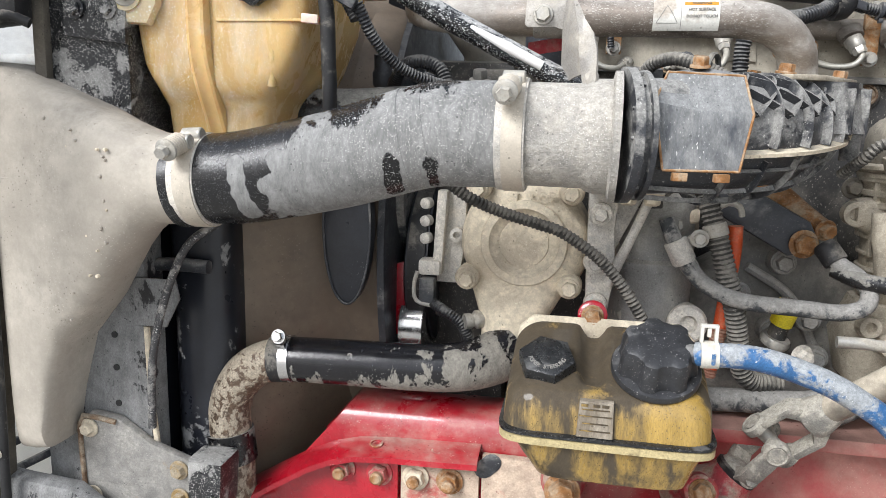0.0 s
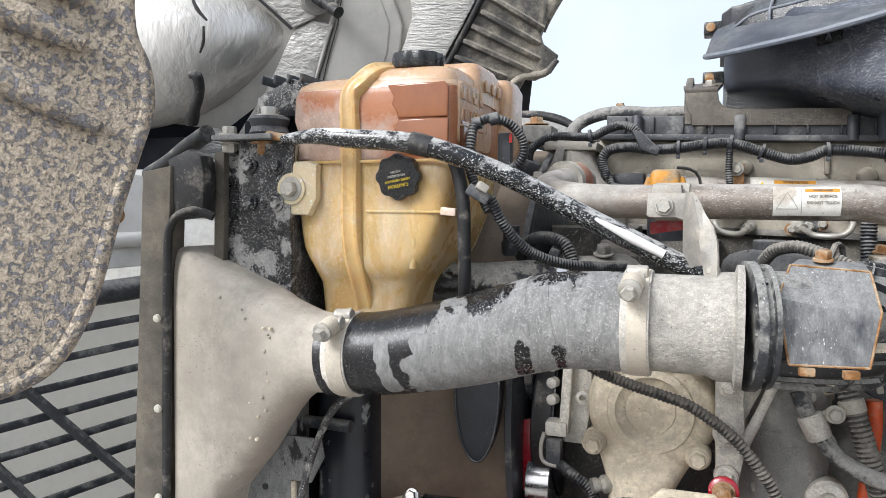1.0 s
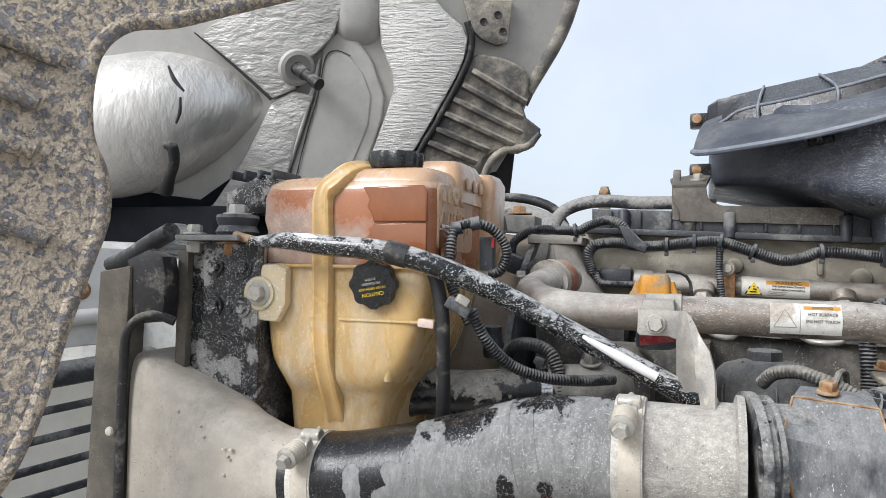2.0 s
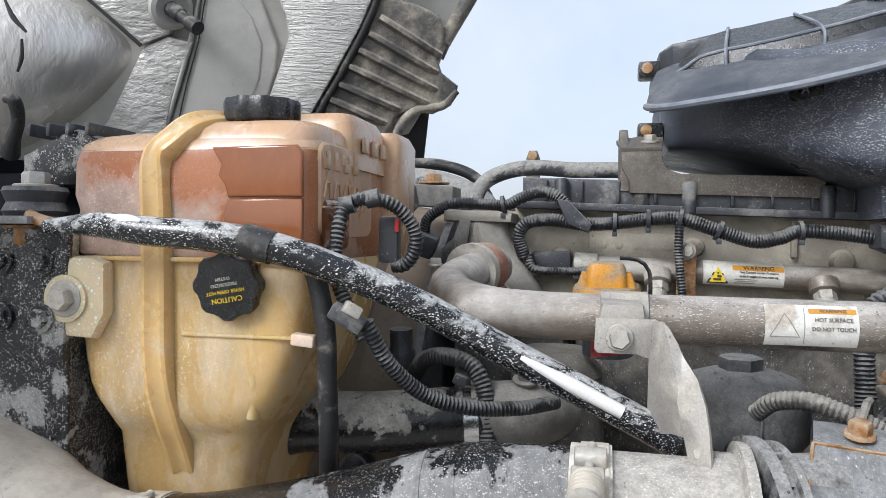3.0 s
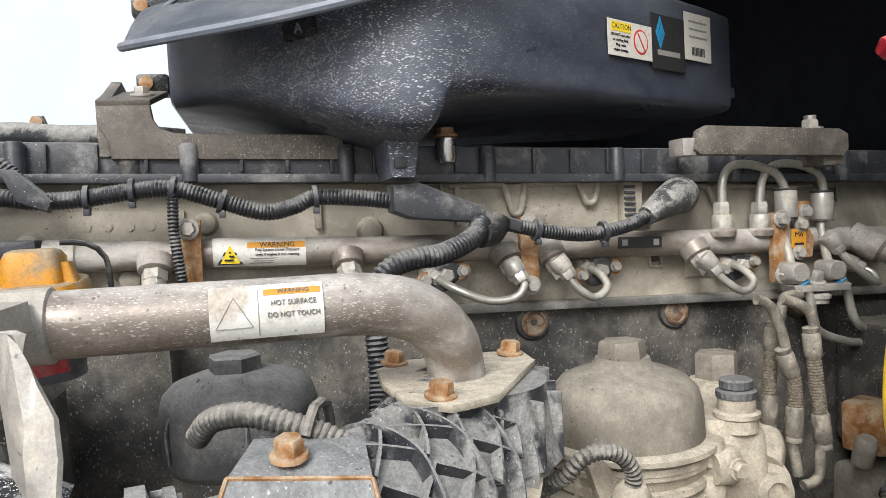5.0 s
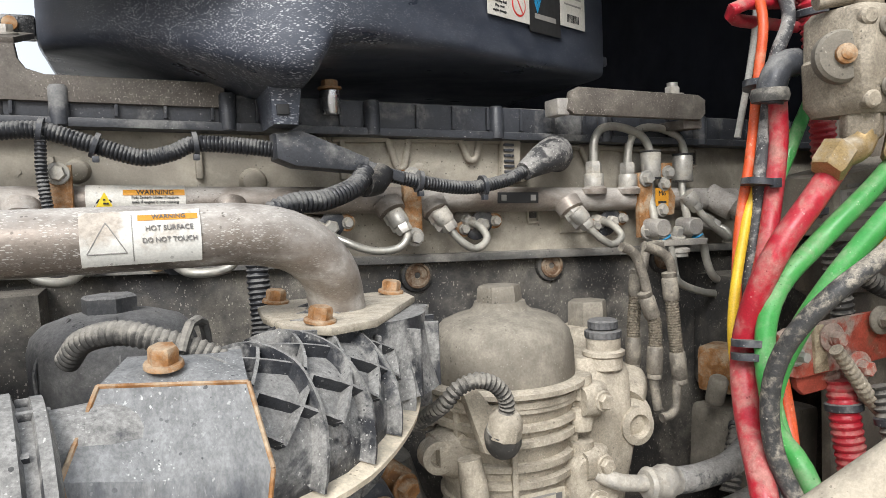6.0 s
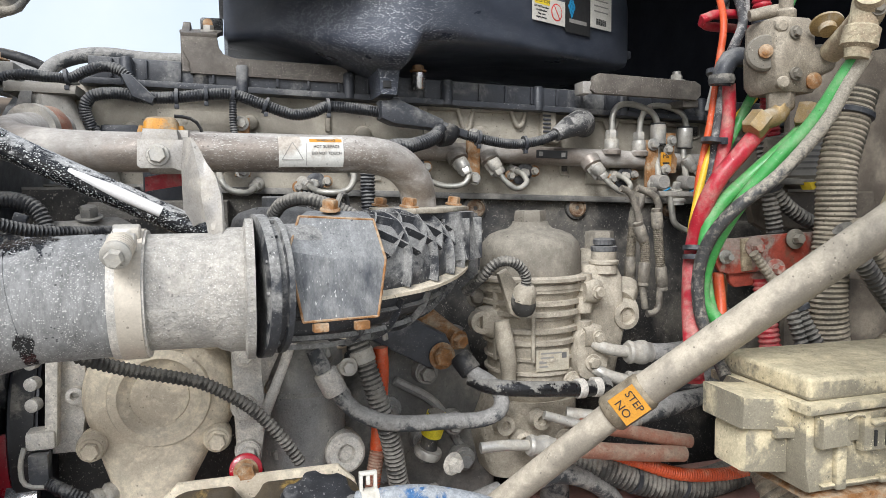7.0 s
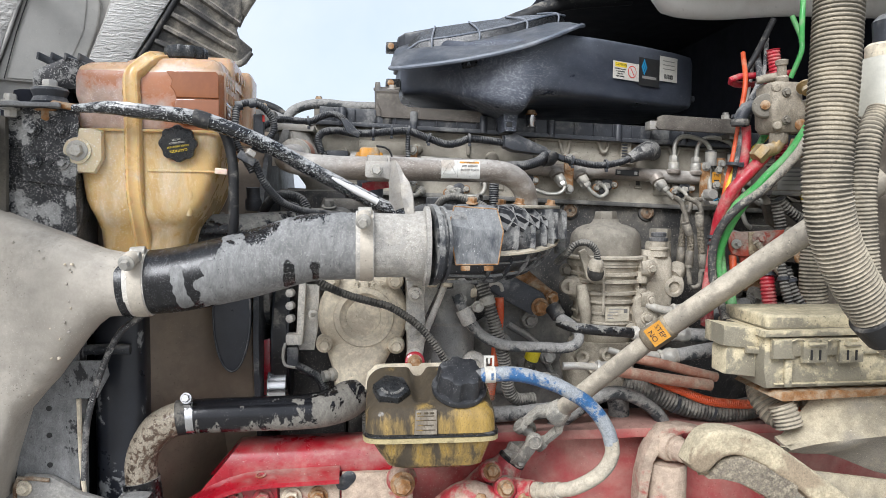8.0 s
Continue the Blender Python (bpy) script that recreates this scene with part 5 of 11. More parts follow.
part("belt", lathe([(0.1355, -0.013), (0.139, -0.013), (0.139, 0.013), (0.1355, 0.013)], (-0.101, 1.115, 1.30), (1, 0, 0), 56), M_RUBBER, drive)
part("idler", lathe([(0.035, -0.02), (0.045, -0.018), (0.045, 0.018), (0.035, 0.02)], (-0.108, 1.02, 1.21), (1, 0, 0), 32), M_CHROME, drive)
part("upper_pulley", lathe([(0.02, -0.012), (0.10, -0.011), (0.103, -0.008), (0.103, 0.009), (0.03, 0.011)], (-0.131, 1.085, 1.425), (1, 0, 0), 40), M_HOSE_GREY, drive)
part("hub_cover", lathe([(0.02, -0.010), (0.075, -0.009), (0.075, 0.009), (0.03, 0.010)], (-0.150, 1.06, 1.425), (1, 0, 0), 40), M_FILTER, drive)


# ---- engine ----
eng = thing("engine", (0.45, 1.4, 0.7), "dusty six cylinder diesel engine block and head", "engine")
tilt = Matrix.Rotation(radians(2.0), 4, "Y")
part("block", prism([(-0.10, 0.80), (1.22, 0.80), (1.22, 1.585), (-0.10, 1.625)], 1.135, 1.70, "y", 0.012), M_BLOCK, eng, "dark oily dust covered iron block")
part("oil_pan", prism([(-0.08, 0.55), (1.2, 0.55), (1.22, 0.80), (-0.10, 0.80)], 1.12, 1.68, "y", 0.02), M_BLOCK, eng)
part("front_cover", prism([(-0.11, 1.0), (0.03, 1.0), (0.03, 1.62), (-0.11, 1.62)], 1.06, 1.70, "y", 0.015), M_BLOCK, eng)
part("head", prism([(-0.06, 1.625), (1.22, 1.580), (1.22, 1.727), (-0.06, 1.772)], 1.135, 1.66, "y", 0.006), M_HEAD, eng, "grey dusty cylinder head")
# darker casting colour on the ledge paints in the shadow line below the head
part("head_ledge", prism([(-0.06, 1.617), (1.22, 1.572), (1.22, 1.582), (-0.06, 1.627)], 1.118, 1.15, "y", 0.003), M_FILTER_D, eng)
vc = part("valve_cover", prism([(-0.03, 1.768), (1.22, 1.724), (1.22, 1.758), (-0.03, 1.802)], 1.113, 1.64, "y", 0.006), M_PLASTIC, eng, "black plastic valve cover with ribs")
part("cover_flange", prism([(-0.04, 1.762), (1.22, 1.718), (1.22, 1.727), (-0.04, 1.771)], 1.103, 1.65, "y", 0.002), M_PLASTIC, vc)
for k in range(26):
    x = 0.0 + k * 0.045
    part("rib", box((x, 1.112, 1.785 + SL(x)), (0.0035, 0.008, 0.026), (0, 2, 0), 0.0008), M_PLASTIC, vc)
for k in range(8):
    x = 0.02 + k * 0.155
    part("cover_boss", lathe([(0.009, 0), (0.009, 0.035), (0.007, 0.038)], (x, 1.108, 1.762 + SL(x)), (0, 0, 1), 16), M_PLASTIC, vc)
# bosses, pads and webs of the head
for x, z, r in ((0.02, 1.70, 0.012), (0.185, 1.72, 0.010), (0.355, 1.71, 0.012), (0.545, 1.722, 0.011), (0.68, 1.722, 0.011), (0.11, 1.665, 0.010)):
    part("boss", lathe([(r * 1.3, 0), (r, 0.012), (r * 0.7, 0.014)], (x, 1.136, z + SL(x)), (0, -1, 0), 20), M_HEAD, eng)
part("cast_panel", prism([(0.055, 1.700), (0.165, 1.696), (0.165, 1.728), (0.055, 1.732)], 1.131, 1.136, "y", 0.001), M_HEAD, eng)
for k in range(5):
    part("cast_mark", lathe([(0.005, 0), (0.005, 0.0012), (0.0035, 0.0013)], (0.072 + 0.020 * k, 1.131, 1.716 - 0.0007 * k), (0, -1, 0), 6 if k % 2 else 14), M_HEAD, eng)
for x in (0.455, 0.30):
    part("web", box((x, 1.132, 1.735 + SL(x)), (0.007, 0.01, 0.045), bev=0.002), M_HEAD, eng)
part("window", box((0.425, 1.131, 1.745 + SL(0.42)), (0.018, 0.006, 0.018), bev=0.004), M_LAB_BLACK, eng)
# core plugs and bolts on the block
for x, z in ((0.538, 1.581), (0.722, 1.579), (0.90, 1.576)):
    part("plug_boss", lathe([(0.021, -0.004), (0.0195, 0.001), (0.0165, 0.002)], (x, 1.130, z), (0, -1, 0), 28), M_BLOCK, eng)
    part("core_plug", lathe([(0.0155, 0), (0.0155, 0.003), (0.0125, 0.004), (0.0118, 0.001), (0.004, 0.0015), (0.003, -0.001)], (x, 1.1285, z), (0, -1, 0), 24), M_RUST_DULL, eng)
for x in (0.02, 0.14, 0.20):
    part("block_number", box((x + 0.0, 1.132, 1.49), (0.006, 0.004, 0.09), bev=0.001), M_BLOCK, eng)
part("cast_wall", prism([(0.03, 1.0), (0.16, 1.0), (0.15, 1.60), (0.04, 1.60)], 1.08, 1.14, "y", 0.01), M_BLOCK, eng)

# ---- common rail ----
# cast ledge with hanging tongues, pads and a toothed connector along the head
for pts in (((0.445, 1.742), (0.510, 1.741)), ((0.536, 1.7405), (0.600, 1.7395)), ((0.630, 1.739), (0.672, 1.738)), ((0.74, 1.730), (0.772, 1.729)), ((0.80, 1.728), (0.925, 1.722))):
    part("cast_ledge", tube([(pts[0][0], 1.131, pts[0][1]), ((pts[0][0] + pts[1][0]) / 2, 1.1295, (pts[0][1] + pts[1][1]) / 2), (pts[1][0], 1.131, pts[1][1])], 0.0035, 8), M_HEAD, eng)
for x, z, deep in ((0.523, 1.741, 0.034), (0.615, 1.739, 0.024), (0.786, 1.729, 0.022)):
    part("cast_tongue", tube([(x - 0.013, 1.131, z), (x - 0.009, 1.1285, z - deep * 0.45), (x - 0.004, 1.128, z - deep * 0.95), (x + 0.004, 1.128, z - deep * 0.95), (x + 0.009, 1.1285, z - deep * 0.45), (x + 0.013, 1.131, z)], 0.0042, 10, 0.004), M_HEAD, eng)
    part("tongue_pad", loft([(z - deep * 0.9, x, 1.1335, 0.006, 0.004, 3), (z - deep * 0.4, x, 1.1335, 0.009, 0.004, 3), (z, x, 1.1335, 0.012, 0.004, 3)], "z", 16), M_HEAD, eng)
for x, z, w, h in ((0.421, 1.733, 0.020, 0.020), (0.700, 1.655, 0.009, 0.028), (0.955, 1.712, 0.014, 0.016)):
    part("core_slot", prism([(x - w / 2, z - h / 2), (x + w / 2, z - h / 2), (x + w / 2, z + h / 2), (x - w / 2, z + h / 2)], 1.131, 1.136, "y", 0.002), M_BLOCK, eng)
    part("slot_lip", tube([(x - w * 0.75, 1.133, z + h * 0.7), (x - w * 0.75, 1.133, z - h * 0.7), (x + w * 0.75, 1.133, z - h * 0.7), (x + w * 0.75, 1.133, z + h * 0.7)], 0.0022, 8, 0.01), M_HEAD, eng)
part("connector_plate", prism([(0.652, 1.690), (0.676, 1.689), (0.678, 1.738), (0.654, 1.739)], 1.118, 1.134, "y", 0.002), M_HEAD, eng)
for k in range(6):
    part("tooth", box((0.660, 1.1165, 1.700 + 0.0065 * k), (0.013, 0.004, 0.0032), (0, 2, 0), 0.0006), M_PLASTIC, eng)
for x in (0.36, 0.44, 0.76):
    part("head_pad", prism([(x - 0.022, 1.605 + SL(x) * 0.6 + 0.03), (x + 0.022, 1.604 + SL(x) * 0.6 + 0.03), (x + 0.018, 1.648 + SL(x) * 0.6 + 0.03), (x - 0.018, 1.649 + SL(x) * 0.6 + 0.03)], 1.129, 1.1355, "y", 0.003), M_HEAD, eng)

fr = thing("fuel_rail", (0.5, 1.105, 1.62), "grey steel common fuel rail with warning label", "fuel rail")
RL = lambda x: 1.6895 - 0.036 * x
part("rail_tube", tube([(0.045, 1.118, RL(0.045)), (0.5, 1.113, RL(0.5)), (1.02, 1.112, RL(1.02))], 0.0150, 20, 0.05), M_PIPE, fr)
part("end_cap", lathe([(0.010, -0.03), (0.0175, -0.028), (0.0175, 0.0), (0.015, 0.002)], (0.065, 1.118, RL(0.06)), (1, 0, -0.036), 20), M_STEEL, fr)
part("rail_sensor", box((0.008, 1.12, RL(0.0) + 0.003), (0.05, 0.03, 0.028), bev=0.005), M_PLASTIC, fr)
NUTS = [(0.138, 0), (0.325, 0), (0.497, 1), (0.550, 1), (0.731, 1)]
for x, lean in NUTS:
    p = Vector((x, 1.098, RL(x) - 0.008))
    d = Vector((0.25 if lean else 0, -0.55, -0.8)).normalized()
    part("port_boss", lathe([(0.017, -0.006), (0.016, 0.008), (0.013, 0.010)], p, d, 16), M_PIPE, fr)
    n_ = part("union_nut", lathe([(0.012, 0.008), (0.0125, 0.010), (0.0125, 0.020), (0.0105, 0.022), (0.0105, 0.030), (0.009, 0.032)], p, d, 6), M_STEEL, fr)
for x in (0.171, 0.523, 0.845):
    part("rail_clamp", prism([(x - 0.011, RL(x) - 0.05), (x + 0.011, RL(x) - 0.05), (x + 0.012, RL(x) + 0.034), (x - 0.010, RL(x) + 0.034)], 1.092, 1.102, "y", 0.003), M_RUST, fr)
    for dz in (0.026, -0.042):
        part("bolt", hexbolt((x, 1.091, RL(x) + dz), (0, -1, 0), 0.0075, 0.008), M_STEEL, fr)
part("data_plate", box((0.66, 1.0965, RL(0.66) + 0.002), (0.055, 0.002, 0.013), (0, 2, 0), 0.0005), M_LAB_BLACK, fr)
for dx in (-0.02, 0.02):
    part("data_code", box((0.66 + dx, 1.0952, RL(0.66 + dx) + 0.002), (0.007, 0.0006, 0.007), (0, 2, 0), 0), M_LAB_GREY, fr)
part("end_fitting", lathe([(0.014, -0.02), (0.018, -0.018), (0.018, 0.02), (0.013, 0.024), (0.013, 0.034)], (0.975, 1.10, RL(0.97) - 0.004), (0.5, -0.7, -0.5), 18), M_PIPE, fr)


def flat_label(parent, at, normal, w, h, bg, up=(0, 0, 1)):
    """A thin sticker on a plane; returns its part and a pose on its face."""
    m = facing(at, normal, up)
    p = part("label", prism([(-w / 2, -h / 2), (w / 2, -h / 2), (w / 2, h / 2), (-w / 2, h / 2)], 0, 0.0006, "z", 0, m=m), bg, parent)
    return p, m


def on(m, x, y, z=0.0009):
    return m @ Matrix.Translation((x, y, z))


def bar(parent, m, x, y, w, h, material, name="print_bar", z=0.0005):
    part(name, prism([(-w / 2, -h / 2), (w / 2, -h / 2), (w / 2, h / 2), (-w / 2, h / 2)], z, z + 0.0005, "z", 0, m=m @ Matrix.Translation((x, y, 0))), material, parent)


def bent(bm, y0, z0, r):
    """Lay flat print round a pipe that runs along x."""
    for v in bm.verts:
        d, a = (y0 - r) - v.co.y, (v.co.z - z0) / r
        v.co.y, v.co.z = y0 - (r + d) * math.cos(a), z0 + (r + d) * math.sin(a)
    return bm


def strip(m, x, y, w, h, z=0.0012):
    """A finely divided bar of print, to be bent."""
    bm = bmesh.new()
    bmesh.ops.create_grid(bm, x_segments=2, y_segments=6, size=0.5)
    bm.transform(m @ Matrix.Translation((x, y, z)) @ Matrix.Diagonal((w, h, 1, 1)))
    bmesh.ops.solidify(bm, geom=bm.faces[:], thickness=0.0002)
    return bm


def wrapped(parent, name, a, b, r, up_deg, span_deg, material, lift=0.0009, n=12):
    """A sticker bent round a pipe from a to b; the angle is taken from straight ahead of it, upwards."""
    rings = []
    for p in (Vector(a), Vector(b)):
        ts = [radians(up_deg - span_deg / 2 + span_deg * k / n) for k in range(n + 1)]
        ring = [p + Vector((0, -math.cos(t), math.sin(t))) * (r + lift) for t in ts]
        rings.append(ring + [p + Vector((0, -math.cos(t), math.sin(t))) * (r - 0.001) for t in reversed(ts)])
    bm = ringed(bmesh.new(), rings)
    bmesh.ops.recalc_face_normals(bm, faces=bm.faces[:])
    return part(name, bm, material, parent)


wl = wrapped(fr, "label", (0.192, 1.1165, RL(0.192)), (0.283, 1.1155, RL(0.283)), 0.0153, 12, 130, M_WHITE)
mt = facing((0.2375, 1.1160 - 0.0153, RL(0.2375)), (0, -1, 0)) @ Matrix.Rotation(radians(-2), 4, "Z")
WY, WZ, WR = 1.1160, RL(0.2375), 0.0153
part("label_band", bent(strip(mt, 0.016, 0.0085, 0.057, 0.006), WY, WZ, WR), M_LAB_ORANGE, wl)
for txt, sz, y in (("WARNING", 0.0072, 0.0083), ("Fuel System Under Pressure", 0.0038, 0.0035), ("even if engine is not running", 0.0038, -0.0008)):
    part("label_text", bent(lettering(txt, sz, on(mt, 0.017, y, 0.0016)), WY, WZ, WR), M_LAB_BLACK, wl)
part("label_triangle", bent(prism([(-0.0415, -0.0105), (-0.029, -0.0105), (-0.0165, -0.0105), (-0.0228, 0.0005), (-0.029, 0.0115), (-0.0352, 0.0005)], 0.0011, 0.0014, "z", 0, m=mt), WY, WZ, WR), M_LAB_BLACK, wl)
part("label_field", bent(prism([(-0.0385, -0.009), (-0.029, -0.009), (-0.0195, -0.009), (-0.0243, 0.0), (-0.029, 0.0085), (-0.0337, 0.0)], 0.0016, 0.0019, "z", 0, m=mt), WY, WZ, WR), M_LAB_YELLOW, wl)
for x_, y_, w_ in ((-0.030, -0.0055, 0.009), (-0.0275, -0.0020, 0.005), (-0.029, 0.0012, 0.002)):
    part("label_sign", bent(prism([(x_ - w_ / 2, y_ - 0.0008), (x_ + w_ / 2, y_ - 0.0008), (x_ + w_ / 2, y_ + 0.0008), (x_ - w_ / 2, y_ + 0.0008)], 0.0021, 0.0024, "z", 0, m=mt), WY, WZ, WR), M_LAB_BLACK, wl)
for k in range(3):
    part("print_bar", bent(strip(mt, 0.016, -0.0046 - 0.0024 * k, 0.052 - 0.006 * (k % 2), 0.0009), WY, WZ, WR), M_LAB_GREY, wl)


M_LINE_STEEL = surface("dull_steel_line", (0.44, 0.43, 0.385), 0.34, 0.75, 0.12, 60, dust=0.35, dscale=40, dsoft=0.4, dcol=(0.40, 0.37, 0.31), bump=0.05, grain=0.1)


def line_of(name, pts, r, label, ends=(1, 1)):
    """A hard injector line with union nuts."""
    t = thing(name, pts[0], label, "fuel line", "injector lines")
    part("pipe", tube(pts, r, 12, 0.006), M_LINE_STEEL, t)
    for on_, p, q in ((ends[0], pts[0], pts[1]), (ends[1], pts[-1], pts[-2])):
        if on_:
            d = (Vector(q) - Vector(p)).normalized()
            ub = part("union_body", lathe([(0.0098, -0.014), (0.0106, -0.012), (0.0106, 0.0), (0.0092, 0.003), (0.006, 0.004)], p, d, 22), M_STEEL, t)
            part("union_nut", lathe([(0.0086, 0.001), (0.0092, 0.002), (0.0092, 0.010), (0.0078, 0.013), (0.0055, 0.013)], p, d, 6), M_STEEL, ub)
    return t


PL = "bent steel injector line between rail and cylinder head"
line_of("injector_line", [(0.502, 1.078, 1.646), (0.508, 1.072, 1.632), (0.496, 1.07, 1.619), (0.467, 1.075, 1.618), (0.435, 1.09, 1.632), (0.42, 1.12, 1.645)], 0.0045, PL)
line_of("injector_line", [(0.556, 1.078, 1.646), (0.568, 1.074, 1.626), (0.588, 1.072, 1.612), (0.606, 1.075, 1.622), (0.604, 1.092, 1.637), (0.600, 1.12, 1.642)], 0.0045, PL)
line_of("injector_line", [(0.738, 1.078, 1.638), (0.750, 1.074, 1.622), (0.775, 1.072, 1.605), (0.793, 1.075, 1.614), (0.790, 1.092, 1.629), (0.786, 1.12, 1.633)], 0.0045, PL)
line_of("injector_line", [(0.138, 1.078, 1.650), (0.14, 1.06, 1.632), (0.15, 1.055, 1.615), (0.175, 1.06, 1.61), (0.19, 1.11, 1.62)], 0.0045, PL)
line_of("injector_line", [(0.325, 1.078, 1.646), (0.327, 1.06, 1.63), (0.315, 1.055, 1.612), (0.28, 1.06, 1.61), (0.262, 1.11, 1.622)], 0.0045, PL)
PH = "bent bright steel high pressure feed line"


def feed(pts, nut, label):
    """A looped high pressure line: a tall union on the rail, a capped coupling on its falling leg."""
    t = thing("feed_line", pts[0], label, "fuel line", "feed lines")
    part("pipe", tube(pts, 0.0053, 14, 0.005), M_LINE_STEEL, t)
    x, y, z = pts[0]
    un = part("union_collar", lathe([(0.0118, -0.009), (0.0124, -0.007), (0.0124, 0.008), (0.0112, 0.010), (0.008, 0.010)], (x, y, z), (0, 0, 1), 26), M_STEEL, t, "smooth steel union collar")
    part("union_nut", lathe([(0.0098, 0.009), (0.0104, 0.010), (0.0104, 0.022), (0.0088, 0.025), (0.006, 0.025)], (x, y, z), (0, 0, 1), 6), M_STEEL, un)
    part("union_seat", lathe([(0.015, -0.016), (0.016, -0.014), (0.016, -0.009), (0.012, -0.006)], (x, y, z), (0, 0, 1), 20), M_PIPE, t)
    x, y, z = nut
    part("coupling", lathe([(0.0122, -0.018), (0.0130, -0.016), (0.0130, 0.014), (0.0122, 0.016)], (x, y, z), (0, 0, 1), 24), M_STEEL, t, "smooth bright coupling sleeve")
    for dz in (-0.0185, 0.0165):
        part("coupling_ring", lathe([(0.0120, -0.0015), (0.0134, -0.001), (0.0134, 0.001), (0.0120, 0.0015)], (x, y, z + dz), (0, 0, 1), 24), M_RUBBER, t)


feed([(0.771, 1.10, 1.684), (0.7715, 1.10, 1.712), (0.773, 1.10, 1.734), (0.783, 1.10, 1.749), (0.802, 1.10, 1.753), (0.829, 1.10, 1.748), (0.849, 1.10, 1.738), (0.859, 1.10, 1.721), (0.860, 1.10, 1.70), (0.856, 1.098, 1.665), (0.855, 1.092, 1.645), (0.853, 1.082, 1.622), (0.860, 1.076, 1.608), (0.869, 1.075, 1.592), (0.873, 1.075, 1.570), (0.878, 1.076, 1.553), (0.895, 1.08, 1.542), (0.93, 1.085, 1.530), (0.97, 1.09, 1.520), (0.985, 1.09, 1.49)], (0.860, 1.10, 1.704), PH)
feed([(0.826, 1.104, 1.682), (0.8265, 1.104, 1.708), (0.830, 1.104, 1.732), (0.842, 1.104, 1.747), (0.862, 1.104, 1.752), (0.890, 1.104, 1.748), (0.911, 1.104, 1.737), (0.9185, 1.104, 1.718), (0.916, 1.104, 1.700), (0.911, 1.10, 1.670), (0.909, 1.094, 1.650), (0.909, 1.086, 1.625), (0.918, 1.08, 1.612), (0.927, 1.08, 1.595), (0.932, 1.08, 1.574), (0.941, 1.08, 1.554), (0.962, 1.085, 1.542), (1.0, 1.09, 1.534), (1.06, 1.10, 1.53)], (0.916, 1.104, 1.699), PH)
line_of("injector_line", [(0.915, 1.085, 1.652), (0.934, 1.08, 1.627), (0.959, 1.08, 1.608), (0.977, 1.085, 1.600), (0.981, 1.095, 1.611), (0.968, 1.11, 1.621)], 0.0048, PL)
for k, (x, z) in enumerate(((0.262, 1.622), (0.42, 1.644), (0.604, 1.637), (0.790, 1.631))):
    seat = thing("injector_clamp", (x, 1.118, z), "black injector clamp ring with rusty stud bolts on the head", "injector clamp", "injector clamps")
    part("ring", lathe([(0.017, 0), (0.017, 0.004), (0.013, 0.006), (0.010, 0.006)], (x + 0.012, 1.1175, z), (0, -1, 0), 24, wob=lambda a: 1 + 0.18 * math.cos(2 * a)), M_PLASTIC, seat)
    part("inlet", lathe([(0.0085, 0), (0.0085, 0.012), (0.006, 0.014)], (x + 0.012, 1.115, z), (0, -1, 0), 6), M_STEEL, seat)
    for dx, dz in ((0.032, 0.004), (-0.010, -0.004)):
        part("flange_ear", lathe([(0.0095, 0), (0.0095, 0.004)], (x + dx, 1.1175, z + dz), (0, -1, 0), 18), M_RUST, seat)
        part("stud_bolt", hexbolt((x + dx, 1.113, z + dz), (0, -1, 0), 0.0056, 0.006, 1.2), M_STEEL, seat)
lc = thing("line_clamp", (0.89, 1.08, 1.615), "double line clamp with blue inserts and bolt", "pipe clamp")
for x, y, z in ((0.853, 1.080, 1.621), (0.910, 1.085, 1.620)):
    part("clamp_body", loft([(y - 0.012, x, z, 0.011, 0.010, 2.4), (y - 0.009, x, z, 0.013, 0.0115, 2.6), (y + 0.012, x, z, 0.0145, 0.0125, 3.5)], "y", 28), M_BRACKET, lc)
    part("insert", lathe([(0.0072, -0.0012), (0.0085, 0.0), (0.0072, 0.0012)], (x + 0.008, y - 0.004, z - 0.013), (0.45, -0.1, -0.9), 18), M_LAB_BLUE, lc, "blue plastic insert")
part("clamp_plate", prism([(0.842, 1.606), (0.925, 1.604), (0.922, 1.596), (0.846, 1.598)], 1.068, 1.094, "y", 0.002), M_BRACKET, lc)
part("clamp_bolt", hexbolt((0.882, 1.078, 1.607), (0, -0.3, 1), 0.0075, 0.012), M_STEEL, lc)
part("clamp_stud", lathe([(0.012, 0), (0.012, 0.005), (0.0145, 0.006), (0.0145, 0.010), (0.010, 0.012)], (0.884, 1.078, 1.582), (0, 0, 1), 18), M_STEEL, lc)
tg = thing("size_tag", (0.885, 1.09, 1.64), "small orange tag between the feed lines", "tag")
part("plate", prism([(0.874, 1.635), (0.894, 1.637), (0.897, 1.660), (0.890, 1.672), (0.893, 1.705), (0.874, 1.705)], 1.0965, 1.1005, "y", 0.001), M_RUST, tg)
part("sticker", box((0.8725, 1.0945, 1.660), (0.021, 0.001, 0.024), (0, 2, 0), 0), M_LAB_ORANGE, tg)
part("tag_text", lettering("M6", 0.0095, facing((0.8725, 1.0937, 1.665), (0, -1, 0))), M_LAB_BLACK, tg)
part("print_bar", box((0.8725, 1.0937, 1.6535), (0.013, 0.0005, 0.003), bev=0), M_LAB_BLACK, tg)
for bx_, bz_ in ((0.884, 1.692), (0.877, 1.677), (0.873, 1.643)):
    part("bolt", hexbolt((bx_, 1.096, bz_), (0, -1, 0), 0.0065, 0.006), M_STEEL, tg)


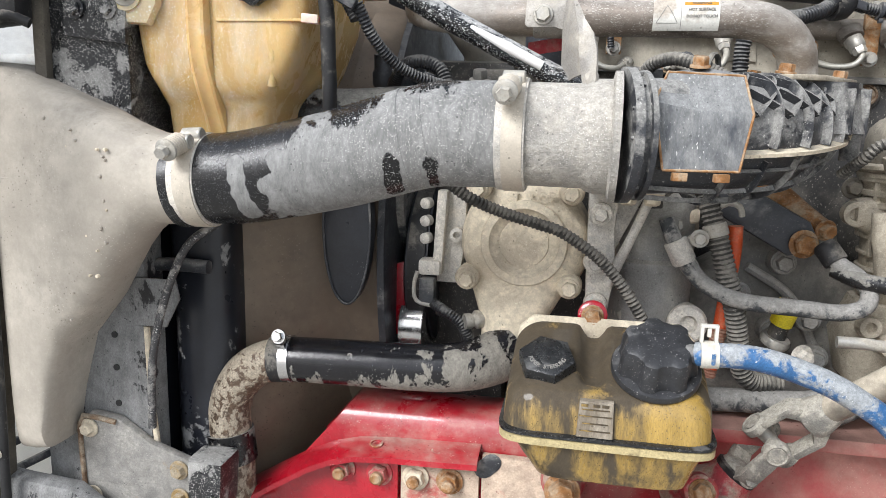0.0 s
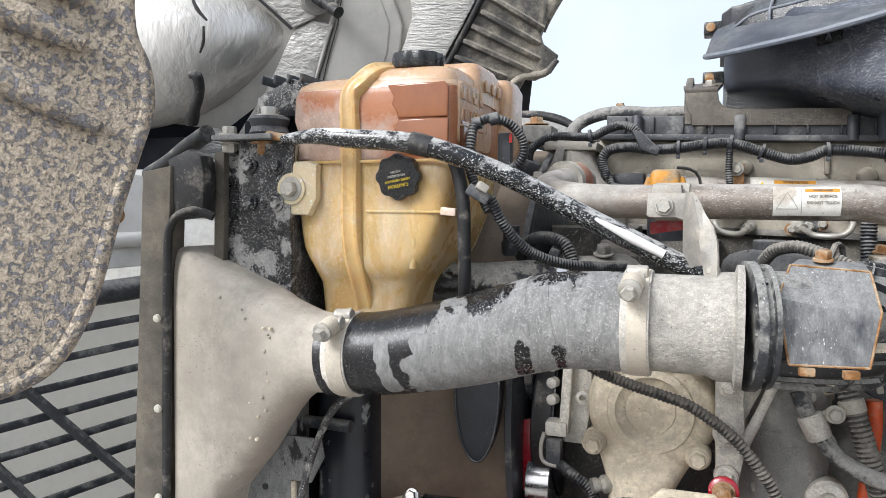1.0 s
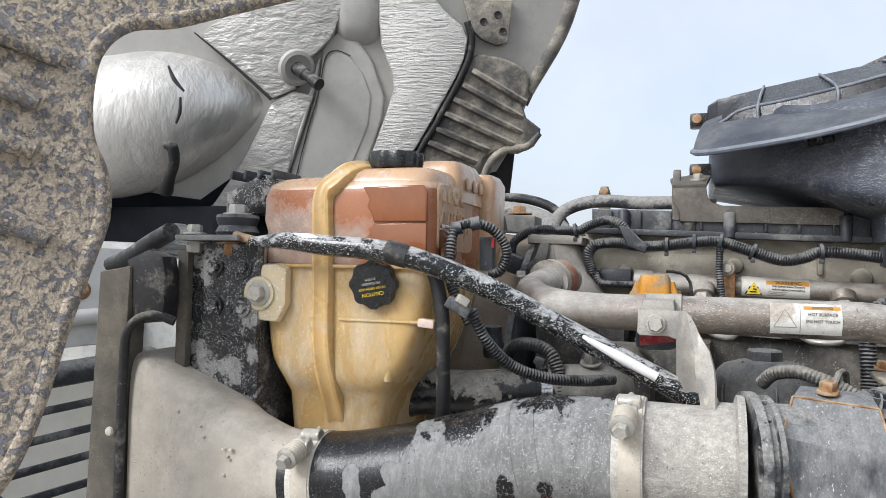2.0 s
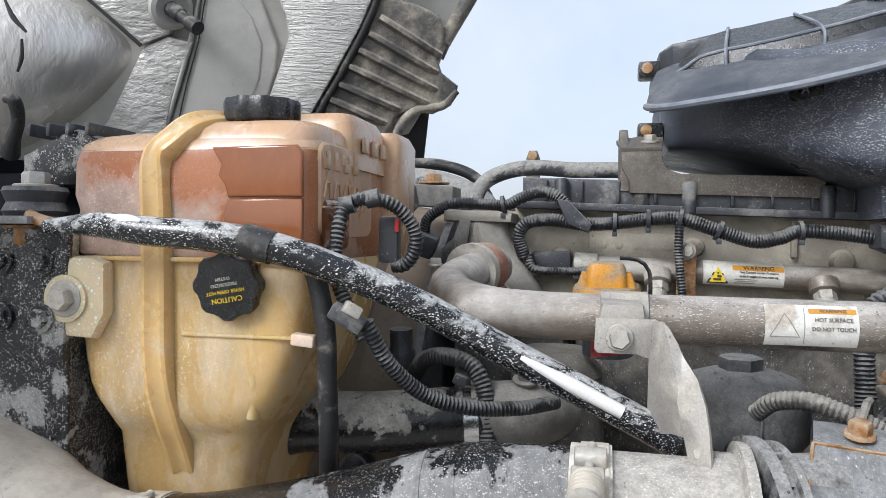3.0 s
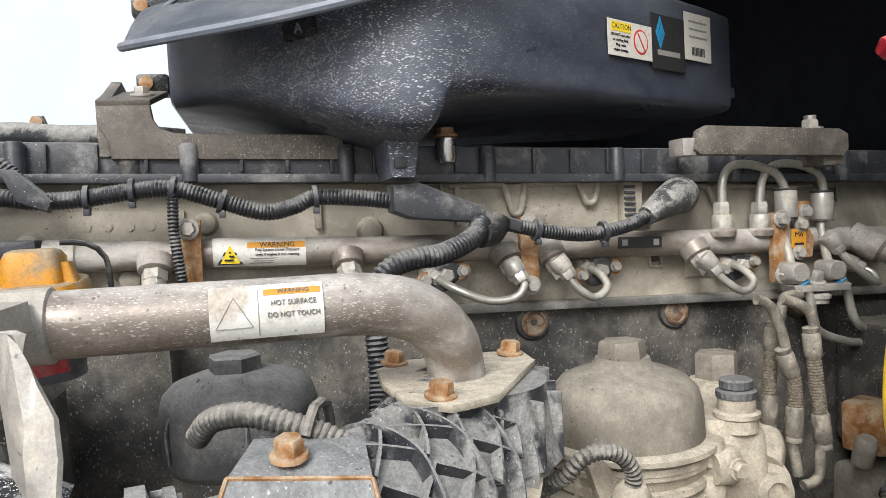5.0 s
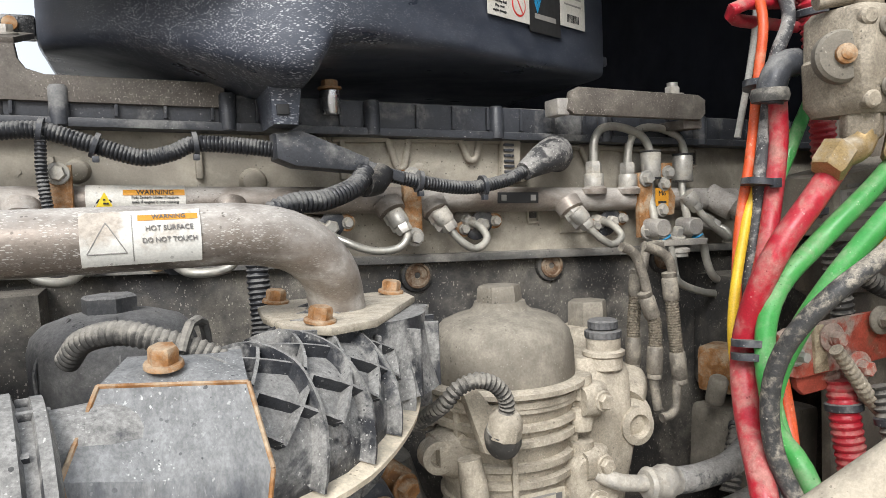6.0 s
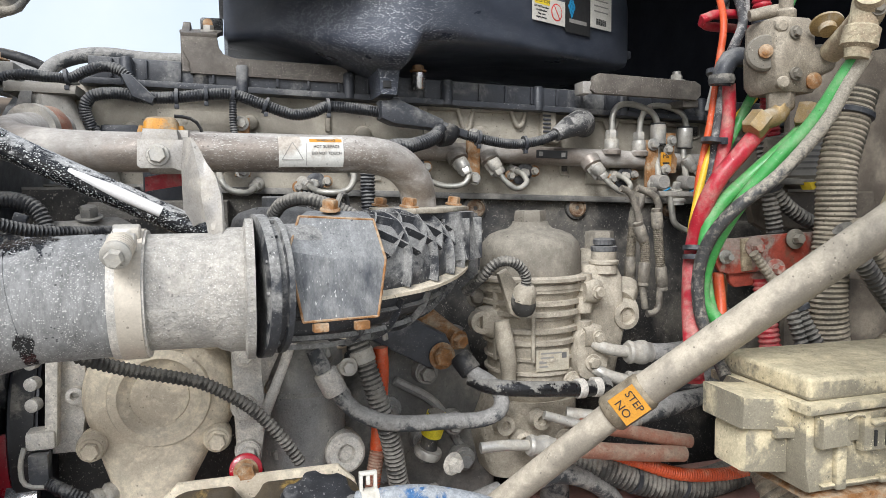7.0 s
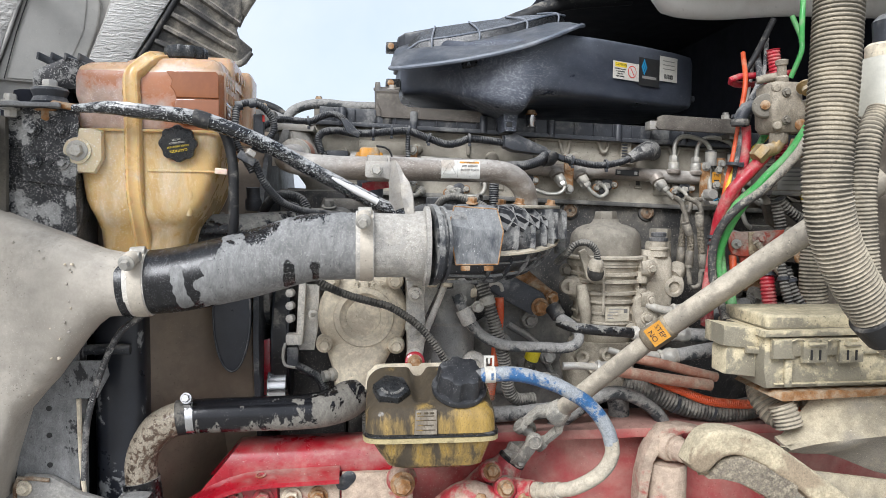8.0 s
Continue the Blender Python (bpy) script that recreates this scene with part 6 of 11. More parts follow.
def braided(upper, hose, lower, label):
    """A steel pipe, a braided length between two crimped ferrules, and a pipe below it."""
    t = thing("braided_hose", lower[-1], label, "hose", "braided hoses")
    part("upper_pipe", tube(upper, 0.0054, 14), M_PIPE_D, t)
    br = part("braid", tube(hose, 0.0076, 16, 0.004, corr=(0.0030, 0.0009)), M_BRAID, t, "woven steel braid")
    part("lower_pipe", tube(lower, 0.0052, 14), M_PIPE_D, t)
    for p, q, ln in ((hose[0], hose[1], 0.018), (hose[-1], hose[-2], 0.024)):
        d = (Vector(p) - Vector(q)).normalized()
        part("ferrule", lathe([(0.0079, -0.005), (0.0088, -0.003), (0.0088, ln), (0.0074, ln + 0.002), (0.0078, ln + 0.003), (0.0078, ln + 0.007), (0.0055, ln + 0.008)], p, d, 20), M_PIPE_D, br)


BL = "braided steel hose hanging beside the filter housing"
braided([(0.788, 0.995, 1.607), (0.770, 0.995, 1.607), (0.765, 0.995, 1.598), (0.763, 0.995, 1.586), (0.756, 0.995, 1.570), (0.751, 0.995, 1.556)], [(0.751, 0.995, 1.556), (0.749, 0.995, 1.540), (0.747, 0.995, 1.522), (0.746, 0.995, 1.500)], [(0.746, 0.995, 1.500), (0.745, 0.995, 1.475), (0.744, 0.995, 1.453), (0.740, 0.995, 1.416)], BL)
braided([(0.711, 0.965, 1.611), (0.720, 0.965, 1.608), (0.728, 0.965, 1.602), (0.734, 0.965, 1.589), (0.741, 0.965, 1.568), (0.747, 0.965, 1.537)], [(0.748, 0.965, 1.536), (0.752, 0.965, 1.525), (0.753, 0.965, 1.510), (0.752, 0.965, 1.494)], [(0.752, 0.965, 1.494), (0.750, 0.965, 1.472), (0.750, 0.965, 1.454), (0.754, 0.965, 1.428)], BL)
braided([(0.732, 0.955, 1.611), (0.747, 0.955, 1.606), (0.762, 0.955, 1.598), (0.769, 0.955, 1.584), (0.768, 0.955, 1.570), (0.767, 0.955, 1.555)], [(0.767, 0.955, 1.555), (0.769, 0.955, 1.535), (0.771, 0.955, 1.514), (0.774, 0.955, 1.487)], [(0.774, 0.955, 1.487), (0.774, 0.955, 1.464), (0.772, 0.955, 1.446), (0.771, 0.955, 1.430), (0.762, 0.955, 1.422), (0.751, 0.955, 1.421)], "braided steel hose with bent lower end")

# ---- wiring on the head ----
CR = (0.0036, 0.0009)
loom = thing("engine_loom", (0.3, 1.08, 1.65), "black corrugated wiring loom clipped along the cylinder head", "wiring loom")
part("main_run", tube([(-0.025, 1.09, 1.700), (-0.031, 1.085, 1.725), (-0.02, 1.083, 1.742), (0.01, 1.08, 1.746), (0.046, 1.078, 1.741), (0.084, 1.078, 1.742), (0.125, 1.078, 1.747), (0.161, 1.078, 1.748), (0.199, 1.078, 1.736), (0.243, 1.078, 1.722), (0.272, 1.078, 1.726), (0.294, 1.076, 1.734), (0.34, 1.072, 1.731), (0.385, 1.066, 1.724)], 0.0085, 14, corr=CR), M_CONDUIT, loom)
part("front_branch", tube([(-0.155, 1.09, 1.722), (-0.15, 1.085, 1.745), (-0.132, 1.083, 1.759), (-0.107, 1.082, 1.767), (-0.05, 1.08, 1.764), (-0.03, 1.078, 1.772), (-0.005, 1.075, 1.780), (0.015, 1.075, 1.776), (0.03, 1.076, 1.762)], 0.0075, 14, corr=CR), M_CONDUIT, loom)
part("branch_boot", prism([(0.015, 1.772), (0.03, 1.770), (0.06, 1.740), (0.055, 1.730), (0.03, 1.740)], 1.065, 1.085, "y", 0.006), M_PLASTIC, loom)
part("drop_branch", tube([(0.161, 1.076, 1.745), (0.160, 1.073, 1.71), (0.163, 1.072, 1.675), (0.167, 1.075, 1.64)], 0.0055, 14, corr=CR), M_CONDUIT, loom)
part("rear_branch", tube([(0.455, 1.06, 1.708), (0.49, 1.06, 1.697), (0.53, 1.062, 1.688), (0.57, 1.065, 1.682), (0.60, 1.068, 1.683), (0.635, 1.07, 1.690), (0.665, 1.075, 1.703)], 0.0078, 14, corr=CR), M_CONDUIT, loom)
part("lower_branch", tube([(0.455, 1.045, 1.700), (0.435, 1.02, 1.685), (0.40, 1.00, 1.674), (0.372, 0.99, 1.672), (0.348, 0.985, 1.664), (0.335, 0.985, 1.645), (0.333, 0.985, 1.61), (0.334, 0.98, 1.56), (0.325, 0.96, 1.52)], 0.0105, 16, corr=(0.0048, 0.0014)), M_CONDUIT, loom)
part("junction_box", prism([(0.366, 1.742), (0.392, 1.745), (0.462, 1.716), (0.460, 1.700), (0.385, 1.708), (0.366, 1.716)], 1.045, 1.085, "y", 0.007), M_PLASTIC, loom, "black moulded junction cover")
part("junction_tail", prism([(0.455, 1.716), (0.50, 1.700), (0.50, 1.688), (0.458, 1.702)], 1.05, 1.075, "y", 0.004), M_PLASTIC, loom)
part("tape_wrap", tube([(0.478, 1.058, 1.702), (0.468, 1.05, 1.69), (0.452, 1.04, 1.688)], 0.013, 12), M_RUBBER, loom)
part("end_boot", tube([(0.655, 1.072, 1.698), (0.685, 1.08, 1.712), (0.712, 1.095, 1.72), (0.73, 1.12, 1.715)], [0.011, 0.018, 0.022, 0.018], 18), M_LINE, loom)
for p, d in (((0.125, 1.078, 1.747), (1, 0, 0)), ((0.161, 1.078, 1.748), (1, 0, -0.2)), ((0.205, 1.078, 1.734), (1, 0, -0.4)), ((0.294, 1.076, 1.734), (1, 0, 0.1)), ((0.086, 1.078, 1.742), (1, 0, 0)), ((-0.05, 1.08, 1.764), (1, 0, 0.2)), ((0.60, 1.068, 1.683), (1, 0, 0.1)), ((0.52, 1.061, 1.690), (1, 0, -0.2))):
    part("cable_tie", lathe([(0.0122, -0.0022), (0.0122, 0.0022)], p, d, 18), M_PLASTIC, loom)
    part("tie_head", box((p[0], p[1] - 0.003, p[2] - 0.013), (0.006, 0.008, 0.006), bev=0.001), M_PLASTIC, loom)
part("low_stub", tube([(-0.02, 1.09, 1.70), (-0.01, 1.085, 1.684), (0.03, 1.085, 1.682), (0.06, 1.09, 1.684)], 0.0058, 12, corr=CR), M_CONDUIT, loom)

# ---- air filter housing ----
ab = thing("air_filter_housing", (0.46, 1.25, 1.75), "black splashed plastic air filter housing with labels", "air filter")
secs = []
for x, f, bk, lo, hi, p in ((0.152, 1.20, 1.46, 1.848, 1.930, 8), (0.157, 1.185, 1.47, 1.842, 1.935, 8), (0.20, 1.125, 1.5, 1.836, 1.94, 7), (0.245, 1.07, 1.5, 1.826, 1.95, 6), (0.29, 1.028, 1.5, 1.808, 1.94, 5), (0.335, 0.992, 1.5, 1.790, 1.94, 5), (0.365, 0.978, 1.5, 1.781, 1.94, 5), (0.392, 0.972, 1.5, 1.781, 1.94, 5), (0.402, 0.972, 1.5, 1.792, 1.94, 5),
                            (0.413, 0.974, 1.5, 1.812, 1.94, 5), (0.47, 0.99, 1.5, 1.816, 1.955, 6), (0.54, 1.019, 1.5, 1.820, 1.955, 8), (0.60, 1.049, 1.5, 1.822, 1.955, 10), (0.70, 1.099, 1.5, 1.823, 1.955, 11), (0.79, 1.144, 1.5, 1.824, 1.953, 11), (0.838, 1.168, 1.5, 1.826, 1.950, 10), (0.847, 1.180, 1.49, 1.832, 1.942, 8)):
    secs.append((x, (f + bk) / 2, (lo + hi) / 2, (bk - f) / 2, (hi - lo) / 2, p * 1.7))
part("body", loft(secs, "x", 72), M_AIRBOX, ab)
# flared lid: a sloping lip and a ribbed dome behind it
lip = [(0.122, 1.10, 1.888), (0.135, 1.05, 1.878), (0.18, 1.015, 1.878), (0.26, 0.975, 1.884), (0.337, 0.955, 1.898), (0.40, 0.950, 1.916), (0.46, 0.965, 1.942), (0.51, 1.0, 1.968), (0.545, 1.08, 1.99)]
back = [(0.145, 1.19, 1.950), (0.17, 1.20, 1.962), (0.20, 1.20, 1.970), (0.25, 1.20, 1.976), (0.32, 1.20, 1.988), (0.40, 1.21, 2.000), (0.46, 1.22, 2.008), (0.50, 1.24, 2.01)]
la, _ = spline(lip, 0.02)
lb, _ = spline(back, 0.02)
bm = bmesh.new()
nn = min(len(la), len(lb))
la = [la[int(i * (len(la) - 1) / (nn - 1))] for i in range(nn)]
lb = [lb[int(i * (len(lb) - 1) / (nn - 1))] for i in range(nn)]
rows = [[bm.verts.new(a.lerp(b, k / 4) + Vector((0, 0, 0.012 * math.sin(k / 4 * math.pi)))) for k in range(5)] for a, b in zip(la, lb)]
for r0, r1 in zip(rows, rows[1:]):
    for k in range(4):
        bm.faces.new((r0[k], r1[k], r1[k + 1], r0[k + 1]))
bmesh.ops.solidify(bm, geom=bm.faces[:], thickness=-0.007)
bmesh.ops.recalc_face_normals(bm, faces=bm.faces[:])
part("lid_flange", bm, M_LID, ab, "grey weathered flared lid edge")
wl = []
for i in range(int(nn * 0.10), nn):
    a, b = la[i].lerp(lb[i], 0.44), la[i].lerp(lb[i], 0.86)
    h = 0.024 * min(1.0, (i - nn * 0.10) / (nn * 0.14) + 0.15)
    wl.append((a, a + Vector((0, 0.008, 0.006 + h)), b + Vector((0, 0, 0.010 + h)), b))
bm = bmesh.new()
rows = [[bm.verts.new(p) for p in r] for r in wl]
for r0, r1 in zip(rows, rows[1:]):
    for k in range(4):
        bm.faces.new((r0[k], r1[k], r1[(k + 1) % 4], r0[(k + 1) % 4]))
bm.faces.new(rows[0])
bm.faces.new(rows[-1])
bmesh.ops.recalc_face_normals(bm, faces=bm.faces[:])
part("lid_dome", bm, M_CAPS, ab, "raised black ribbed lid centre")
for i in range(3, len(wl) - 1, 4):
    part("dome_web", tube([wl[i][0] + Vector((0, -0.001, 0.002)), wl[i][1] + Vector((0, -0.002, 0.001)), wl[i][2] + Vector((0, 0, 0.002))], 0.0022, 6), M_LID, ab)
part("dome_edge", tube([r[1] for r in wl], 0.0024, 8), M_LID, ab)
part("lid_rim", tube([(p.x, p.y - 0.002, p.z - 0.003) for p in la], 0.0045, 8), M_LID, ab)
part("lid_box", loft([(0.145, 1.32, 1.955, 0.12, 0.026, 6), (0.16, 1.32, 1.958, 0.14, 0.030, 6), (0.36, 1.33, 1.985, 0.15, 0.034, 6), (0.50, 1.34, 1.990, 0.14, 0.032, 5), (0.56, 1.35, 1.97, 0.12, 0.03, 4)], "x", 48), M_PLASTIC, ab)
for k in range(7):
    x = 0.20 + 0.042 * k
    part("lid_rib", box((x, 1.215, 1.982 + (x - 0.2) * 0.13), (0.004, 0.06, 0.018), (12, 0, 12), 0.001), M_PLASTIC, ab)
part("lid_rail", tube([(0.18, 1.20, 1.985), (0.30, 1.185, 2.005), (0.40, 1.19, 2.018), (0.48, 1.22, 2.02)], 0.005, 8), M_PLASTIC, ab)
for z, y in ((1.955, 1.212), (1.871, 1.212)):
    lug = part("clip_lug", box((0.134, y + 0.01, z), (0.034, 0.035, 0.022), bev=0.004), M_CAPS, ab)
    part("lug_screw", lathe([(0.0075, 0), (0.0075, 0.005), (0.004, 0.006)], (0.128, y - 0.008, z), (0, -1, 0), 14), M_RUST, lug)
part("foot", prism([(0.358, 1.80), (0.363, 1.748), (0.387, 1.747), (0.394, 1.80)], 1.03, 1.115, "y", 0.004), M_AIRBOX, ab)
part("foot_slot", box((0.372, 1.0285, 1.762), (0.012, 0.004, 0.010), bev=0.001), M_LAB_BLACK, ab)
part("rear_lug", box((0.852, 1.20, 1.853), (0.018, 0.02, 0.014), bev=0.003), M_PLASTIC, ab)
part("mark_frame", box((0.285, 1.028, 1.886), (0.036, 0.006, 0.017), (0, -4, -39), 0.002), M_CAPS, ab)
part("moulded_mark", lettering("A", 0.013, facing((0.283, 1.0235, 1.886), (-0.63, -0.78, 0)), 0.0008), M_LID, ab)
nrm = Vector((-0.42, -0.90, -0.05)).normalized()
c1, m1 = flat_label(ab, (0.640, 1.0655, 1.889), (0.447, -0.894, 0.0), 0.082, 0.038, M_WHITE)
bar(c1, m1, -0.017, 0.012, 0.036, 0.010, M_LAB_YELLOW)
part("label_text", lettering("CAUTION", 0.0078, on(m1, -0.017, 0.012)), M_LAB_BLACK, c1)
for k, txt in enumerate(("DO NOT use ether", "or starting fluid.", "May cause", "engine damage.")):
    part("label_text", lettering(txt, 0.0043, on(m1, -0.0185, 0.003 - 0.0052 * k)), M_LAB_BLACK, c1)
part("label_ring", prism([(0.0185 + 0.0135 * math.cos(a), 0.0135 * math.sin(a)) for a in (2 * math.pi * k / 32 for k in range(32))], 0.0006, 0.0010, "z", 0, m=m1), M_LAB_RED, c1)
part("label_disc", prism([(0.0185 + 0.0115 * math.cos(a), 0.0115 * math.sin(a)) for a in (2 * math.pi * k / 32 for k in range(32))], 0.0011, 0.0013, "z", 0, m=m1), M_WHITE, c1)
part("label_slash", prism([(-0.011, -0.001), (0.011, -0.001), (0.011, 0.001), (-0.011, 0.001)], 0.0014, 0.0016, "z", 0, m=m1 @ Matrix.Translation((0.0185, 0, 0)) @ Matrix.Rotation(radians(-55), 4, "Z")), M_LAB_RED, c1)
c2, m2 = flat_label(ab, (0.7065, 1.0985, 1.894), (0.447, -0.894, 0.0), 0.068, 0.062, M_LAB_BLACK)
for k in range(9):
    bar(c2, m2 @ Matrix.Translation((-0.017, 0.010, 0)) @ Matrix.Diagonal((0.62, 1.25, 1, 1)) @ Matrix.Rotation(radians(45), 4, "Z"), 0.0075 * (k % 3 - 1), 0.0075 * (k // 3 - 1), 0.0062, 0.0062, M_LAB_BLUE, "logo_tile")
bar(c2, m2, 0.0, -0.012, 0.046, 0.006, M_LAB_GREY)
c3, m3 = flat_label(ab, (0.7645, 1.1275, 1.908), (0.447, -0.894, 0.0), 0.060, 0.056, M_WHITE)
for k in range(3):
    bar(c3, m3, 0, 0.018 - 0.009 * k, 0.040, 0.002, M_LAB_GREY)
for k in range(10):
    bar(c3, m3, -0.014 + 0.003 * k, -0.017, 0.0012 + 0.0008 * (k % 2), 0.010, M_LAB_BLACK)

ap = thing("filter_bracket", (0.2, 1.13, 1.77), "grey speckled steel plate carrying the air filter", "bracket")
part("plate", prism([(0.093, 1.832), (0.094, 1.812), (0.103, 1.795), (0.104, 1.780), (0.327, 1.773), (0.329, 1.799), (0.165, 1.804), (0.150, 1.809), (0.144, 1.818), (0.142, 1.832)], 1.106, 1.118, "y", 0.003), M_SPECKLED, ap)
part("flange_fold", box((0.216, 1.135, 1.7985), (0.222, 0.05, 0.006), (0, 1.6, 0), 0.002), M_SPECKLED, ap)
part("side_wing", prism([(1.11, 1.783), (1.22, 1.80), (1.25, 1.862), (1.20, 1.872), (1.11, 1.835)], 0.092, 0.104, "x", 0.003), M_SPECKLED, ap)
part("top_wing", prism([(0.093, 1.108), (0.142, 1.108), (0.150, 1.20), (0.118, 1.21), (0.088, 1.175)], -0.003, 0.003, "z", 0.001, m=Matrix.Translation((0, 0, 1.834)) @ Matrix.Translation((0, 1.108, 0)) @ Matrix.Rotation(radians(15), 4, "X") @ Matrix.Translation((0, -1.108, 0))), M_SPECKLED, ap)
part("bolt", hexbolt((0.130, 1.15, 1.848), (0, -0.2, 1), 0.008, 0.008), M_BRACKET, ap)
part("rubber_mount", lathe([(0.016, 0), (0.016, 0.022), (0.012, 0.026)], (0.118, 1.125, 1.765), (0, 0, 1), 18), M_RUBBER, ap)
mb = thing("mount_bushing", (0.438, 1.106, 1.768), "bright metal bushing under the air filter", "bushing")
part("bushing", lathe([(0.010, 0), (0.0115, 0.002), (0.0115, 0.026), (0.009, 0.028)], (0.438, 1.106, 1.766), (0, 0, 1), 20), M_CHROME, mb)
part("bolt", hexbolt((0.438, 1.106, 1.794), (0, 0, 1), 0.009, 0.008), M_RUST, mb)
rb = thing("rear_bracket", (0.81, 1.07, 1.755), "dusty brown steel bracket plate on the valve cover", "bracket")
part("plate", prism([(0.708, 1.768), (0.716, 1.762), (0.905, 1.756), (0.913, 1.764), (0.913, 1.782), (0.902, 1.788), (0.725, 1.795), (0.714, 1.790)], 1.055, 1.068, "y", 0.004), M_SPECKLED, rb)
part("tab", box((0.705, 1.075, 1.772), (0.018, 0.03, 0.020), bev=0.003), M_BRACKET, rb)
part("stud", tube([(0.885, 1.085, 1.76), (0.885, 1.085, 1.807)], 0.007, 10), M_STEEL, rb)
part("nut", hexbolt((0.885, 1.085, 1.79), (0, 0, 1), 0.010, 0.010), M_STEEL, rb)
part("foot", box((0.90, 1.09, 1.752), (0.03, 0.05, 0.012), bev=0.002), M_SPECKLED, rb)


# ---- intake manifold: a ribbed shell that bends towards the head ----
man = thing("intake_manifold", (0.28, 0.78, 1.45), "dusty black ribbed plastic intake manifold elbow", "intake manifold")
MP, _ = spline([(0.172, 0.700, 1.522), (0.215, 0.712, 1.522), (0.265, 0.742, 1.523), (0.315, 0.785, 1.525), (0.355, 0.84, 1.528), (0.378, 0.90, 1.532)], 0.006)


def man_at(u, deg, lift=0.0):
    """A point on the manifold: u along its axis, degrees round it (0: outer side, 90: top)."""
    f = u * (len(MP) - 1)
    i = min(int(f), len(MP) - 2)
    p = MP[i].lerp(MP[i + 1], f - i)
    d = (MP[i + 1] - MP[i]).normalized()
    out = Vector((d.y, -d.x, 0)).normalized()
    a = radians(deg)
    return p + out * math.cos(a) * (0.060 - 0.004 * u - 0.034 * max(0.0, 1 - u / 0.5) + lift) + Vector((0, 0, 1)) * math.sin(a) * ((0.058 if a > 0 else 0.058 + 0.010 * math.sin(math.pi * min(1.0, u * 1.2))) - 0.004 * u + lift)


def man_rib(path, h=0.010, w=0.0032):
    """A wall on the manifold along (u, degrees) pairs."""
    bm = bmesh.new()
    n = 14
    pts = []
    for (u0, d0), (u1, d1) in zip(path, path[1:]):
        for k in range(n):
            pts.append((u0 + (u1 - u0) * k / n, d0 + (d1 - d0) * k / n))
    pts.append(path[-1])
    lo = [man_at(u, d, -0.002) for u, d in pts]
    hi = [man_at(u, d, h) for u, d in pts]
    rows = []
    for i in range(len(pts)):
        t = (lo[min(i + 1, len(lo) - 1)] - lo[max(i - 1, 0)]).normalized()
        s = t.cross((hi[i] - lo[i]).normalized()).normalized() * w / 2
        rows.append([bm.verts.new(p) for p in (lo[i] - s, hi[i] - s * 0.7, hi[i] + s * 0.7, lo[i] + s)])
    for a, b in zip(rows, rows[1:]):
        for k in range(3):
            bm.faces.new((a[k], a[k + 1], b[k + 1], b[k]))
    bm.faces.new(rows[0]), bm.faces.new(rows[-1][::-1])
    bmesh.ops.recalc_face_normals(bm, faces=bm.faces[:])
    return bm


bm = bmesh.new()
part("shell", ringed(bm, [[man_at(u, 360 * k / 40) for k in range(40)] for u in (i / 30 for i in range(31))]), M_MANIFOLD, man)
for u in (0.30, 0.42, 0.54, 0.66, 0.78, 0.90):
    part("rib", man_rib([(u, -8), (u + 0.05, 60), (u + 0.06, 160)], 0.010), M_MANIFOLD, man)
    part("rib", man_rib([(u, -20), (u, -120)], 0.005, 0.0028), M_MANIFOLD, man)
for u in (0.24, 0.36, 0.48, 0.60, 0.72, 0.84):
    for a, b in ((20, 50), (50, 22), (55, 88), (88, 58), (92, 125), (125, 96)):
        part("rib", man_rib([(u, a), (u + 0.12, b)], 0.008, 0.0028), M_MANIFOLD, man)
for d in (-30, -55, -80):
    part("rib", man_rib([(0.03, d), (0.98, d)], 0.003, 0.0026), M_MANIFOLD, man)
part("joint_rim", man_rib([(0.27, -13), (0.97, -9)], 0.012, 0.0055), M_BEIGE, man, "dust covered joint flange")
part("joint_rim", man_rib([(0.97, -9), (1.0, 40)], 0.014, 0.006), M_BEIGE, man)
part("collar", lathe([(0.058, 0), (0.0675, 0.001), (0.0675, 0.010), (0.060, 0.012), (0.060, 0.017), (0.0645, 0.018), (0.0645, 0.023), (0.052, 0.026)], (0.170, 0.701, 1.522), (1, 0.18, 0), 56), M_MANIFOLD, man)
for k in range(14):
    a = radians(360 / 14 * k)
    part("collar_rib", box((0.185, 0.704 - 0.0615 * math.cos(a), 1.522 + 0.0615 * math.sin(a)), (0.012, 0.005, 0.003), (math.degrees(-a), 0, 10), 0.0008), M_MANIFOLD, man)
part("throat", lathe([(0.066, 0), (0.060, 0.02), (0.056, 0.05), (0.056, 0.056)], (0.388, 0.872, 1.528), (0, 0, 1), 36), M_MANIFOLD, man)
for k in range(12):
    a = 2 * math.pi * k / 12
    part("throat_rib", box((0.388 + 0.060 * math.cos(a), 0.872 + 0.060 * math.sin(a), 1.552), (0.014, 0.003, 0.05), (0, 0, math.degrees(a)), 0.001), M_MANIFOLD, man)
part("side_tube", lathe([(0.011, 0), (0.011, 0.085), (0.006, 0.086), (0.006, 0.07)], (0.452, 0.905, 1.495), (0, 0, 1), 18), M_MANIFOLD, man)
part("inlet_flange", prism([(0.318, 0.868), (0.325, 0.812), (0.350, 0.787), (0.385, 0.800), (0.448, 0.895), (0.452, 0.935), (0.425, 0.945), (0.345, 0.945), (0.322, 0.92)], 1.584, 1.590, "z", 0.002), M_KHAKI, man, "dusty steel inlet flange")
for p in ((0.347, 0.807), (0.436, 0.922), (0.338, 0.928)):
    part("flange_bolt", hexbolt((*p, 1.591), (0.1, -0.1, 1), 0.0082, 0.009, 1.35), M_RUST, man, "orange rusted hex bolt")
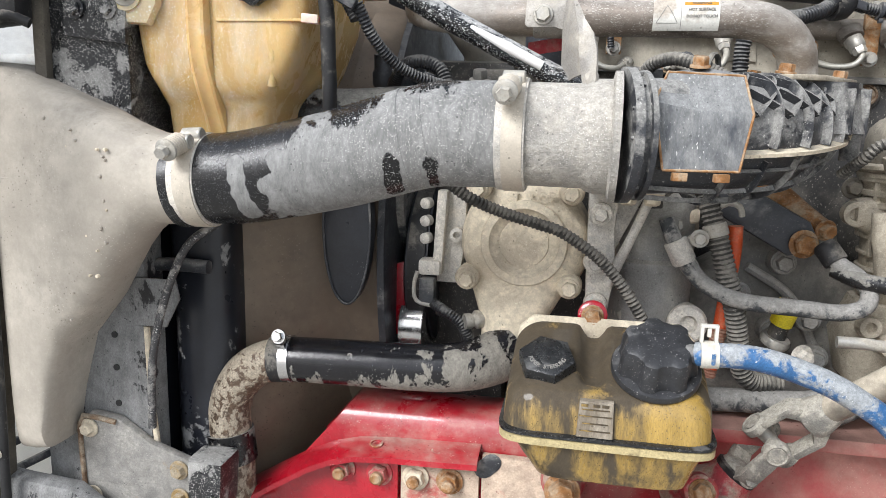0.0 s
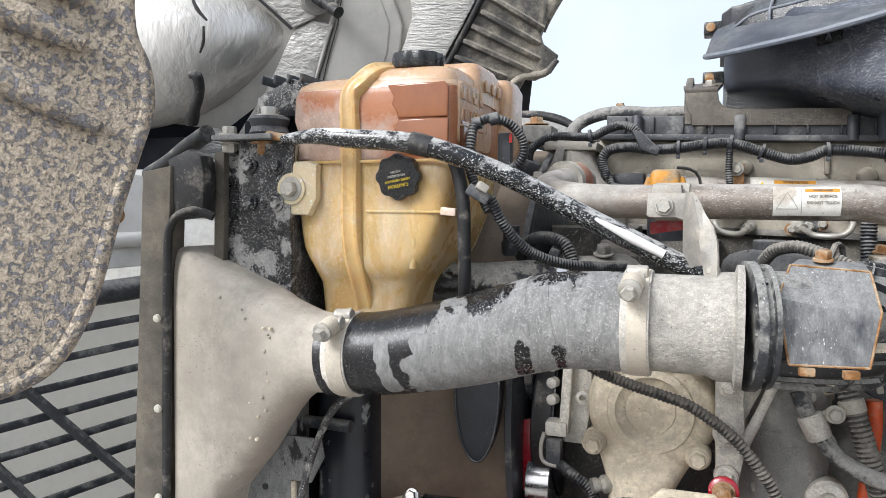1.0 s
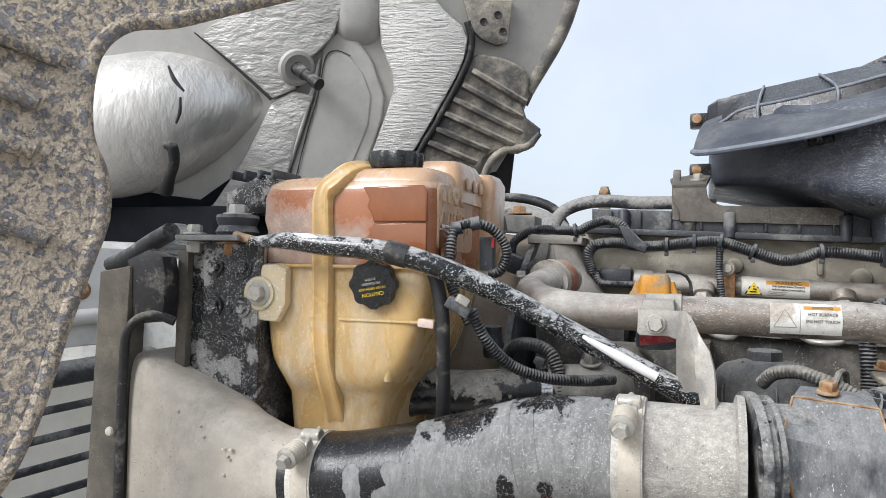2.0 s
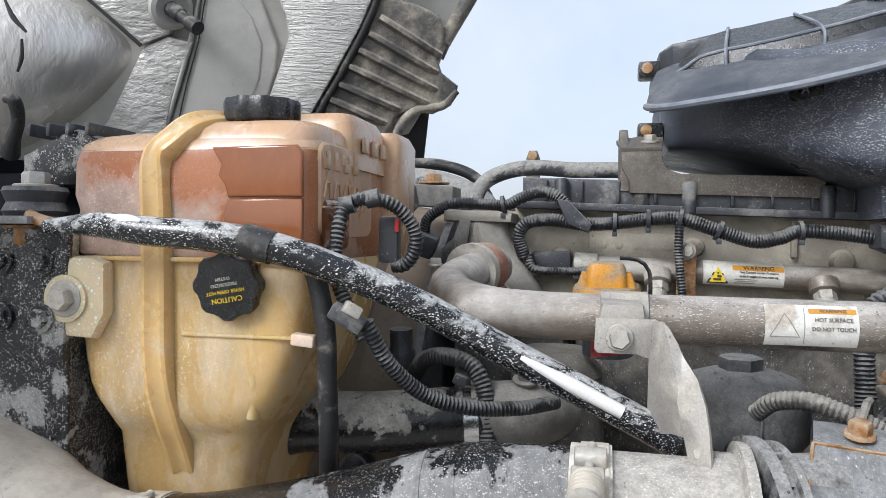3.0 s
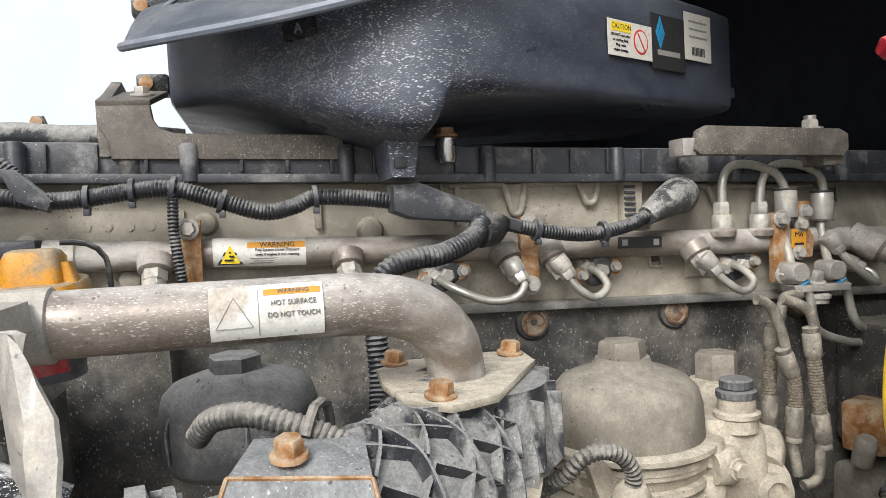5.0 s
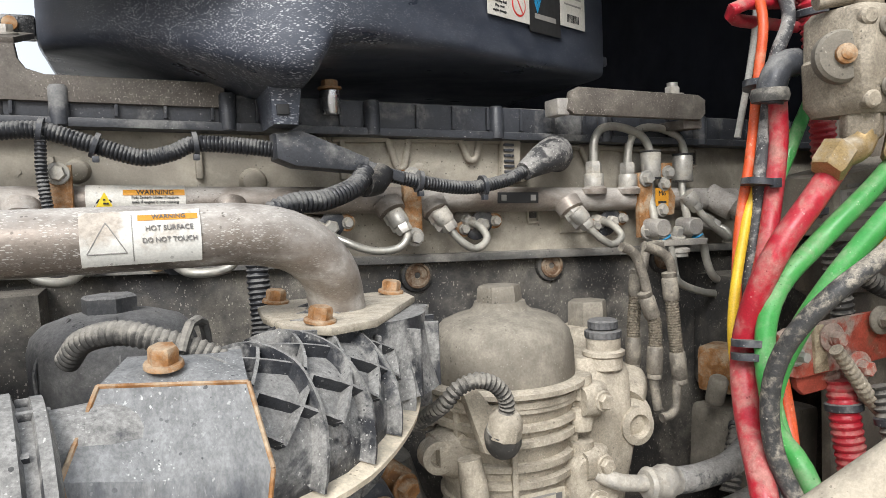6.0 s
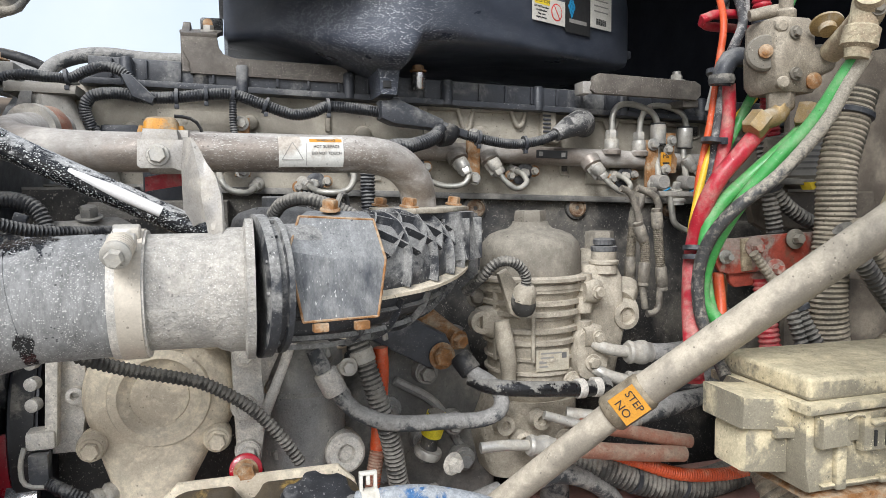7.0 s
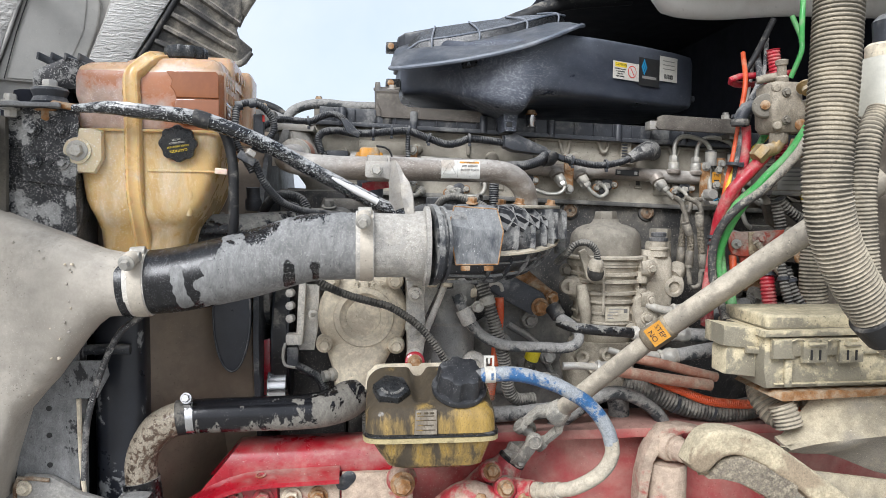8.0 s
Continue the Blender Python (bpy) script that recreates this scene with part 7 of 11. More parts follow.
sh = thing("heat_shield", (0.25, 0.69, 1.48), "small grey folded sheet heat shield with rusty edges", "heat shield")
SHC = {"TL": (0.215, 0.716, 1.586), "TR": (0.285, 0.701, 1.582), "RM": (0.291, 0.674, 1.545), "BR": (0.282, 0.670, 1.492), "BL": (0.211, 0.660, 1.492), "LM": (0.2005, 0.672, 1.556)}
SHK = ("TL", "TR", "RM", "BR", "BL", "LM")


def sheet(pts, thick):
    """A bent sheet through a fan of corners."""
    bm = bmesh.new()
    vs = [bm.verts.new(p) for p in pts]
    c = bm.verts.new(sum((Vector(p) for p in pts), Vector()) / len(pts) + Vector((0.002, -0.007, 0.004)))
    for a, b in zip(vs, vs[1:] + vs[:1]):
        bm.faces.new((a, b, c))
    bmesh.ops.subdivide_edges(bm, edges=bm.edges[:], cuts=3, use_grid_fill=True, smooth=0.5)
    bmesh.ops.recalc_face_normals(bm, faces=bm.faces[:])
    bmesh.ops.solidify(bm, geom=bm.faces[:], thickness=thick)
    return bm


part("front_sheet", sheet([SHC[k] for k in SHK], 0.0016), M_SHIELD, sh)
part("top_sheet", sheet([SHC["TL"], SHC["TR"], (0.289, 0.76, 1.588), (0.228, 0.765, 1.590)], 0.0016), M_SHIELD, sh)
for a, b in zip(SHK, SHK[1:] + SHK[:1]):
    part("rusty_edge", tube([SHC[a], SHC[b]], 0.0013, 6), M_RUST, sh)
part("bolt", hexbolt((0.246, 0.722, 1.591), (0, -0.2, 1), 0.0078, 0.009, 1.3), M_RUST, sh)
for x in (-0.022, 0.016):
    part("tab", box((0.249 + x, 0.662, 1.486), (0.014, 0.008, 0.008), (0, 0, 10), 0.001), M_RUST, sh)
mc = thing("manifold_lead", (0.25, 0.76, 1.58), "dusty grey corrugated lead looping over the manifold", "cable")
part("conduit", tube([(0.195, 0.80, 1.585), (0.205, 0.785, 1.598), (0.225, 0.77, 1.603), (0.245, 0.763, 1.598), (0.265, 0.76, 1.590), (0.285, 0.755, 1.578), (0.295, 0.752, 1.570)], 0.0075, 14, corr=(0.0040, 0.0010)), M_CONDUIT_D, mc)
part("tie", tube([(0.256, 0.752, 1.592), (0.262, 0.758, 1.606), (0.270, 0.772, 1.604), (0.272, 0.775, 1.588)], 0.003, 8), M_CONDUIT_D, mc)

# ---- EGR pipe ----
hp = thing("egr_pipe", (0.15, 0.84, 1.58), "dust streaked steel exhaust gas pipe with warning label", "pipe")
part("pipe", tube([(-0.050, 1.02, 1.690), (-0.066, 0.975, 1.686), (-0.078, 0.935, 1.680), (-0.080, 0.898, 1.672), (-0.062, 0.866, 1.664), (-0.025, 0.847, 1.657), (0.035, 0.842, 1.654), (0.13, 0.841, 1.654), (0.24, 0.841, 1.653), (0.305, 0.842, 1.652), (0.342, 0.846, 1.643), (0.365, 0.855, 1.622), (0.373, 0.865, 1.600), (0.375, 0.868, 1.580)], 0.0215, 28, 0.01), M_PIPE, hp)
part("sleeve", lathe([(0.026, -0.03), (0.030, -0.02), (0.030, 0.012), (0.027, 0.016)], (-0.066, 0.985, 1.687), (-0.3, -1, -0.1), 28), M_TERRA, hp, "reddish brown silicone sleeve")
part("sleeve_band", lathe([(0.031, -0.006), (0.0318, -0.006), (0.0318, 0.006), (0.031, 0.006)], (-0.070, 0.973, 1.686), (-0.3, -1, -0.1), 28), M_STEEL, hp)
part("sleeve_screw", tube([(-0.108, 0.955, 1.662), (-0.108, 0.955, 1.694)], 0.004, 8), M_STEEL, hp)
part("sleeve_nut", hexbolt((-0.108, 0.955, 1.692), (0, 0, 1), 0.007, 0.007, 1.3), M_STEEL, hp)
hl = wrapped(hp, "label", (0.2045, 0.841, 1.653), (0.2755, 0.841, 1.653), 0.0215, 5, 98, M_LAB_FADED)
hm = facing((0.240, 0.841 - 0.0215, 1.6545), (0, -1, 0))
HY, HZ, HR = 0.841, 1.653, 0.0215
part("label_band", bent(strip(hm, 0.016, 0.0125, 0.036, 0.004), HY, HZ, HR), M_LAB_ORANGE, hl)
for txt, sz, y in (("WARNING", 0.0042, 0.0125), ("HOT SURFACE", 0.0044, 0.005), ("DO NOT TOUCH", 0.0042, -0.002)):
    part("label_text", bent(lettering(txt, sz, on(hm, 0.0165, y, 0.0016)), HY, HZ, HR), M_LAB_INK, hl)
part("label_line", bent(strip(hm, -0.0055, 0, 0.0006, 0.030), HY, HZ, HR), M_LAB_GREY, hl)
for a, b in (((-0.032, -0.009), (-0.009, -0.009)), ((-0.032, -0.009), (-0.0205, 0.010)), ((-0.009, -0.009), (-0.0205, 0.010))):
    part("label_triangle", bent(tube([on(hm, *a, 0.0010) @ Vector((0, 0, 0)), on(hm, *b, 0.0010) @ Vector((0, 0, 0))], 0.0004, 5), HY, HZ, HR), M_LAB_GREY, hl)
part("saddle", lathe([(0.0222, -0.017), (0.0238, -0.016), (0.0238, 0.016), (0.0222, 0.017)], (0.095, 0.841, 1.654), (1, 0, 0), 28), M_BRACKET, hp)
hb = thing("pipe_bracket", (0.14, 0.74, 1.56), "pale galvanised folded bracket holding the exhaust gas pipe", "bracket")
part("plate", prism([(0.067, 1.662), (0.113, 1.662), (0.118, 1.659), (0.113, 1.637), (0.109, 1.631), (0.104, 1.632), (0.099, 1.634), (0.069, 1.634), (0.066, 1.637)], 0.763, 0.7665, "y", 0.0012), M_BRACKET, hb)
part("saddle", lathe([(0.0216, -0.019), (0.0236, -0.018), (0.0236, 0.016), (0.0216, 0.017)], (0.089, 0.8415, 1.654), (1, 0, 0), 36), M_BRACKET, hb)
part("saddle_tongue", prism([(0.068, 1.655), (0.106, 1.655), (0.104, 1.672), (0.072, 1.673)], 0.766, 0.822, "y", 0.003), M_BRACKET, hb)
part("arm", sheet([(0.110, 0.752, 1.635), (0.113, 0.748, 1.663), (0.118, 0.742, 1.662), (0.129, 0.735, 1.642), (0.141, 0.722, 1.623), (0.145, 0.709, 1.607), (0.146, 0.697, 1.592), (0.146, 0.683, 1.572), (0.142, 0.687, 1.570), (0.136, 0.696, 1.571), (0.137, 0.705, 1.581), (0.133, 0.722, 1.583), (0.125, 0.738, 1.581), (0.116, 0.754, 1.576), (0.112, 0.766, 1.565), (0.110, 0.760, 1.596)], 0.0032), M_BRACKET, hb)
part("bolt", hexbolt((0.0855, 0.7625, 1.647), (0, -1, 0), 0.0086, 0.009, 1.28), M_STEEL, hb)
part("foot_bolt", hexbolt((0.141, 0.699, 1.578), (-0.35, -0.85, 0.2), 0.0056, 0.006, 1.3), M_BRACKET, hb)
part("red_tag", prism([(0.062, 1.612), (0.112, 1.620), (0.110, 1.636), (0.062, 1.628)], 0.868, 0.871, "y", 0.001), M_CAB_RED, hb, "red plastic tag")

# ---- pipes at the front of the head ----
bp = thing("coolant_elbow", (-0.06, 1.09, 1.63), "grey cast coolant elbow with flange", "pipe elbow")
part("elbow", tube([(-0.084, 1.115, 1.748), (-0.080, 1.11, 1.728), (-0.070, 1.105, 1.702), (-0.050, 1.10, 1.672), (-0.030, 1.11, 1.640), (-0.02, 1.12, 1.60)], [0.033, 0.034, 0.034, 0.032, 0.031, 0.030], 32), M_KHAKI_D, bp)
part("flange", prism([(-0.126, 1.744), (-0.040, 1.742), (-0.038, 1.754), (-0.060, 1.758), (-0.126, 1.758)], 1.075, 1.15, "y", 0.005), M_KHAKI_D, bp)
part("seam", tube([(-0.085, 1.0805, 1.745), (-0.079, 1.0745, 1.72), (-0.066, 1.0715, 1.695), (-0.045, 1.0690, 1.664), (-0.027, 1.080, 1.636)], 0.0022, 8), M_KHAKI_D, bp)
for px_ in (-0.118, -0.046):
    part("flange_bolt", hexbolt((px_, 1.088, 1.757), (0, 0, 1), 0.007, 0.007), M_STEEL, bp)
part("bracket_tab", prism([(-0.118, 1.700), (-0.094, 1.716), (-0.090, 1.745), (-0.104, 1.745), (-0.112, 1.722), (-0.128, 1.708)], 1.07, 1.074, "y", 0.001), M_FILTER_D, bp)
fc = thing("oil_filler_cap", (0.078, 0.94, 1.66), "worn orange plastic oil filler cap", "filler cap")
part("skirt", lathe([(0.030, 0), (0.0345, 0.002), (0.0345, 0.010), (0.032, 0.014), (0.020, 0.0155)], (0.078, 0.945, 1.662), (0, -0.12, 1), 48, wob=star(3, 0.05)), M_ORANGE, fc)
part("grip", loft([(1.674, 0.076, 0.942, 0.021, 0.020, 5), (1.694, 0.076, 0.941, 0.0195, 0.018, 5), (1.6985, 0.076, 0.94, 0.017, 0.0155, 5), (1.7005, 0.076, 0.94, 0.013, 0.012, 4)], "z", 32), M_ORANGE, fc)
for sx_ in (-1, 1):
    part("grip_web", loft([(1.672, 0.076 + 0.025 * sx_, 0.938, 0.006, 0.008, 4), (1.690, 0.076 + 0.021 * sx_, 0.938, 0.004, 0.007, 4)], "z", 16), M_ORANGE, fc)
part("neck", lathe([(0.026, 0), (0.026, 0.06)], (0.078, 0.95, 1.604), (0, -0.1, 1), 28), M_PLASTIC, fc)
part("tether", tube([(0.09, 0.955, 1.704), (0.108, 0.96, 1.702), (0.12, 0.965, 1.69), (0.122, 0.97, 1.66)], 0.0022, 8), M_RUBBER, fc)
uh = thing("upper_coolant_hose", (-0.13, 0.86, 1.5), "black upper coolant hose with scraped dust", "hose")
part("hose", tube([(-0.29, 0.86, 1.46), (-0.262, 0.86, 1.515), (-0.225, 0.86, 1.535), (-0.152, 0.865, 1.539), (-0.10, 0.875, 1.543), (-0.035, 0.89, 1.546)], 0.030, 24), M_HOSE, uh)
part("end_band", lathe([(0.0305, -0.008), (0.0318, -0.007), (0.0318, 0.007), (0.0305, 0.008)], (-0.055, 0.886, 1.545), (1, 0.2, 0.05), 32), M_CHROME, uh)
for x in (-0.19, -0.125):
    part("hose_scar", lathe([(0.0045, 0), (0.004, 0.001), (0.002, 0.0005)], (x, 0.863 + 0.0 * x, 1.5695), (0, -0.2, 1), 10), M_LAB_GREY, uh)
oh = thing("thermostat_outlet", (0.0, 0.94, 1.5), "grey cast coolant outlet behind the hose", "coolant outlet")
part("neck", tube([(-0.055, 0.89, 1.546), (-0.01, 0.90, 1.547), (0.02, 0.93, 1.55), (0.03, 0.98, 1.56)], 0.034, 24), M_FILTER_D, oh)
part("body", loft([(1.42, 0.03, 0.98, 0.05, 0.06, 4), (1.58, 0.025, 0.98, 0.048, 0.06, 4), (1.60, 0.02, 0.99, 0.035, 0.045, 3)], "z", 36), M_BLOCK, oh)
part("bolt", hexbolt((0.0, 0.895, 1.583), (0, -0.3, 1), 0.010, 0.012), M_FILTER_D, oh)
fl = thing("front_loom", (-0.08, 0.88, 1.5), "black corrugated loom bending down at the engine front", "wiring loom")
part("conduit", tube([(-0.125, 0.93, 1.575), (-0.105, 0.90, 1.598), (-0.078, 0.882, 1.605), (-0.052, 0.876, 1.597), (-0.040, 0.872, 1.578), (-0.036, 0.868, 1.55), (-0.033, 0.865, 1.51)], 0.0092, 16, corr=(0.0042, 0.0011)), M_CONDUIT, fl)
part("tie", box((-0.062, 0.868, 1.585), (0.014, 0.01, 0.010), (0, 20, 0), 0.002), M_PLASTIC, fl)
solo("quick_coupling", lathe([(0.014, 0), (0.016, 0.004), (0.016, 0.02), (0.013, 0.024), (0.013, 0.045)], (-0.15, 0.97, 1.575), (0, -0.1, 1), 20), M_PLASTIC, "small black plastic hose coupling behind the tank", "coupling")
# hoses over the far side of the engine
HT = "black rubber hose crossing over the engine front"
solo("vent_hose", tube([(-0.42, 1.38, 1.84), (-0.30, 1.40, 1.850), (-0.255, 1.40, 1.849), (-0.20, 1.40, 1.846), (-0.145, 1.40, 1.826), (-0.12, 1.40, 1.79)], 0.010, 12), M_RUBBER, HT, "hose")
solo("radiator_top_hose", tube([(-0.42, 1.35, 1.80), (-0.31, 1.35, 1.803), (-0.25, 1.35, 1.808), (-0.19, 1.345, 1.80), (-0.13, 1.33, 1.775), (-0.1, 1.30, 1.74)], 0.030, 22), M_HOSE_GREY, "thick grey black radiator top hose", "hose")
solo("breather_tube", tube([(-0.115, 1.23, 1.76), (-0.11, 1.24, 1.79), (-0.095, 1.25, 1.810), (-0.06, 1.25, 1.823), (-0.02, 1.25, 1.826), (0.03, 1.25, 1.822), (0.10, 1.25, 1.821), (0.16, 1.25, 1.815)], 0.0115, 14), M_HOSE_GREY, "grey breather tube along the valve cover", "hose")
ln = thing("lifting_eye", (-0.05, 1.46, 1.80), "rusty steel lifting eye on the engine", "lifting eye")
part("post", prism([(-0.062, 1.80), (-0.038, 1.80), (-0.038, 1.862), (-0.043, 1.876), (-0.057, 1.876), (-0.062, 1.862)], 1.46, 1.475, "y", 0.004), M_FILTER, ln)
part("screw", lathe([(0.008, 0), (0.008, 0.005), (0.004, 0.006)], (-0.05, 1.459, 1.866), (0, -1, 0), 14), M_RUST, ln)
bkt = thing("sensor_block", (-0.13, 1.2, 1.74), "dirty sensor block with rusty bolt", "sensor")
part("body", box((-0.165, 1.17, 1.780), (0.075, 0.06, 0.03), (0, 3, 0), 0.004), M_FILTER_D, bkt)
part("bolt", hexbolt((-0.16, 1.165, 1.797), (0, 0, 1), 0.013, 0.012, 1.7), M_RUST, bkt)
part("plug", box((-0.155, 1.09, 1.715), (0.035, 0.04, 0.03), (10, 20, 10), 0.006), M_PLASTIC, bkt)
part("fin", prism([(-0.205, 1.745), (-0.17, 1.79), (-0.165, 1.765), (-0.19, 1.735)], 1.10, 1.105, "y", 0.001), M_PLASTIC, bkt)

# ---- filters ----
bf = thing("oil_filter_housing", (0.212, 0.965, 1.44), "round black plastic oil filter cap with hexagon", "oil filter")
part("cap", lathe([(0.060, 0), (0.063, 0.004), (0.0635, 0.044), (0.060, 0.056), (0.052, 0.064), (0.034, 0.070), (0.022, 0.0715)], (0.214, 0.966, 1.520), (0, 0, 1), 44), M_FILTER_B, bf)
part("hexagon", lathe([(0.0215, 0), (0.0215, 0.012), (0.0195, 0.014)], (0.212, 0.966, 1.591), (0, 0, 1), 6), M_FILTER_B, bf)
part("body", lathe([(0.056, 0), (0.056, 0.09), (0.060, 0.095)], (0.214, 0.966, 1.425), (0, 0, 1), 40), M_BLOCK, bf)
for k in range(3):
    a = radians(215 + 60 * k)
    part("seam", tube([(0.214 + 0.0645 * math.cos(a), 0.966 + 0.0645 * math.sin(a), 1.53), (0.214 + 0.064 * math.cos(a), 0.966 + 0.064 * math.sin(a), 1.562), (0.214 + 0.036 * math.cos(a), 0.966 + 0.036 * math.sin(a), 1.591)], 0.0014, 6), M_FILTER_B, bf)

oc = thing("oil_cooler_casting", (0.256, 1.04, 1.2), "dusty cast aluminium oil cooler body behind the hoses", "oil cooler")
part("barrel", lathe([(0.040, 0), (0.046, 0.006), (0.046, 0.05), (0.049, 0.054), (0.049, 0.062), (0.0455, 0.066), (0.0465, 0.15), (0.050, 0.155), (0.050, 0.185), (0.044, 0.20)], (0.258, 1.045, 1.225), (0, 0, 1), 44), M_KHAKI, oc)
part("drain_boss", lathe([(0.022, 0), (0.021, 0.03), (0.016, 0.033), (0.012, 0.033), (0.011, 0.02)], (0.292, 0.99, 1.262), (0.1, -1, 0.1), 28), M_KHAKI, oc)
for x0, x1 in ((0.196, 0.222), (0.235, 0.246), (0.288, 0.280)):
    part("web", tube([(x0, 0.985, 1.405), ((x0 + x1) / 2, 0.98, 1.34), (x1, 0.985, 1.265)], [0.008, 0.006, 0.008], 12), M_KHAKI, oc)
part("arm", loft([(0.178, 0.962, 1.412, 0.016, 0.010, 4), (0.215, 0.958, 1.414, 0.018, 0.012, 4), (0.255, 0.955, 1.410, 0.018, 0.012, 4), (0.292, 0.955, 1.413, 0.016, 0.009, 4)], "x", 24), M_BEIGE, oc)
for p in ((0.200, 0.938, 1.362), (0.262, 0.936, 1.402), (0.203, 0.94, 1.275)):
    part("arm_lug", lathe([(0.0165, 0), (0.016, 0.02), (0.013, 0.023)], (p[0], p[1] + 0.024, p[2]), (0, -1, 0.05), 22), M_BEIGE, oc)
    part("arm_bolt", hexbolt(p, (0, -1, 0.05), 0.0095, 0.009, 1.3), M_STEEL, oc)

fm = thing("fuel_filter_module", (0.58, 0.98, 1.26), "dust coated cast aluminium fuel filter module with domed cap", "fuel filter")
FX, FY = 0.573, 0.985
part("cap_flange", lathe([(0.080, 0.0), (0.086, 0.002), (0.086, 0.0065), (0.079, 0.009), (0.074, 0.009)], (FX, FY, 1.481), (0, 0, 1), 56), M_KHAKI, fm)
part("domed_cap", lathe([(0.072, 0), (0.0745, 0.008), (0.0735, 0.038), (0.070, 0.052), (0.060, 0.063), (0.046, 0.069), (0.033, 0.072), (0.0275, 0.077), (0.026, 0.082)], (FX, FY, 1.482), (0.0, 0.0, 1), 56), M_FILTER, fm, "brown grey dusty domed filter cap")
part("cap_hexagon", lathe([(0.0245, 0), (0.0235, 0.016), (0.0225, 0.025), (0.021, 0.027)], (FX, FY, 1.553), (0, 0, 1), 6), M_FILTER, fm)
part("housing", lathe([(0.055, 0), (0.062, 0.01), (0.064, 0.06), (0.066, 0.12), (0.072, 0.155), (0.077, 0.167), (0.077, 0.176)], (FX, FY, 1.306), (0, 0, 1), 52), M_KHAKI, fm)
for z, r in ((1.470, 0.0775), (1.452, 0.0765), (1.437, 0.0755), (1.413, 0.073), (1.396, 0.072), (1.475, 0.079)):
    part("ring", lathe([(r - 0.006, -0.0042), (r, -0.003), (r, 0.003), (r - 0.006, 0.0042)], (FX, FY, z), (0, 0, 1), 52), M_KHAKI, fm)
for z in (1.465, 1.40):
    part("clamp_lug", loft([(0.628, 0.925, z, 0.012, 0.014, 3), (0.648, 0.93, z, 0.014, 0.018, 3), (0.66, 0.935, z, 0.010, 0.014, 3)], "x", 20), M_KHAKI, fm)
    part("lug_bolt", hexbolt((0.648, 0.916, z), (0.1, -1, 0), 0.008, 0.006, 1.3), M_KHAKI, fm)
for z in (1.478, 1.446, 1.410):
    part("seam_ear", lathe([(0.012, -0.012), (0.013, 0), (0.012, 0.012)], (0.634, 0.935, z), (0, 0, 1), 16), M_KHAKI, fm)
part("side_block", loft([(1.33, 0.66, 0.975, 0.035, 0.03, 5), (1.40, 0.67, 0.975, 0.04, 0.035, 5), (1.48, 0.672, 0.975, 0.035, 0.032, 5), (1.50, 0.672, 0.975, 0.028, 0.026, 4)], "z", 32), M_KHAKI, fm)
part("side_wing", loft([(0.68, 0.97, 1.425, 0.02, 0.025, 4), (0.715, 0.965, 1.425, 0.022, 0.022, 3), (0.732, 0.965, 1.425, 0.018, 0.02, 2)], "x", 24), M_KHAKI, fm)
part("wing_boss", lathe([(0.021, 0), (0.020, 0.03), (0.013, 0.032), (0.010, 0.02)], (0.707, 0.968, 1.422), (0, -1, 0.05), 24), M_KHAKI, fm)
part("elbow_boss", tube([(0.715, 0.97, 1.44), (0.735, 0.99, 1.455), (0.75, 1.02, 1.45)], 0.020, 18), M_KHAKI, fm)
part("left_boss_arm", loft([(0.486, 0.968, 1.425, 0.020, 0.018, 3), (0.52, 0.97, 1.42, 0.025, 0.03, 3)], "x", 24), M_KHAKI, fm)
part("left_boss", lathe([(0.0165, 0), (0.016, 0.022), (0.009, 0.023), (0.007, 0.012)], (0.488, 0.972, 1.424), (-0.1, -1, 0.05), 24), M_KHAKI, fm)
part("bracket_ear", prism([(0.487, 1.500), (0.500, 1.506), (0.53, 1.462), (0.538, 1.443), (0.520, 1.437), (0.505, 1.445)], 0.890, 0.904, "y", 0.004), M_KHAKI, fm)
part("plug_head", lathe([(0.011, 0.0), (0.0155, 0.004), (0.015, 0.020), (0.010, 0.026)], (0.514, 0.872, 1.462), (0.1, -0.2, 0.9), 9), M_KHAKI, fm)
part("sensor_plug", lathe([(0.014, 0), (0.016, 0.006), (0.016, 0.018), (0.013, 0.028)], (0.520, 0.882, 1.452), (-0.3, -0.5, 0.8), 20), M_CONDUIT_D, fm)
part("sensor_lead", tube([(0.445, 0.90, 1.478), (0.458, 0.87, 1.500), (0.470, 0.862, 1.515), (0.487, 0.860, 1.520), (0.504, 0.861, 1.513), (0.515, 0.864, 1.497), (0.514, 0.868, 1.478)], 0.0072, 14, corr=(0.0045, 0.0014)), M_CONDUIT_D, fm)
part("bleed_block", tube([(0.515, 0.925, 1.345), (0.512, 0.92, 1.375), (0.506, 0.918, 1.405), (0.503, 0.92, 1.432)], [0.010, 0.012, 0.013, 0.011], 16), M_KHAKI, fm)
for z in (1.352, 1.372, 1.430):
    part("housing_rib", lathe([(0.061, -0.003), (0.0685, -0.002), (0.0685, 0.002), (0.061, 0.003)], (FX, FY, z), (0, 0, 1), 48), M_KHAKI, fm)
for a_ in (205, 250, 320):
    part("housing_web", box((FX + 0.070 * math.cos(radians(a_)), FY + 0.070 * math.sin(radians(a_)), 1.42), (0.012, 0.006, 0.10), (0, 0, a_), 0.002), M_KHAKI, fm)
c4, m4 = flat_label(fm, (0.578, 0.9185, 1.372), (0.02, -1, 0), 0.050, 0.030, M_LAB_DUST)
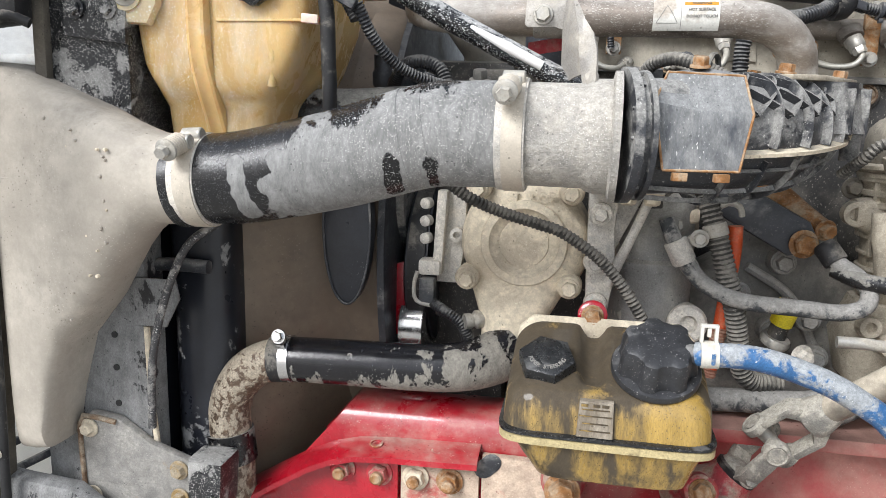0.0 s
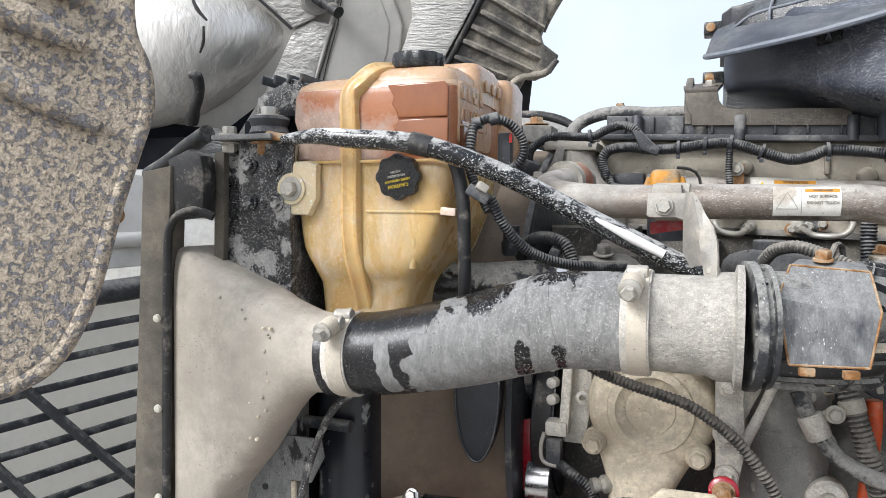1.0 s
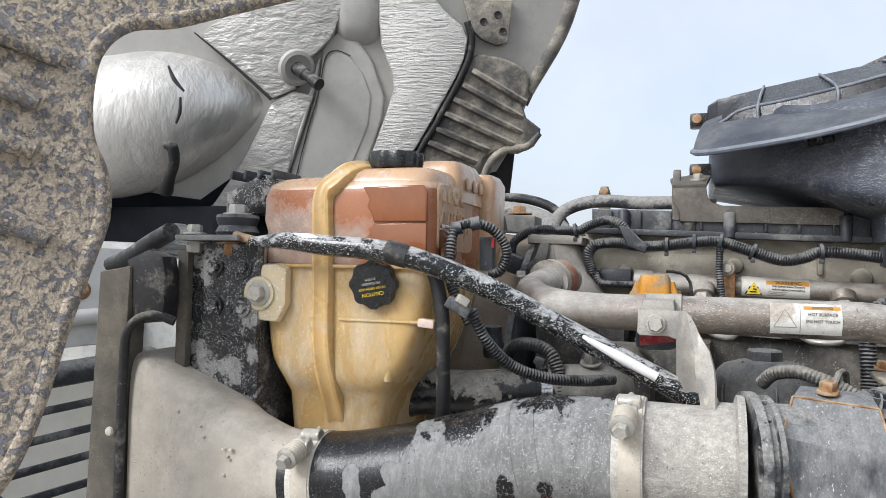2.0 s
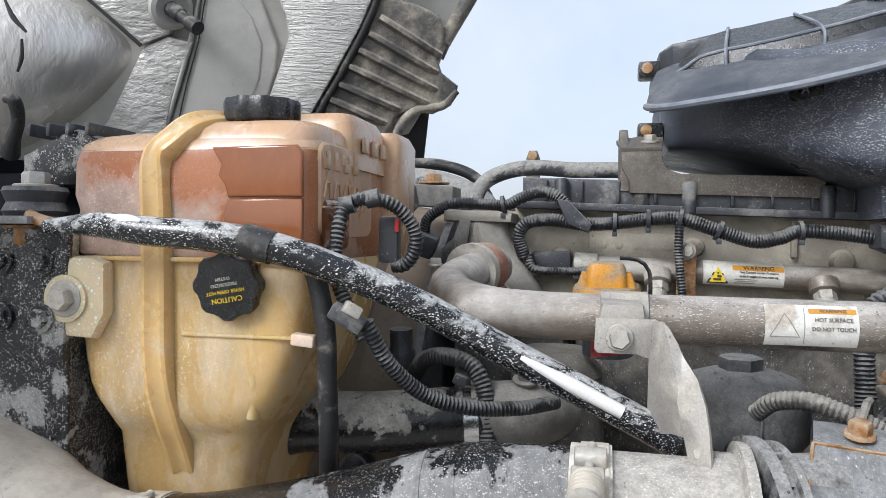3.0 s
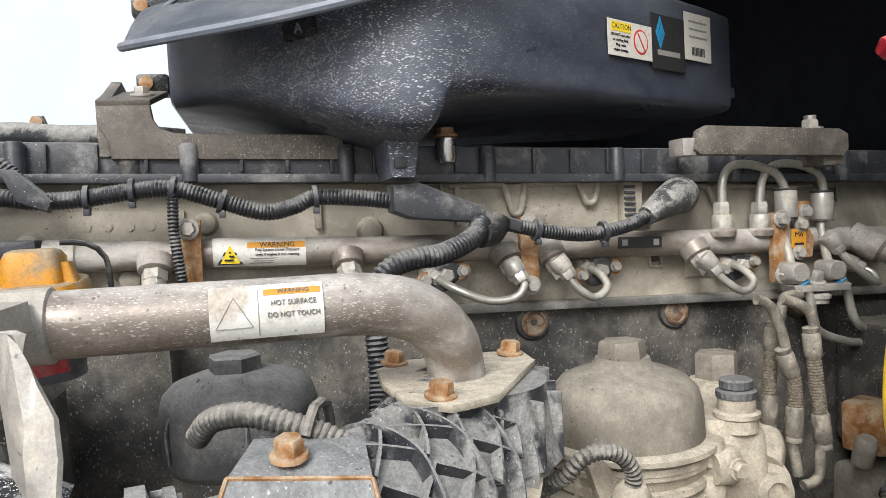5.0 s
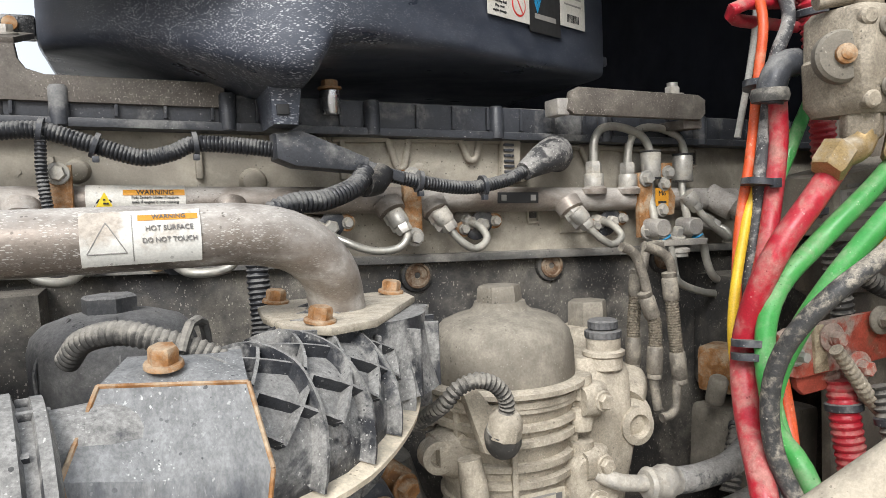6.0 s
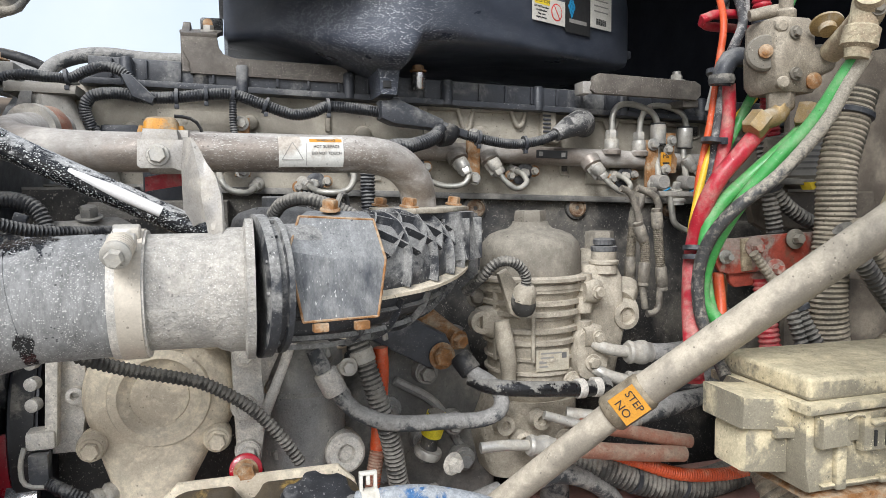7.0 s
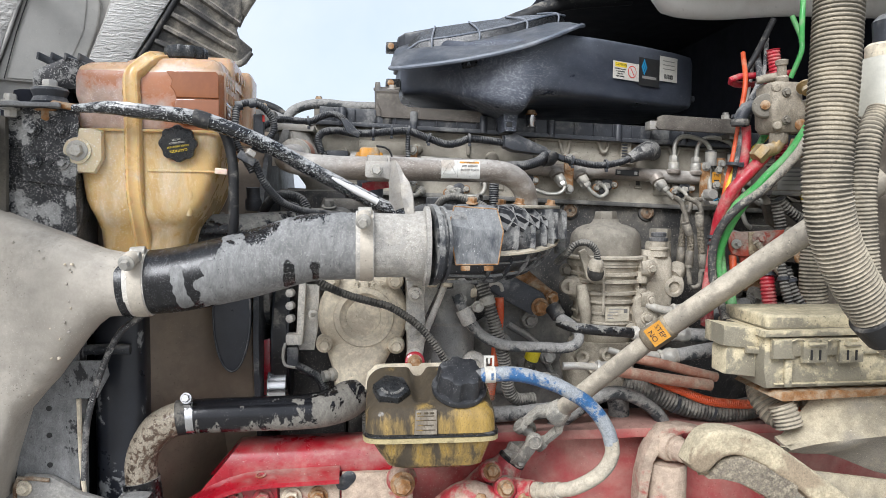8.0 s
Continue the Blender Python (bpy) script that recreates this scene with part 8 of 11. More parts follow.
for k, (w, x) in enumerate(((0.040, -0.004), (0.026, -0.010), (0.014, -0.017), (0.016, -0.016))):
    bar(c4, m4, x + 0.002, 0.010 - 0.0062 * k, w * 0.8, 0.0022 if k != 2 else 0.004, M_LAB_GREY)
bar(c4, m4, 0.018, 0.006, 0.007, 0.008, M_LAB_INK)
part("priming_tube", lathe([(0.020, 0), (0.0195, 0.012), (0.022, 0.014), (0.022, 0.018), (0.018, 0.020), (0.018, 0.034)], (0.678, 0.956, 1.487), (0, 0, 1), 24), M_KHAKI, fm)
part("priming_cap", lathe([(0.0185, 0), (0.019, 0.002), (0.019, 0.007), (0.011, 0.009), (0.0155, 0.010), (0.0155, 0.017), (0.013, 0.019)], (0.678, 0.956, 1.519), (0, 0, 1), 60, wob=star(20, 0.02)), M_FILTER_B, fm)
part("rear_tower", lathe([(0.028, 0), (0.028, 0.04), (0.026, 0.05)], (0.715, 1.045, 1.465), (0, 0, 1), 28), M_KHAKI, fm)
part("rear_hexagon", lathe([(0.024, 0), (0.0235, 0.026), (0.022, 0.028)], (0.722, 1.05, 1.515), (0, 0, 1), 6), M_FILTER, fm)
part("port_flange", loft([(0.918, 0.640, 1.375, 0.024, 0.035, 3), (0.925, 0.640, 1.375, 0.026, 0.038, 3), (0.955, 0.640, 1.375, 0.026, 0.038, 3)], "y", 28), M_KHAKI, fm)
part("port_bolt", hexbolt((0.640, 0.917, 1.364), (0, -1, 0), 0.0085, 0.007), M_KHAKI, fm)
part("port_plug", hexbolt((0.612, 0.925, 1.338), (0, -1, 0), 0.010, 0.008), M_KHAKI, fm)
part("base", loft([(1.20, 0.56, 0.99, 0.06, 0.05, 4), (1.26, 0.56, 0.99, 0.075, 0.055, 4), (1.31, 0.57, 0.985, 0.065, 0.06, 3)], "z", 36), M_KHAKI, fm)
for p in ((0.505, 0.93, 1.285), (0.53, 0.925, 1.262), (0.60, 0.925, 1.255), (0.555, 0.922, 1.29)):
    part("base_port", lathe([(0.014, 0), (0.013, 0.02), (0.007, 0.021), (0.006, 0.012)], p, (0, -1, 0.1), 18), M_KHAKI, fm)


def fuel_hose(name, pts, r, material, label, sleeve=True):
    t = thing(name, pts[-1], label, "hose", "fuel hoses")
    part("pipe", tube(pts[:3], r * 0.62, 14), M_STEEL, t)
    part("hose", tube(pts[2:], r, 18), material, t)
    if sleeve:
        d = (Vector(pts[3]) - Vector(pts[2])).normalized()
        part("crimp_sleeve", lathe([(r * 1.05, -0.016), (r * 1.25, -0.012), (r * 1.1, -0.004), (r * 1.28, 0.004), (r * 1.28, 0.012), (r * 1.1, 0.016), (r * 1.05, 0.022)], pts[2], d, 20), M_STEEL, t)


fuel_hose("fuel_hose", [(0.640, 0.925, 1.392), (0.660, 0.905, 1.384), (0.700, 0.90, 1.378), (0.75, 0.90, 1.374), (0.80, 0.905, 1.378), (0.86, 0.93, 1.39)], 0.0135, M_HOSE_GREY, "grey rubber fuel hose with crimped metal end")
fuel_hose("fuel_hose", [(0.640, 0.925, 1.356), (0.660, 0.905, 1.346), (0.700, 0.90, 1.334), (0.75, 0.90, 1.330), (0.80, 0.905, 1.328), (0.87, 0.92, 1.33)], 0.0135, M_HOSE_GREY, "grey rubber fuel hose with crimped metal end")
fuel_hose("fuel_hose", [(0.59, 0.90, 1.30), (0.62, 0.89, 1.296), (0.67, 0.885, 1.288), (0.72, 0.885, 1.296), (0.80, 0.90, 1.305), (0.88, 0.92, 1.31)], 0.015, M_HOSE_GREY, "grey rubber fuel hose with crimped metal end")
fuel_hose("return_hose", [(0.45, 0.86, 1.280), (0.49, 0.858, 1.280), (0.53, 0.856, 1.275), (0.60, 0.856, 1.262), (0.68, 0.858, 1.248), (0.755, 0.865, 1.236)], 0.0115, M_TERRA, "faded red rubber hose behind the steering shaft")
fuel_hose("return_hose", [(0.55, 0.885, 1.306), (0.575, 0.88, 1.298), (0.60, 0.875, 1.290), (0.66, 0.87, 1.278), (0.72, 0.87, 1.262), (0.77, 0.872, 1.25)], 0.010, M_TERRA, "faded red rubber hose behind the steering shaft", False)
solo("filter_crossover_hose", tube([(0.452, 0.905, 1.360), (0.475, 0.885, 1.352), (0.52, 0.875, 1.347), (0.58, 0.875, 1.342), (0.615, 0.88, 1.338), (0.65, 0.895, 1.337)], 0.0105, 16), M_HOSE, "black rubber hose across the filter module", "hose")
for p in ((0.600, 0.878, 1.340), (0.628, 0.885, 1.338)):
    solo("pipe_clip", lathe([(0.0125, -0.006), (0.0135, -0.005), (0.0135, 0.005), (0.0125, 0.006)], p, (1, 0.1, -0.05), 18), M_ALU, "small aluminium hose clip", "hose clip", "hose clips")

# ---- coolant pump, lower hose ----
wp = thing("coolant_pump", (0.06, 0.93, 1.2), "dust caked cast coolant pump cover with raised ring", "coolant pump")
part("volute", lathe([(0.090, 0), (0.088, 0.045), (0.082, 0.062), (0.074, 0.070), (0.058, 0.074), (0.056, 0.080), (0.046, 0.082), (0.042, 0.076), (0.036, 0.074), (0.033, 0.072), (0.032, 0.074)], (0.066, 0.965, 1.370), (0, -1, 0.05), 56), M_BEIGE, wp)
part("spout", loft([(1.345, 0.062, 0.935, 0.080, 0.045, 3), (1.30, 0.058, 0.93, 0.062, 0.043, 3), (1.265, 0.054, 0.925, 0.047, 0.040, 2.6), (1.235, 0.050, 0.92, 0.040, 0.038, 2.3), (1.215, 0.045, 0.915, 0.037, 0.036, 2)], "z", 40), M_BEIGE, wp)
for p in ((0.128, 1.318), (-0.008, 1.322), (0.004, 1.444), (0.125, 1.442)):
    part("lug", lathe([(0.017, 0), (0.0165, 0.026), (0.014, 0.030)], (p[0], 0.912, p[1]), (0, -1, 0.05), 24), M_BEIGE, wp)
    part("lug_bolt", hexbolt((p[0], 0.880, p[1]), (0, -1, 0.05), 0.0105, 0.009, 1.25), M_BEIGE, wp)
part("cast_lettering", lettering("TOP", 0.020, facing((0.086, 0.8895, 1.435), (0, -1, 0.05)), 0.0008), M_BEIGE, wp)
part("cast_arrow", prism([(-0.003, -0.009), (0.003, -0.009), (0.003, 0.002), (0.007, 0.002), (0, 0.010), (-0.007, 0.002), (-0.003, 0.002)], -0.001, 0.001, "z", 0, m=facing((0.052, 0.8895, 1.437), (0, -1, 0.05))), M_BEIGE, wp)
part("drain_valve", lathe([(0.010, 0), (0.013, 0.004), (0.013, 0.014), (0.009, 0.018), (0.011, 0.022), (0.011, 0.030)], (0.016, 0.908, 1.262), (-0.8, -0.4, -0.1), 14), M_STEEL, wp)
lh = thing("lower_coolant_hose", (-0.1, 0.85, 1.15), "black lower coolant hose with dried mud patches", "hose")
part("hose", tube([(-0.262, 0.828, 1.205), (-0.22, 0.832, 1.206), (-0.15, 0.84, 1.205), (-0.07, 0.85, 1.203), (-0.01, 0.862, 1.205), (0.03, 0.885, 1.212), (0.050, 0.905, 1.224)], [0.0295, 0.0305, 0.031, 0.0315, 0.033, 0.036, 0.037], 28), M_HOSE_LOW, lh)
me_ = thing("coolant_elbow_pipe", (-0.31, 0.83, 1.0), "speckled rusty steel coolant elbow", "pipe elbow")
part("elbow", tube([(-0.225, 0.832, 1.206), (-0.262, 0.826, 1.204), (-0.292, 0.822, 1.190), (-0.314, 0.82, 1.166), (-0.325, 0.82, 1.138), (-0.326, 0.82, 1.11), (-0.322, 0.82, 1.06), (-0.32, 0.82, 0.98)], 0.029, 28), M_ELBOW, me_)
part("lower_sleeve", tube([(-0.326, 0.82, 1.098), (-0.323, 0.82, 1.075), (-0.321, 0.82, 1.055)], 0.0325, 24), M_HOSE, me_)
wc = thing("worm_clamp", (-0.243, 0.83, 1.17), "bright steel worm drive hose clamp", "hose clamp", "hose clamps")
part("band", lathe([(0.0305, -0.0065), (0.0318, -0.0065), (0.0318, 0.0065), (0.0305, 0.0065)], (-0.241, 0.83, 1.206), (1, 0.08, 0.06), 40), M_CHROME, wc)
part("rubber_end", lathe([(0.0298, -0.014), (0.0312, -0.013), (0.0312, 0.012), (0.030, 0.013)], (-0.251, 0.829, 1.2055), (1, 0.1, 0.1), 40), M_RUBBER, wc)
part("screw_housing", box((-0.243, 0.812, 1.234), (0.014, 0.018, 0.012), (35, 0, 0), 0.003), M_CHROME, wc)
part("screw", hexbolt((-0.243, 0.802, 1.246), (0, -1, 0.25), 0.0075, 0.008, 1.35), M_CHROME, wc)

# ---- small parts left of the pump ----
ts = thing("sensor_bracket", (-0.05, 0.95, 1.28), "dusty aluminium sensor bracket with black plug and leads", "sensor bracket")
part("plate", prism([(-0.062, 1.30), (-0.030, 1.30), (-0.022, 1.35), (-0.020, 1.43), (-0.058, 1.43)], 0.945, 0.965, "y", 0.004), M_ALU, ts)
part("rail", box((-0.055, 0.935, 1.375), (0.014, 0.02, 0.12), (0, 3, 0), 0.003), M_ALU, ts)
for z in (1.415, 1.39, 1.365):
    part("stud", lathe([(0.008, 0), (0.008, 0.012), (0.005, 0.014)], (-0.074, 0.942, z), (-0.3, -1, 0), 14), M_ALU, ts)
part("eye", lathe([(0.010, 0), (0.010, 0.012), (0.005, 0.013), (0.004, 0.004)], (-0.032, 0.945, 1.372), (0, -1, 0), 18), M_ALU, ts)
part("sensor_body", box((-0.068, 0.935, 1.325), (0.032, 0.03, 0.022), bev=0.005), M_ALU, ts)
part("plug", box((-0.070, 0.925, 1.292), (0.022, 0.022, 0.038), bev=0.004), M_PLASTIC, ts)
part("plug_clip", tube([(-0.084, 0.918, 1.32), (-0.088, 0.915, 1.30), (-0.084, 0.915, 1.278), (-0.06, 0.915, 1.272)], 0.003, 8), M_STEEL, ts)
part("lead", tube([(-0.06, 0.918, 1.275), (-0.04, 0.905, 1.268), (-0.02, 0.905, 1.255), (-0.008, 0.91, 1.235), (-0.004, 0.92, 1.21)], 0.008, 12, corr=(0.0040, 0.0010)), M_CONDUIT, ts)
part("lead", tube([(-0.055, 0.925, 1.262), (-0.035, 0.92, 1.258), (-0.018, 0.925, 1.24), (-0.012, 0.935, 1.20)], 0.006, 10), M_RUBBER, ts)
solo("pump_lead", tube([(-0.030, 0.815, 1.462), (0.0, 0.82, 1.440), (0.041, 0.835, 1.421), (0.085, 0.84, 1.408), (0.115, 0.84, 1.399), (0.15, 0.845, 1.377), (0.175, 0.85, 1.355), (0.20, 0.852, 1.325), (0.222, 0.855, 1.29)], 0.0078, 14, corr=(0.0055, 0.0015)), M_CONDUIT_D, "dusty corrugated lead hanging across the coolant pump", "cable")


# ---- brackets and hoses between pump and filter module ----
ab2 = thing("accessory_bracket", (0.19, 0.9, 1.28), "dusty cast aluminium accessory bracket with bolts", "bracket")
part("upright", prism([(0.150, 1.285), (0.178, 1.285), (0.186, 1.34), (0.182, 1.40), (0.186, 1.455), (0.146, 1.455), (0.148, 1.36)], 0.885, 0.915, "y", 0.005), M_ALU, ab2)
part("strut", tube([(0.226, 0.885, 1.452), (0.205, 0.885, 1.395), (0.176, 0.89, 1.325)], [0.007, 0.006, 0.008], 10), M_ALU, ab2)
part("cross_web", prism([(0.146, 1.448), (0.238, 1.448), (0.240, 1.470), (0.146, 1.470)], 0.86, 0.93, "y", 0.004), M_ALU, ab2)
part("gusset", prism([(0.165, 1.452), (0.222, 1.452), (0.180, 1.36), (0.168, 1.36)], 0.905, 0.915, "y", 0.002), M_ALU, ab2)
for p in ((0.163, 1.418), (0.163, 1.300), (0.160, 1.355)):
    part("bolt_boss", lathe([(0.016, 0), (0.015, 0.010)], (p[0], 0.888, p[1]), (0, -1, 0), 18), M_ALU, ab2)
    part("bolt", hexbolt((p[0], 0.878, p[1]), (0, -1, 0.05), 0.0095, 0.009), M_ALU, ab2)
for x in (0.195, 0.224):
    part("foot_bolt", hexbolt((x, 0.875, 1.447), (0, -0.3, -1), 0.010, 0.012), M_BEIGE, ab2)
ac = thing("vertical_compressor", (0.25, 0.97, 1.2), "grey cast cylinder body behind the bracket", "compressor")
part("body", lathe([(0.050, 0), (0.056, 0.02), (0.057, 0.10), (0.059, 0.105), (0.059, 0.115), (0.055, 0.12), (0.055, 0.20), (0.045, 0.215)], (0.236, 0.972, 1.235), (0, 0, 1), 40), M_CASTGREY, ac)
part("side_boss", lathe([(0.026, 0), (0.026, 0.03), (0.022, 0.034), (0.012, 0.034), (0.010, 0.026)], (0.282, 0.945, 1.270), (0.1, -1, 0.1), 28), M_ALU, ac)
part("ear", lathe([(0.012, 0), (0.012, 0.012), (0.006, 0.013), (0.005, 0.006)], (0.280, 0.915, 1.352), (0, -1, 0), 18), M_ALU, ac)
cm = thing("lower_casting", (0.40, 1.03, 1.1), "dark dusty gear housing casting with hex bolts", "engine casting")
part("casting", loft([(1.05, 0.40, 1.07, 0.14, 0.06, 5), (1.30, 0.40, 1.07, 0.13, 0.06, 5), (1.36, 0.43, 1.06, 0.07, 0.05, 4), (1.40, 0.44, 1.06, 0.05, 0.04, 3)], "z", 40), M_FILTER_D, cm)
for p in ((0.415, 1.348), (0.36, 1.30), (0.455, 1.27), (0.47, 1.215), (0.35, 1.21), (0.41, 1.25)):
    part("bolt_boss", lathe([(0.019, 0), (0.017, 0.022)], (p[0], 1.012, p[1]), (0, -1, 0.1), 20), M_CASTGREY, cm)
    part("bolt", hexbolt((p[0], 0.990, p[1]), (0, -1, 0.1), 0.0115, 0.010, 1.3), M_CASTGREY, cm)
part("rib", tube([(0.37, 1.0, 1.34), (0.43, 1.0, 1.30), (0.47, 1.01, 1.23)], 0.007, 8), M_CASTGREY, cm)
em = thing("engine_mount_arm", (0.36, 0.95, 1.36), "black steel mount arm with rusty bolts", "mount arm")
part("arm", prism([(0.295, 1.455), (0.325, 1.470), (0.432, 1.412), (0.442, 1.392), (0.430, 1.368), (0.408, 1.366), (0.310, 1.42)], 0.945, 0.985, "y", 0.008), M_PLASTIC, em)
part("rear_tube", tube([(0.38, 1.02, 1.46), (0.43, 0.99, 1.415), (0.455, 0.975, 1.395)], 0.018, 16), M_RUST, em)
part("bolt", hexbolt((0.424, 0.944, 1.384), (0.1, -1, 0), 0.0145, 0.012, 1.3), M_RUST, em)
part("bolt", hexbolt((0.452, 0.957, 1.402), (0.3, -1, -0.2), 0.011, 0.010, 1.3), M_RUST, em)
part("stud", hexbolt((0.49, 0.99, 1.455), (0, -1, 0.1), 0.010, 0.010), M_FILTER, em)
HB = "dusty bluish rubber hose bent below the manifold"
h1 = thing("vent_return_hose", (0.35, 0.9, 1.3), HB, "hose")
part("hose", tube([(0.246, 0.90, 1.415), (0.258, 0.895, 1.385), (0.272, 0.89, 1.362), (0.293, 0.885, 1.338), (0.325, 0.88, 1.322), (0.36, 0.878, 1.316), (0.414, 0.876, 1.314), (0.455, 0.876, 1.312), (0.482, 0.878, 1.320), (0.488, 0.885, 1.338), (0.475, 0.892, 1.355), (0.455, 0.90, 1.368), (0.442, 0.915, 1.385)], 0.0105, 16), M_HOSE_GREY, h1)
part("upper_end", lathe([(0.0145, -0.014), (0.0155, -0.012), (0.0155, 0.014), (0.013, 0.018)], (0.264, 0.893, 1.375), (0.4, -0.1, -0.8), 20), M_ALU, h1)
part("far_end", lathe([(0.014, -0.012), (0.015, -0.01), (0.015, 0.012), (0.012, 0.016)], (0.447, 0.908, 1.378), (-0.4, 0.4, 0.6), 20), M_RUBBER, h1)
h2 = thing("conduit_drop", (0.33, 0.9, 1.2), "dusty corrugated conduit hanging behind the reservoir", "conduit")
part("conduit", tube([(0.292, 0.905, 1.45), (0.298, 0.90, 1.428), (0.31, 0.895, 1.392), (0.322, 0.892, 1.352), (0.335, 0.893, 1.31), (0.345, 0.90, 1.27), (0.355, 0.91, 1.222), (0.375, 0.92, 1.20), (0.41, 0.93, 1.198)], 0.0135, 16, corr=(0.006, 0.0018)), M_CONDUIT_D, h2)
part("metal_clamp", lathe([(0.0145, -0.008), (0.0152, -0.007), (0.0152, 0.007), (0.0145, 0.008)], (0.306, 0.896, 1.403), (0.25, -0.1, -0.8), 22), M_STEEL, h2)
part("clamp_tail", box((0.286, 0.893, 1.393), (0.026, 0.012, 0.014), (0, -25, 0), 0.004), M_STEEL, h2)
part("clamp_bolt", hexbolt((0.286, 0.886, 1.393), (0, -1, 0), 0.008, 0.007), M_STEEL, h2)
part("hook", tube([(0.305, 0.905, 1.428), (0.318, 0.898, 1.438), (0.332, 0.896, 1.434), (0.336, 0.898, 1.422)], 0.004, 8), M_STEEL, h2)
h3 = thing("orange_cable", (0.33, 0.93, 1.2), "orange insulated cable hanging beside the conduit", "cable")
part("cable", tube([(0.336, 0.93, 1.405), (0.337, 0.93, 1.37), (0.333, 0.93, 1.32), (0.329, 0.93, 1.27), (0.320, 0.925, 1.21)], 0.0095, 14), M_CAB_ORANGE, h3)
part("braid", tube([(0.329, 0.928, 1.268), (0.324, 0.927, 1.24), (0.318, 0.925, 1.20)], 0.0105, 14, corr=(0.004, 0.001)), M_TERRA, h3)
yt = thing("tagged_fitting", (0.41, 0.93, 1.25), "pipe fitting wrapped in yellow tape", "fitting")
part("stem", tube([(0.400, 0.945, 1.24), (0.405, 0.94, 1.27), (0.412, 0.93, 1.31)], 0.012, 16), M_BLOCK, yt)
part("tape", tube([(0.406, 0.938, 1.278), (0.410, 0.933, 1.295), (0.413, 0.93, 1.308)], 0.0148, 18), M_YELLOW, yt)
part("collar", lathe([(0.018, -0.006), (0.02, 0), (0.018, 0.006)], (0.402, 0.942, 1.252), (0.3, -0.2, 1), 20), M_STEEL, yt)
part("bolt", hexbolt((0.432, 0.925, 1.238), (0.4, -1, 0), 0.011, 0.012), M_ALU, yt)
LOW = "dusty hose low behind the steering shaft"
solo("low_hose", tube([(0.44, 0.93, 1.13), (0.49, 0.91, 1.175), (0.53, 0.90, 1.205), (0.58, 0.90, 1.215), (0.64, 0.91, 1.19), (0.68, 0.92, 1.15), (0.70, 0.93, 1.10)], 0.014, 16), M_HOSE_GREY, LOW, "hose")
solo("low_hose", tube([(0.60, 0.98, 1.20), (0.606, 0.97, 1.16), (0.60, 0.97, 1.11)], 0.022, 16), M_HOSE_GREY, LOW, "hose")
solo("front_pipe", tube([(0.285, 0.93, 1.165), (0.36, 0.92, 1.172), (0.44, 0.915, 1.178), (0.50, 0.92, 1.19)], 0.016, 18), M_HOSE_GREY, "grey pipe behind the fluid reservoir", "pipe")
cl = thing("ribbed_loom", (0.75, 0.9, 1.15), "grey ribbed conduit with cable ties over the chassis rail", "wiring loom")
part("conduit", tube([(0.60, 0.93, 1.225), (0.66, 0.915, 1.210), (0.72, 0.905, 1.185), (0.80, 0.90, 1.172), (0.86, 0.90, 1.178), (0.91, 0.89, 1.20)], 0.023, 20, corr=(0.007, 0.002)), M_CONDUIT_D, cl)
for p in ((0.70, 0.907, 1.193), (0.775, 0.902, 1.175)):
    part("cable_tie", lathe([(0.0245, -0.003), (0.0245, 0.003)], p, (1, 0, -0.25), 22), M_PLASTIC, cl)
solo("orange_conduit", tube([(0.64, 0.90, 1.245), (0.70, 0.885, 1.222), (0.76, 0.88, 1.200), (0.83, 0.875, 1.193), (0.90, 0.875, 1.197)], 0.0095, 14, corr=(0.0040, 0.0010)), M_CAB_ORANGE, "bright orange corrugated conduit above the chassis rail", "conduit")

# ---- power steering reservoir ----
ps = thing("steering_fluid_reservoir", (0.176, 0.72, 1.14), "oil grimed amber plastic steering fluid reservoir", "fluid reservoir")
CAPN = Vector((0.02, -0.46, 0.89)).normalized()


def tank_rings(x0, x1, profile, floor, rx, ry):
    """Upper half of a moulded tank: one cross section after another along x, drawn in at both rounded ends, with a trough over the middle of the top."""
    rings = []
    n = 72
    cy = sum(p[0] for p in profile) / len(profile)
    for i in range(n + 1):
        u = 0.5 - 0.5 * math.cos(math.pi * i / n)
        x = x0 + (x1 - x0) * u
        d = min(x - x0, x1 - x)
        e = 1 - math.sqrt(max(0.0, 1 - max(0.0, 1 - d / rx) ** 2))
        ring = []
        for y, z in profile:
            zz = floor + (z - floor) * (1 - 0.30 * e)
            yy = cy + (y - cy) * (1 - ry * e)
            dip = math.exp(-((x - 0.160) / 0.0135) ** 4) * min(1.0, max(0.0, (y - 0.682) / 0.02)) * min(1.0, max(0.0, (z - 1.225) / 0.03))
            lean = (x - 0.176) * (1 - 0.45 * (zz - floor))
            ring.append((0.176 + lean, yy, zz - 0.016 * dip))
        rings.append(ring)
    return rings


def rounded(corners, n=7):
    """A closed outline with arcs at its corners (y, z, radius)."""
    out = []
    m = len(corners)
    for i, (y, z, r) in enumerate(corners):
        p = Vector((y, z))
        a = (Vector(corners[i - 1][:2]) - p).normalized() * r
        b = (Vector(corners[(i + 1) % m][:2]) - p).normalized() * r
        for k in range(n):
            t = k / (n - 1)
            q = p + a * (1 - t) ** 2 + b * t ** 2
            out.append((q.x, q.y))
    return out


def dense(loop, step=0.006):
    out = []
    for (a, b), (c, d) in zip(loop, loop[1:] + loop[:1]):
        k = max(1, int(math.hypot(c - a, d - b) / step))
        out += [(a + (c - a) * i / k, b + (d - b) * i / k) for i in range(k)]
    return out


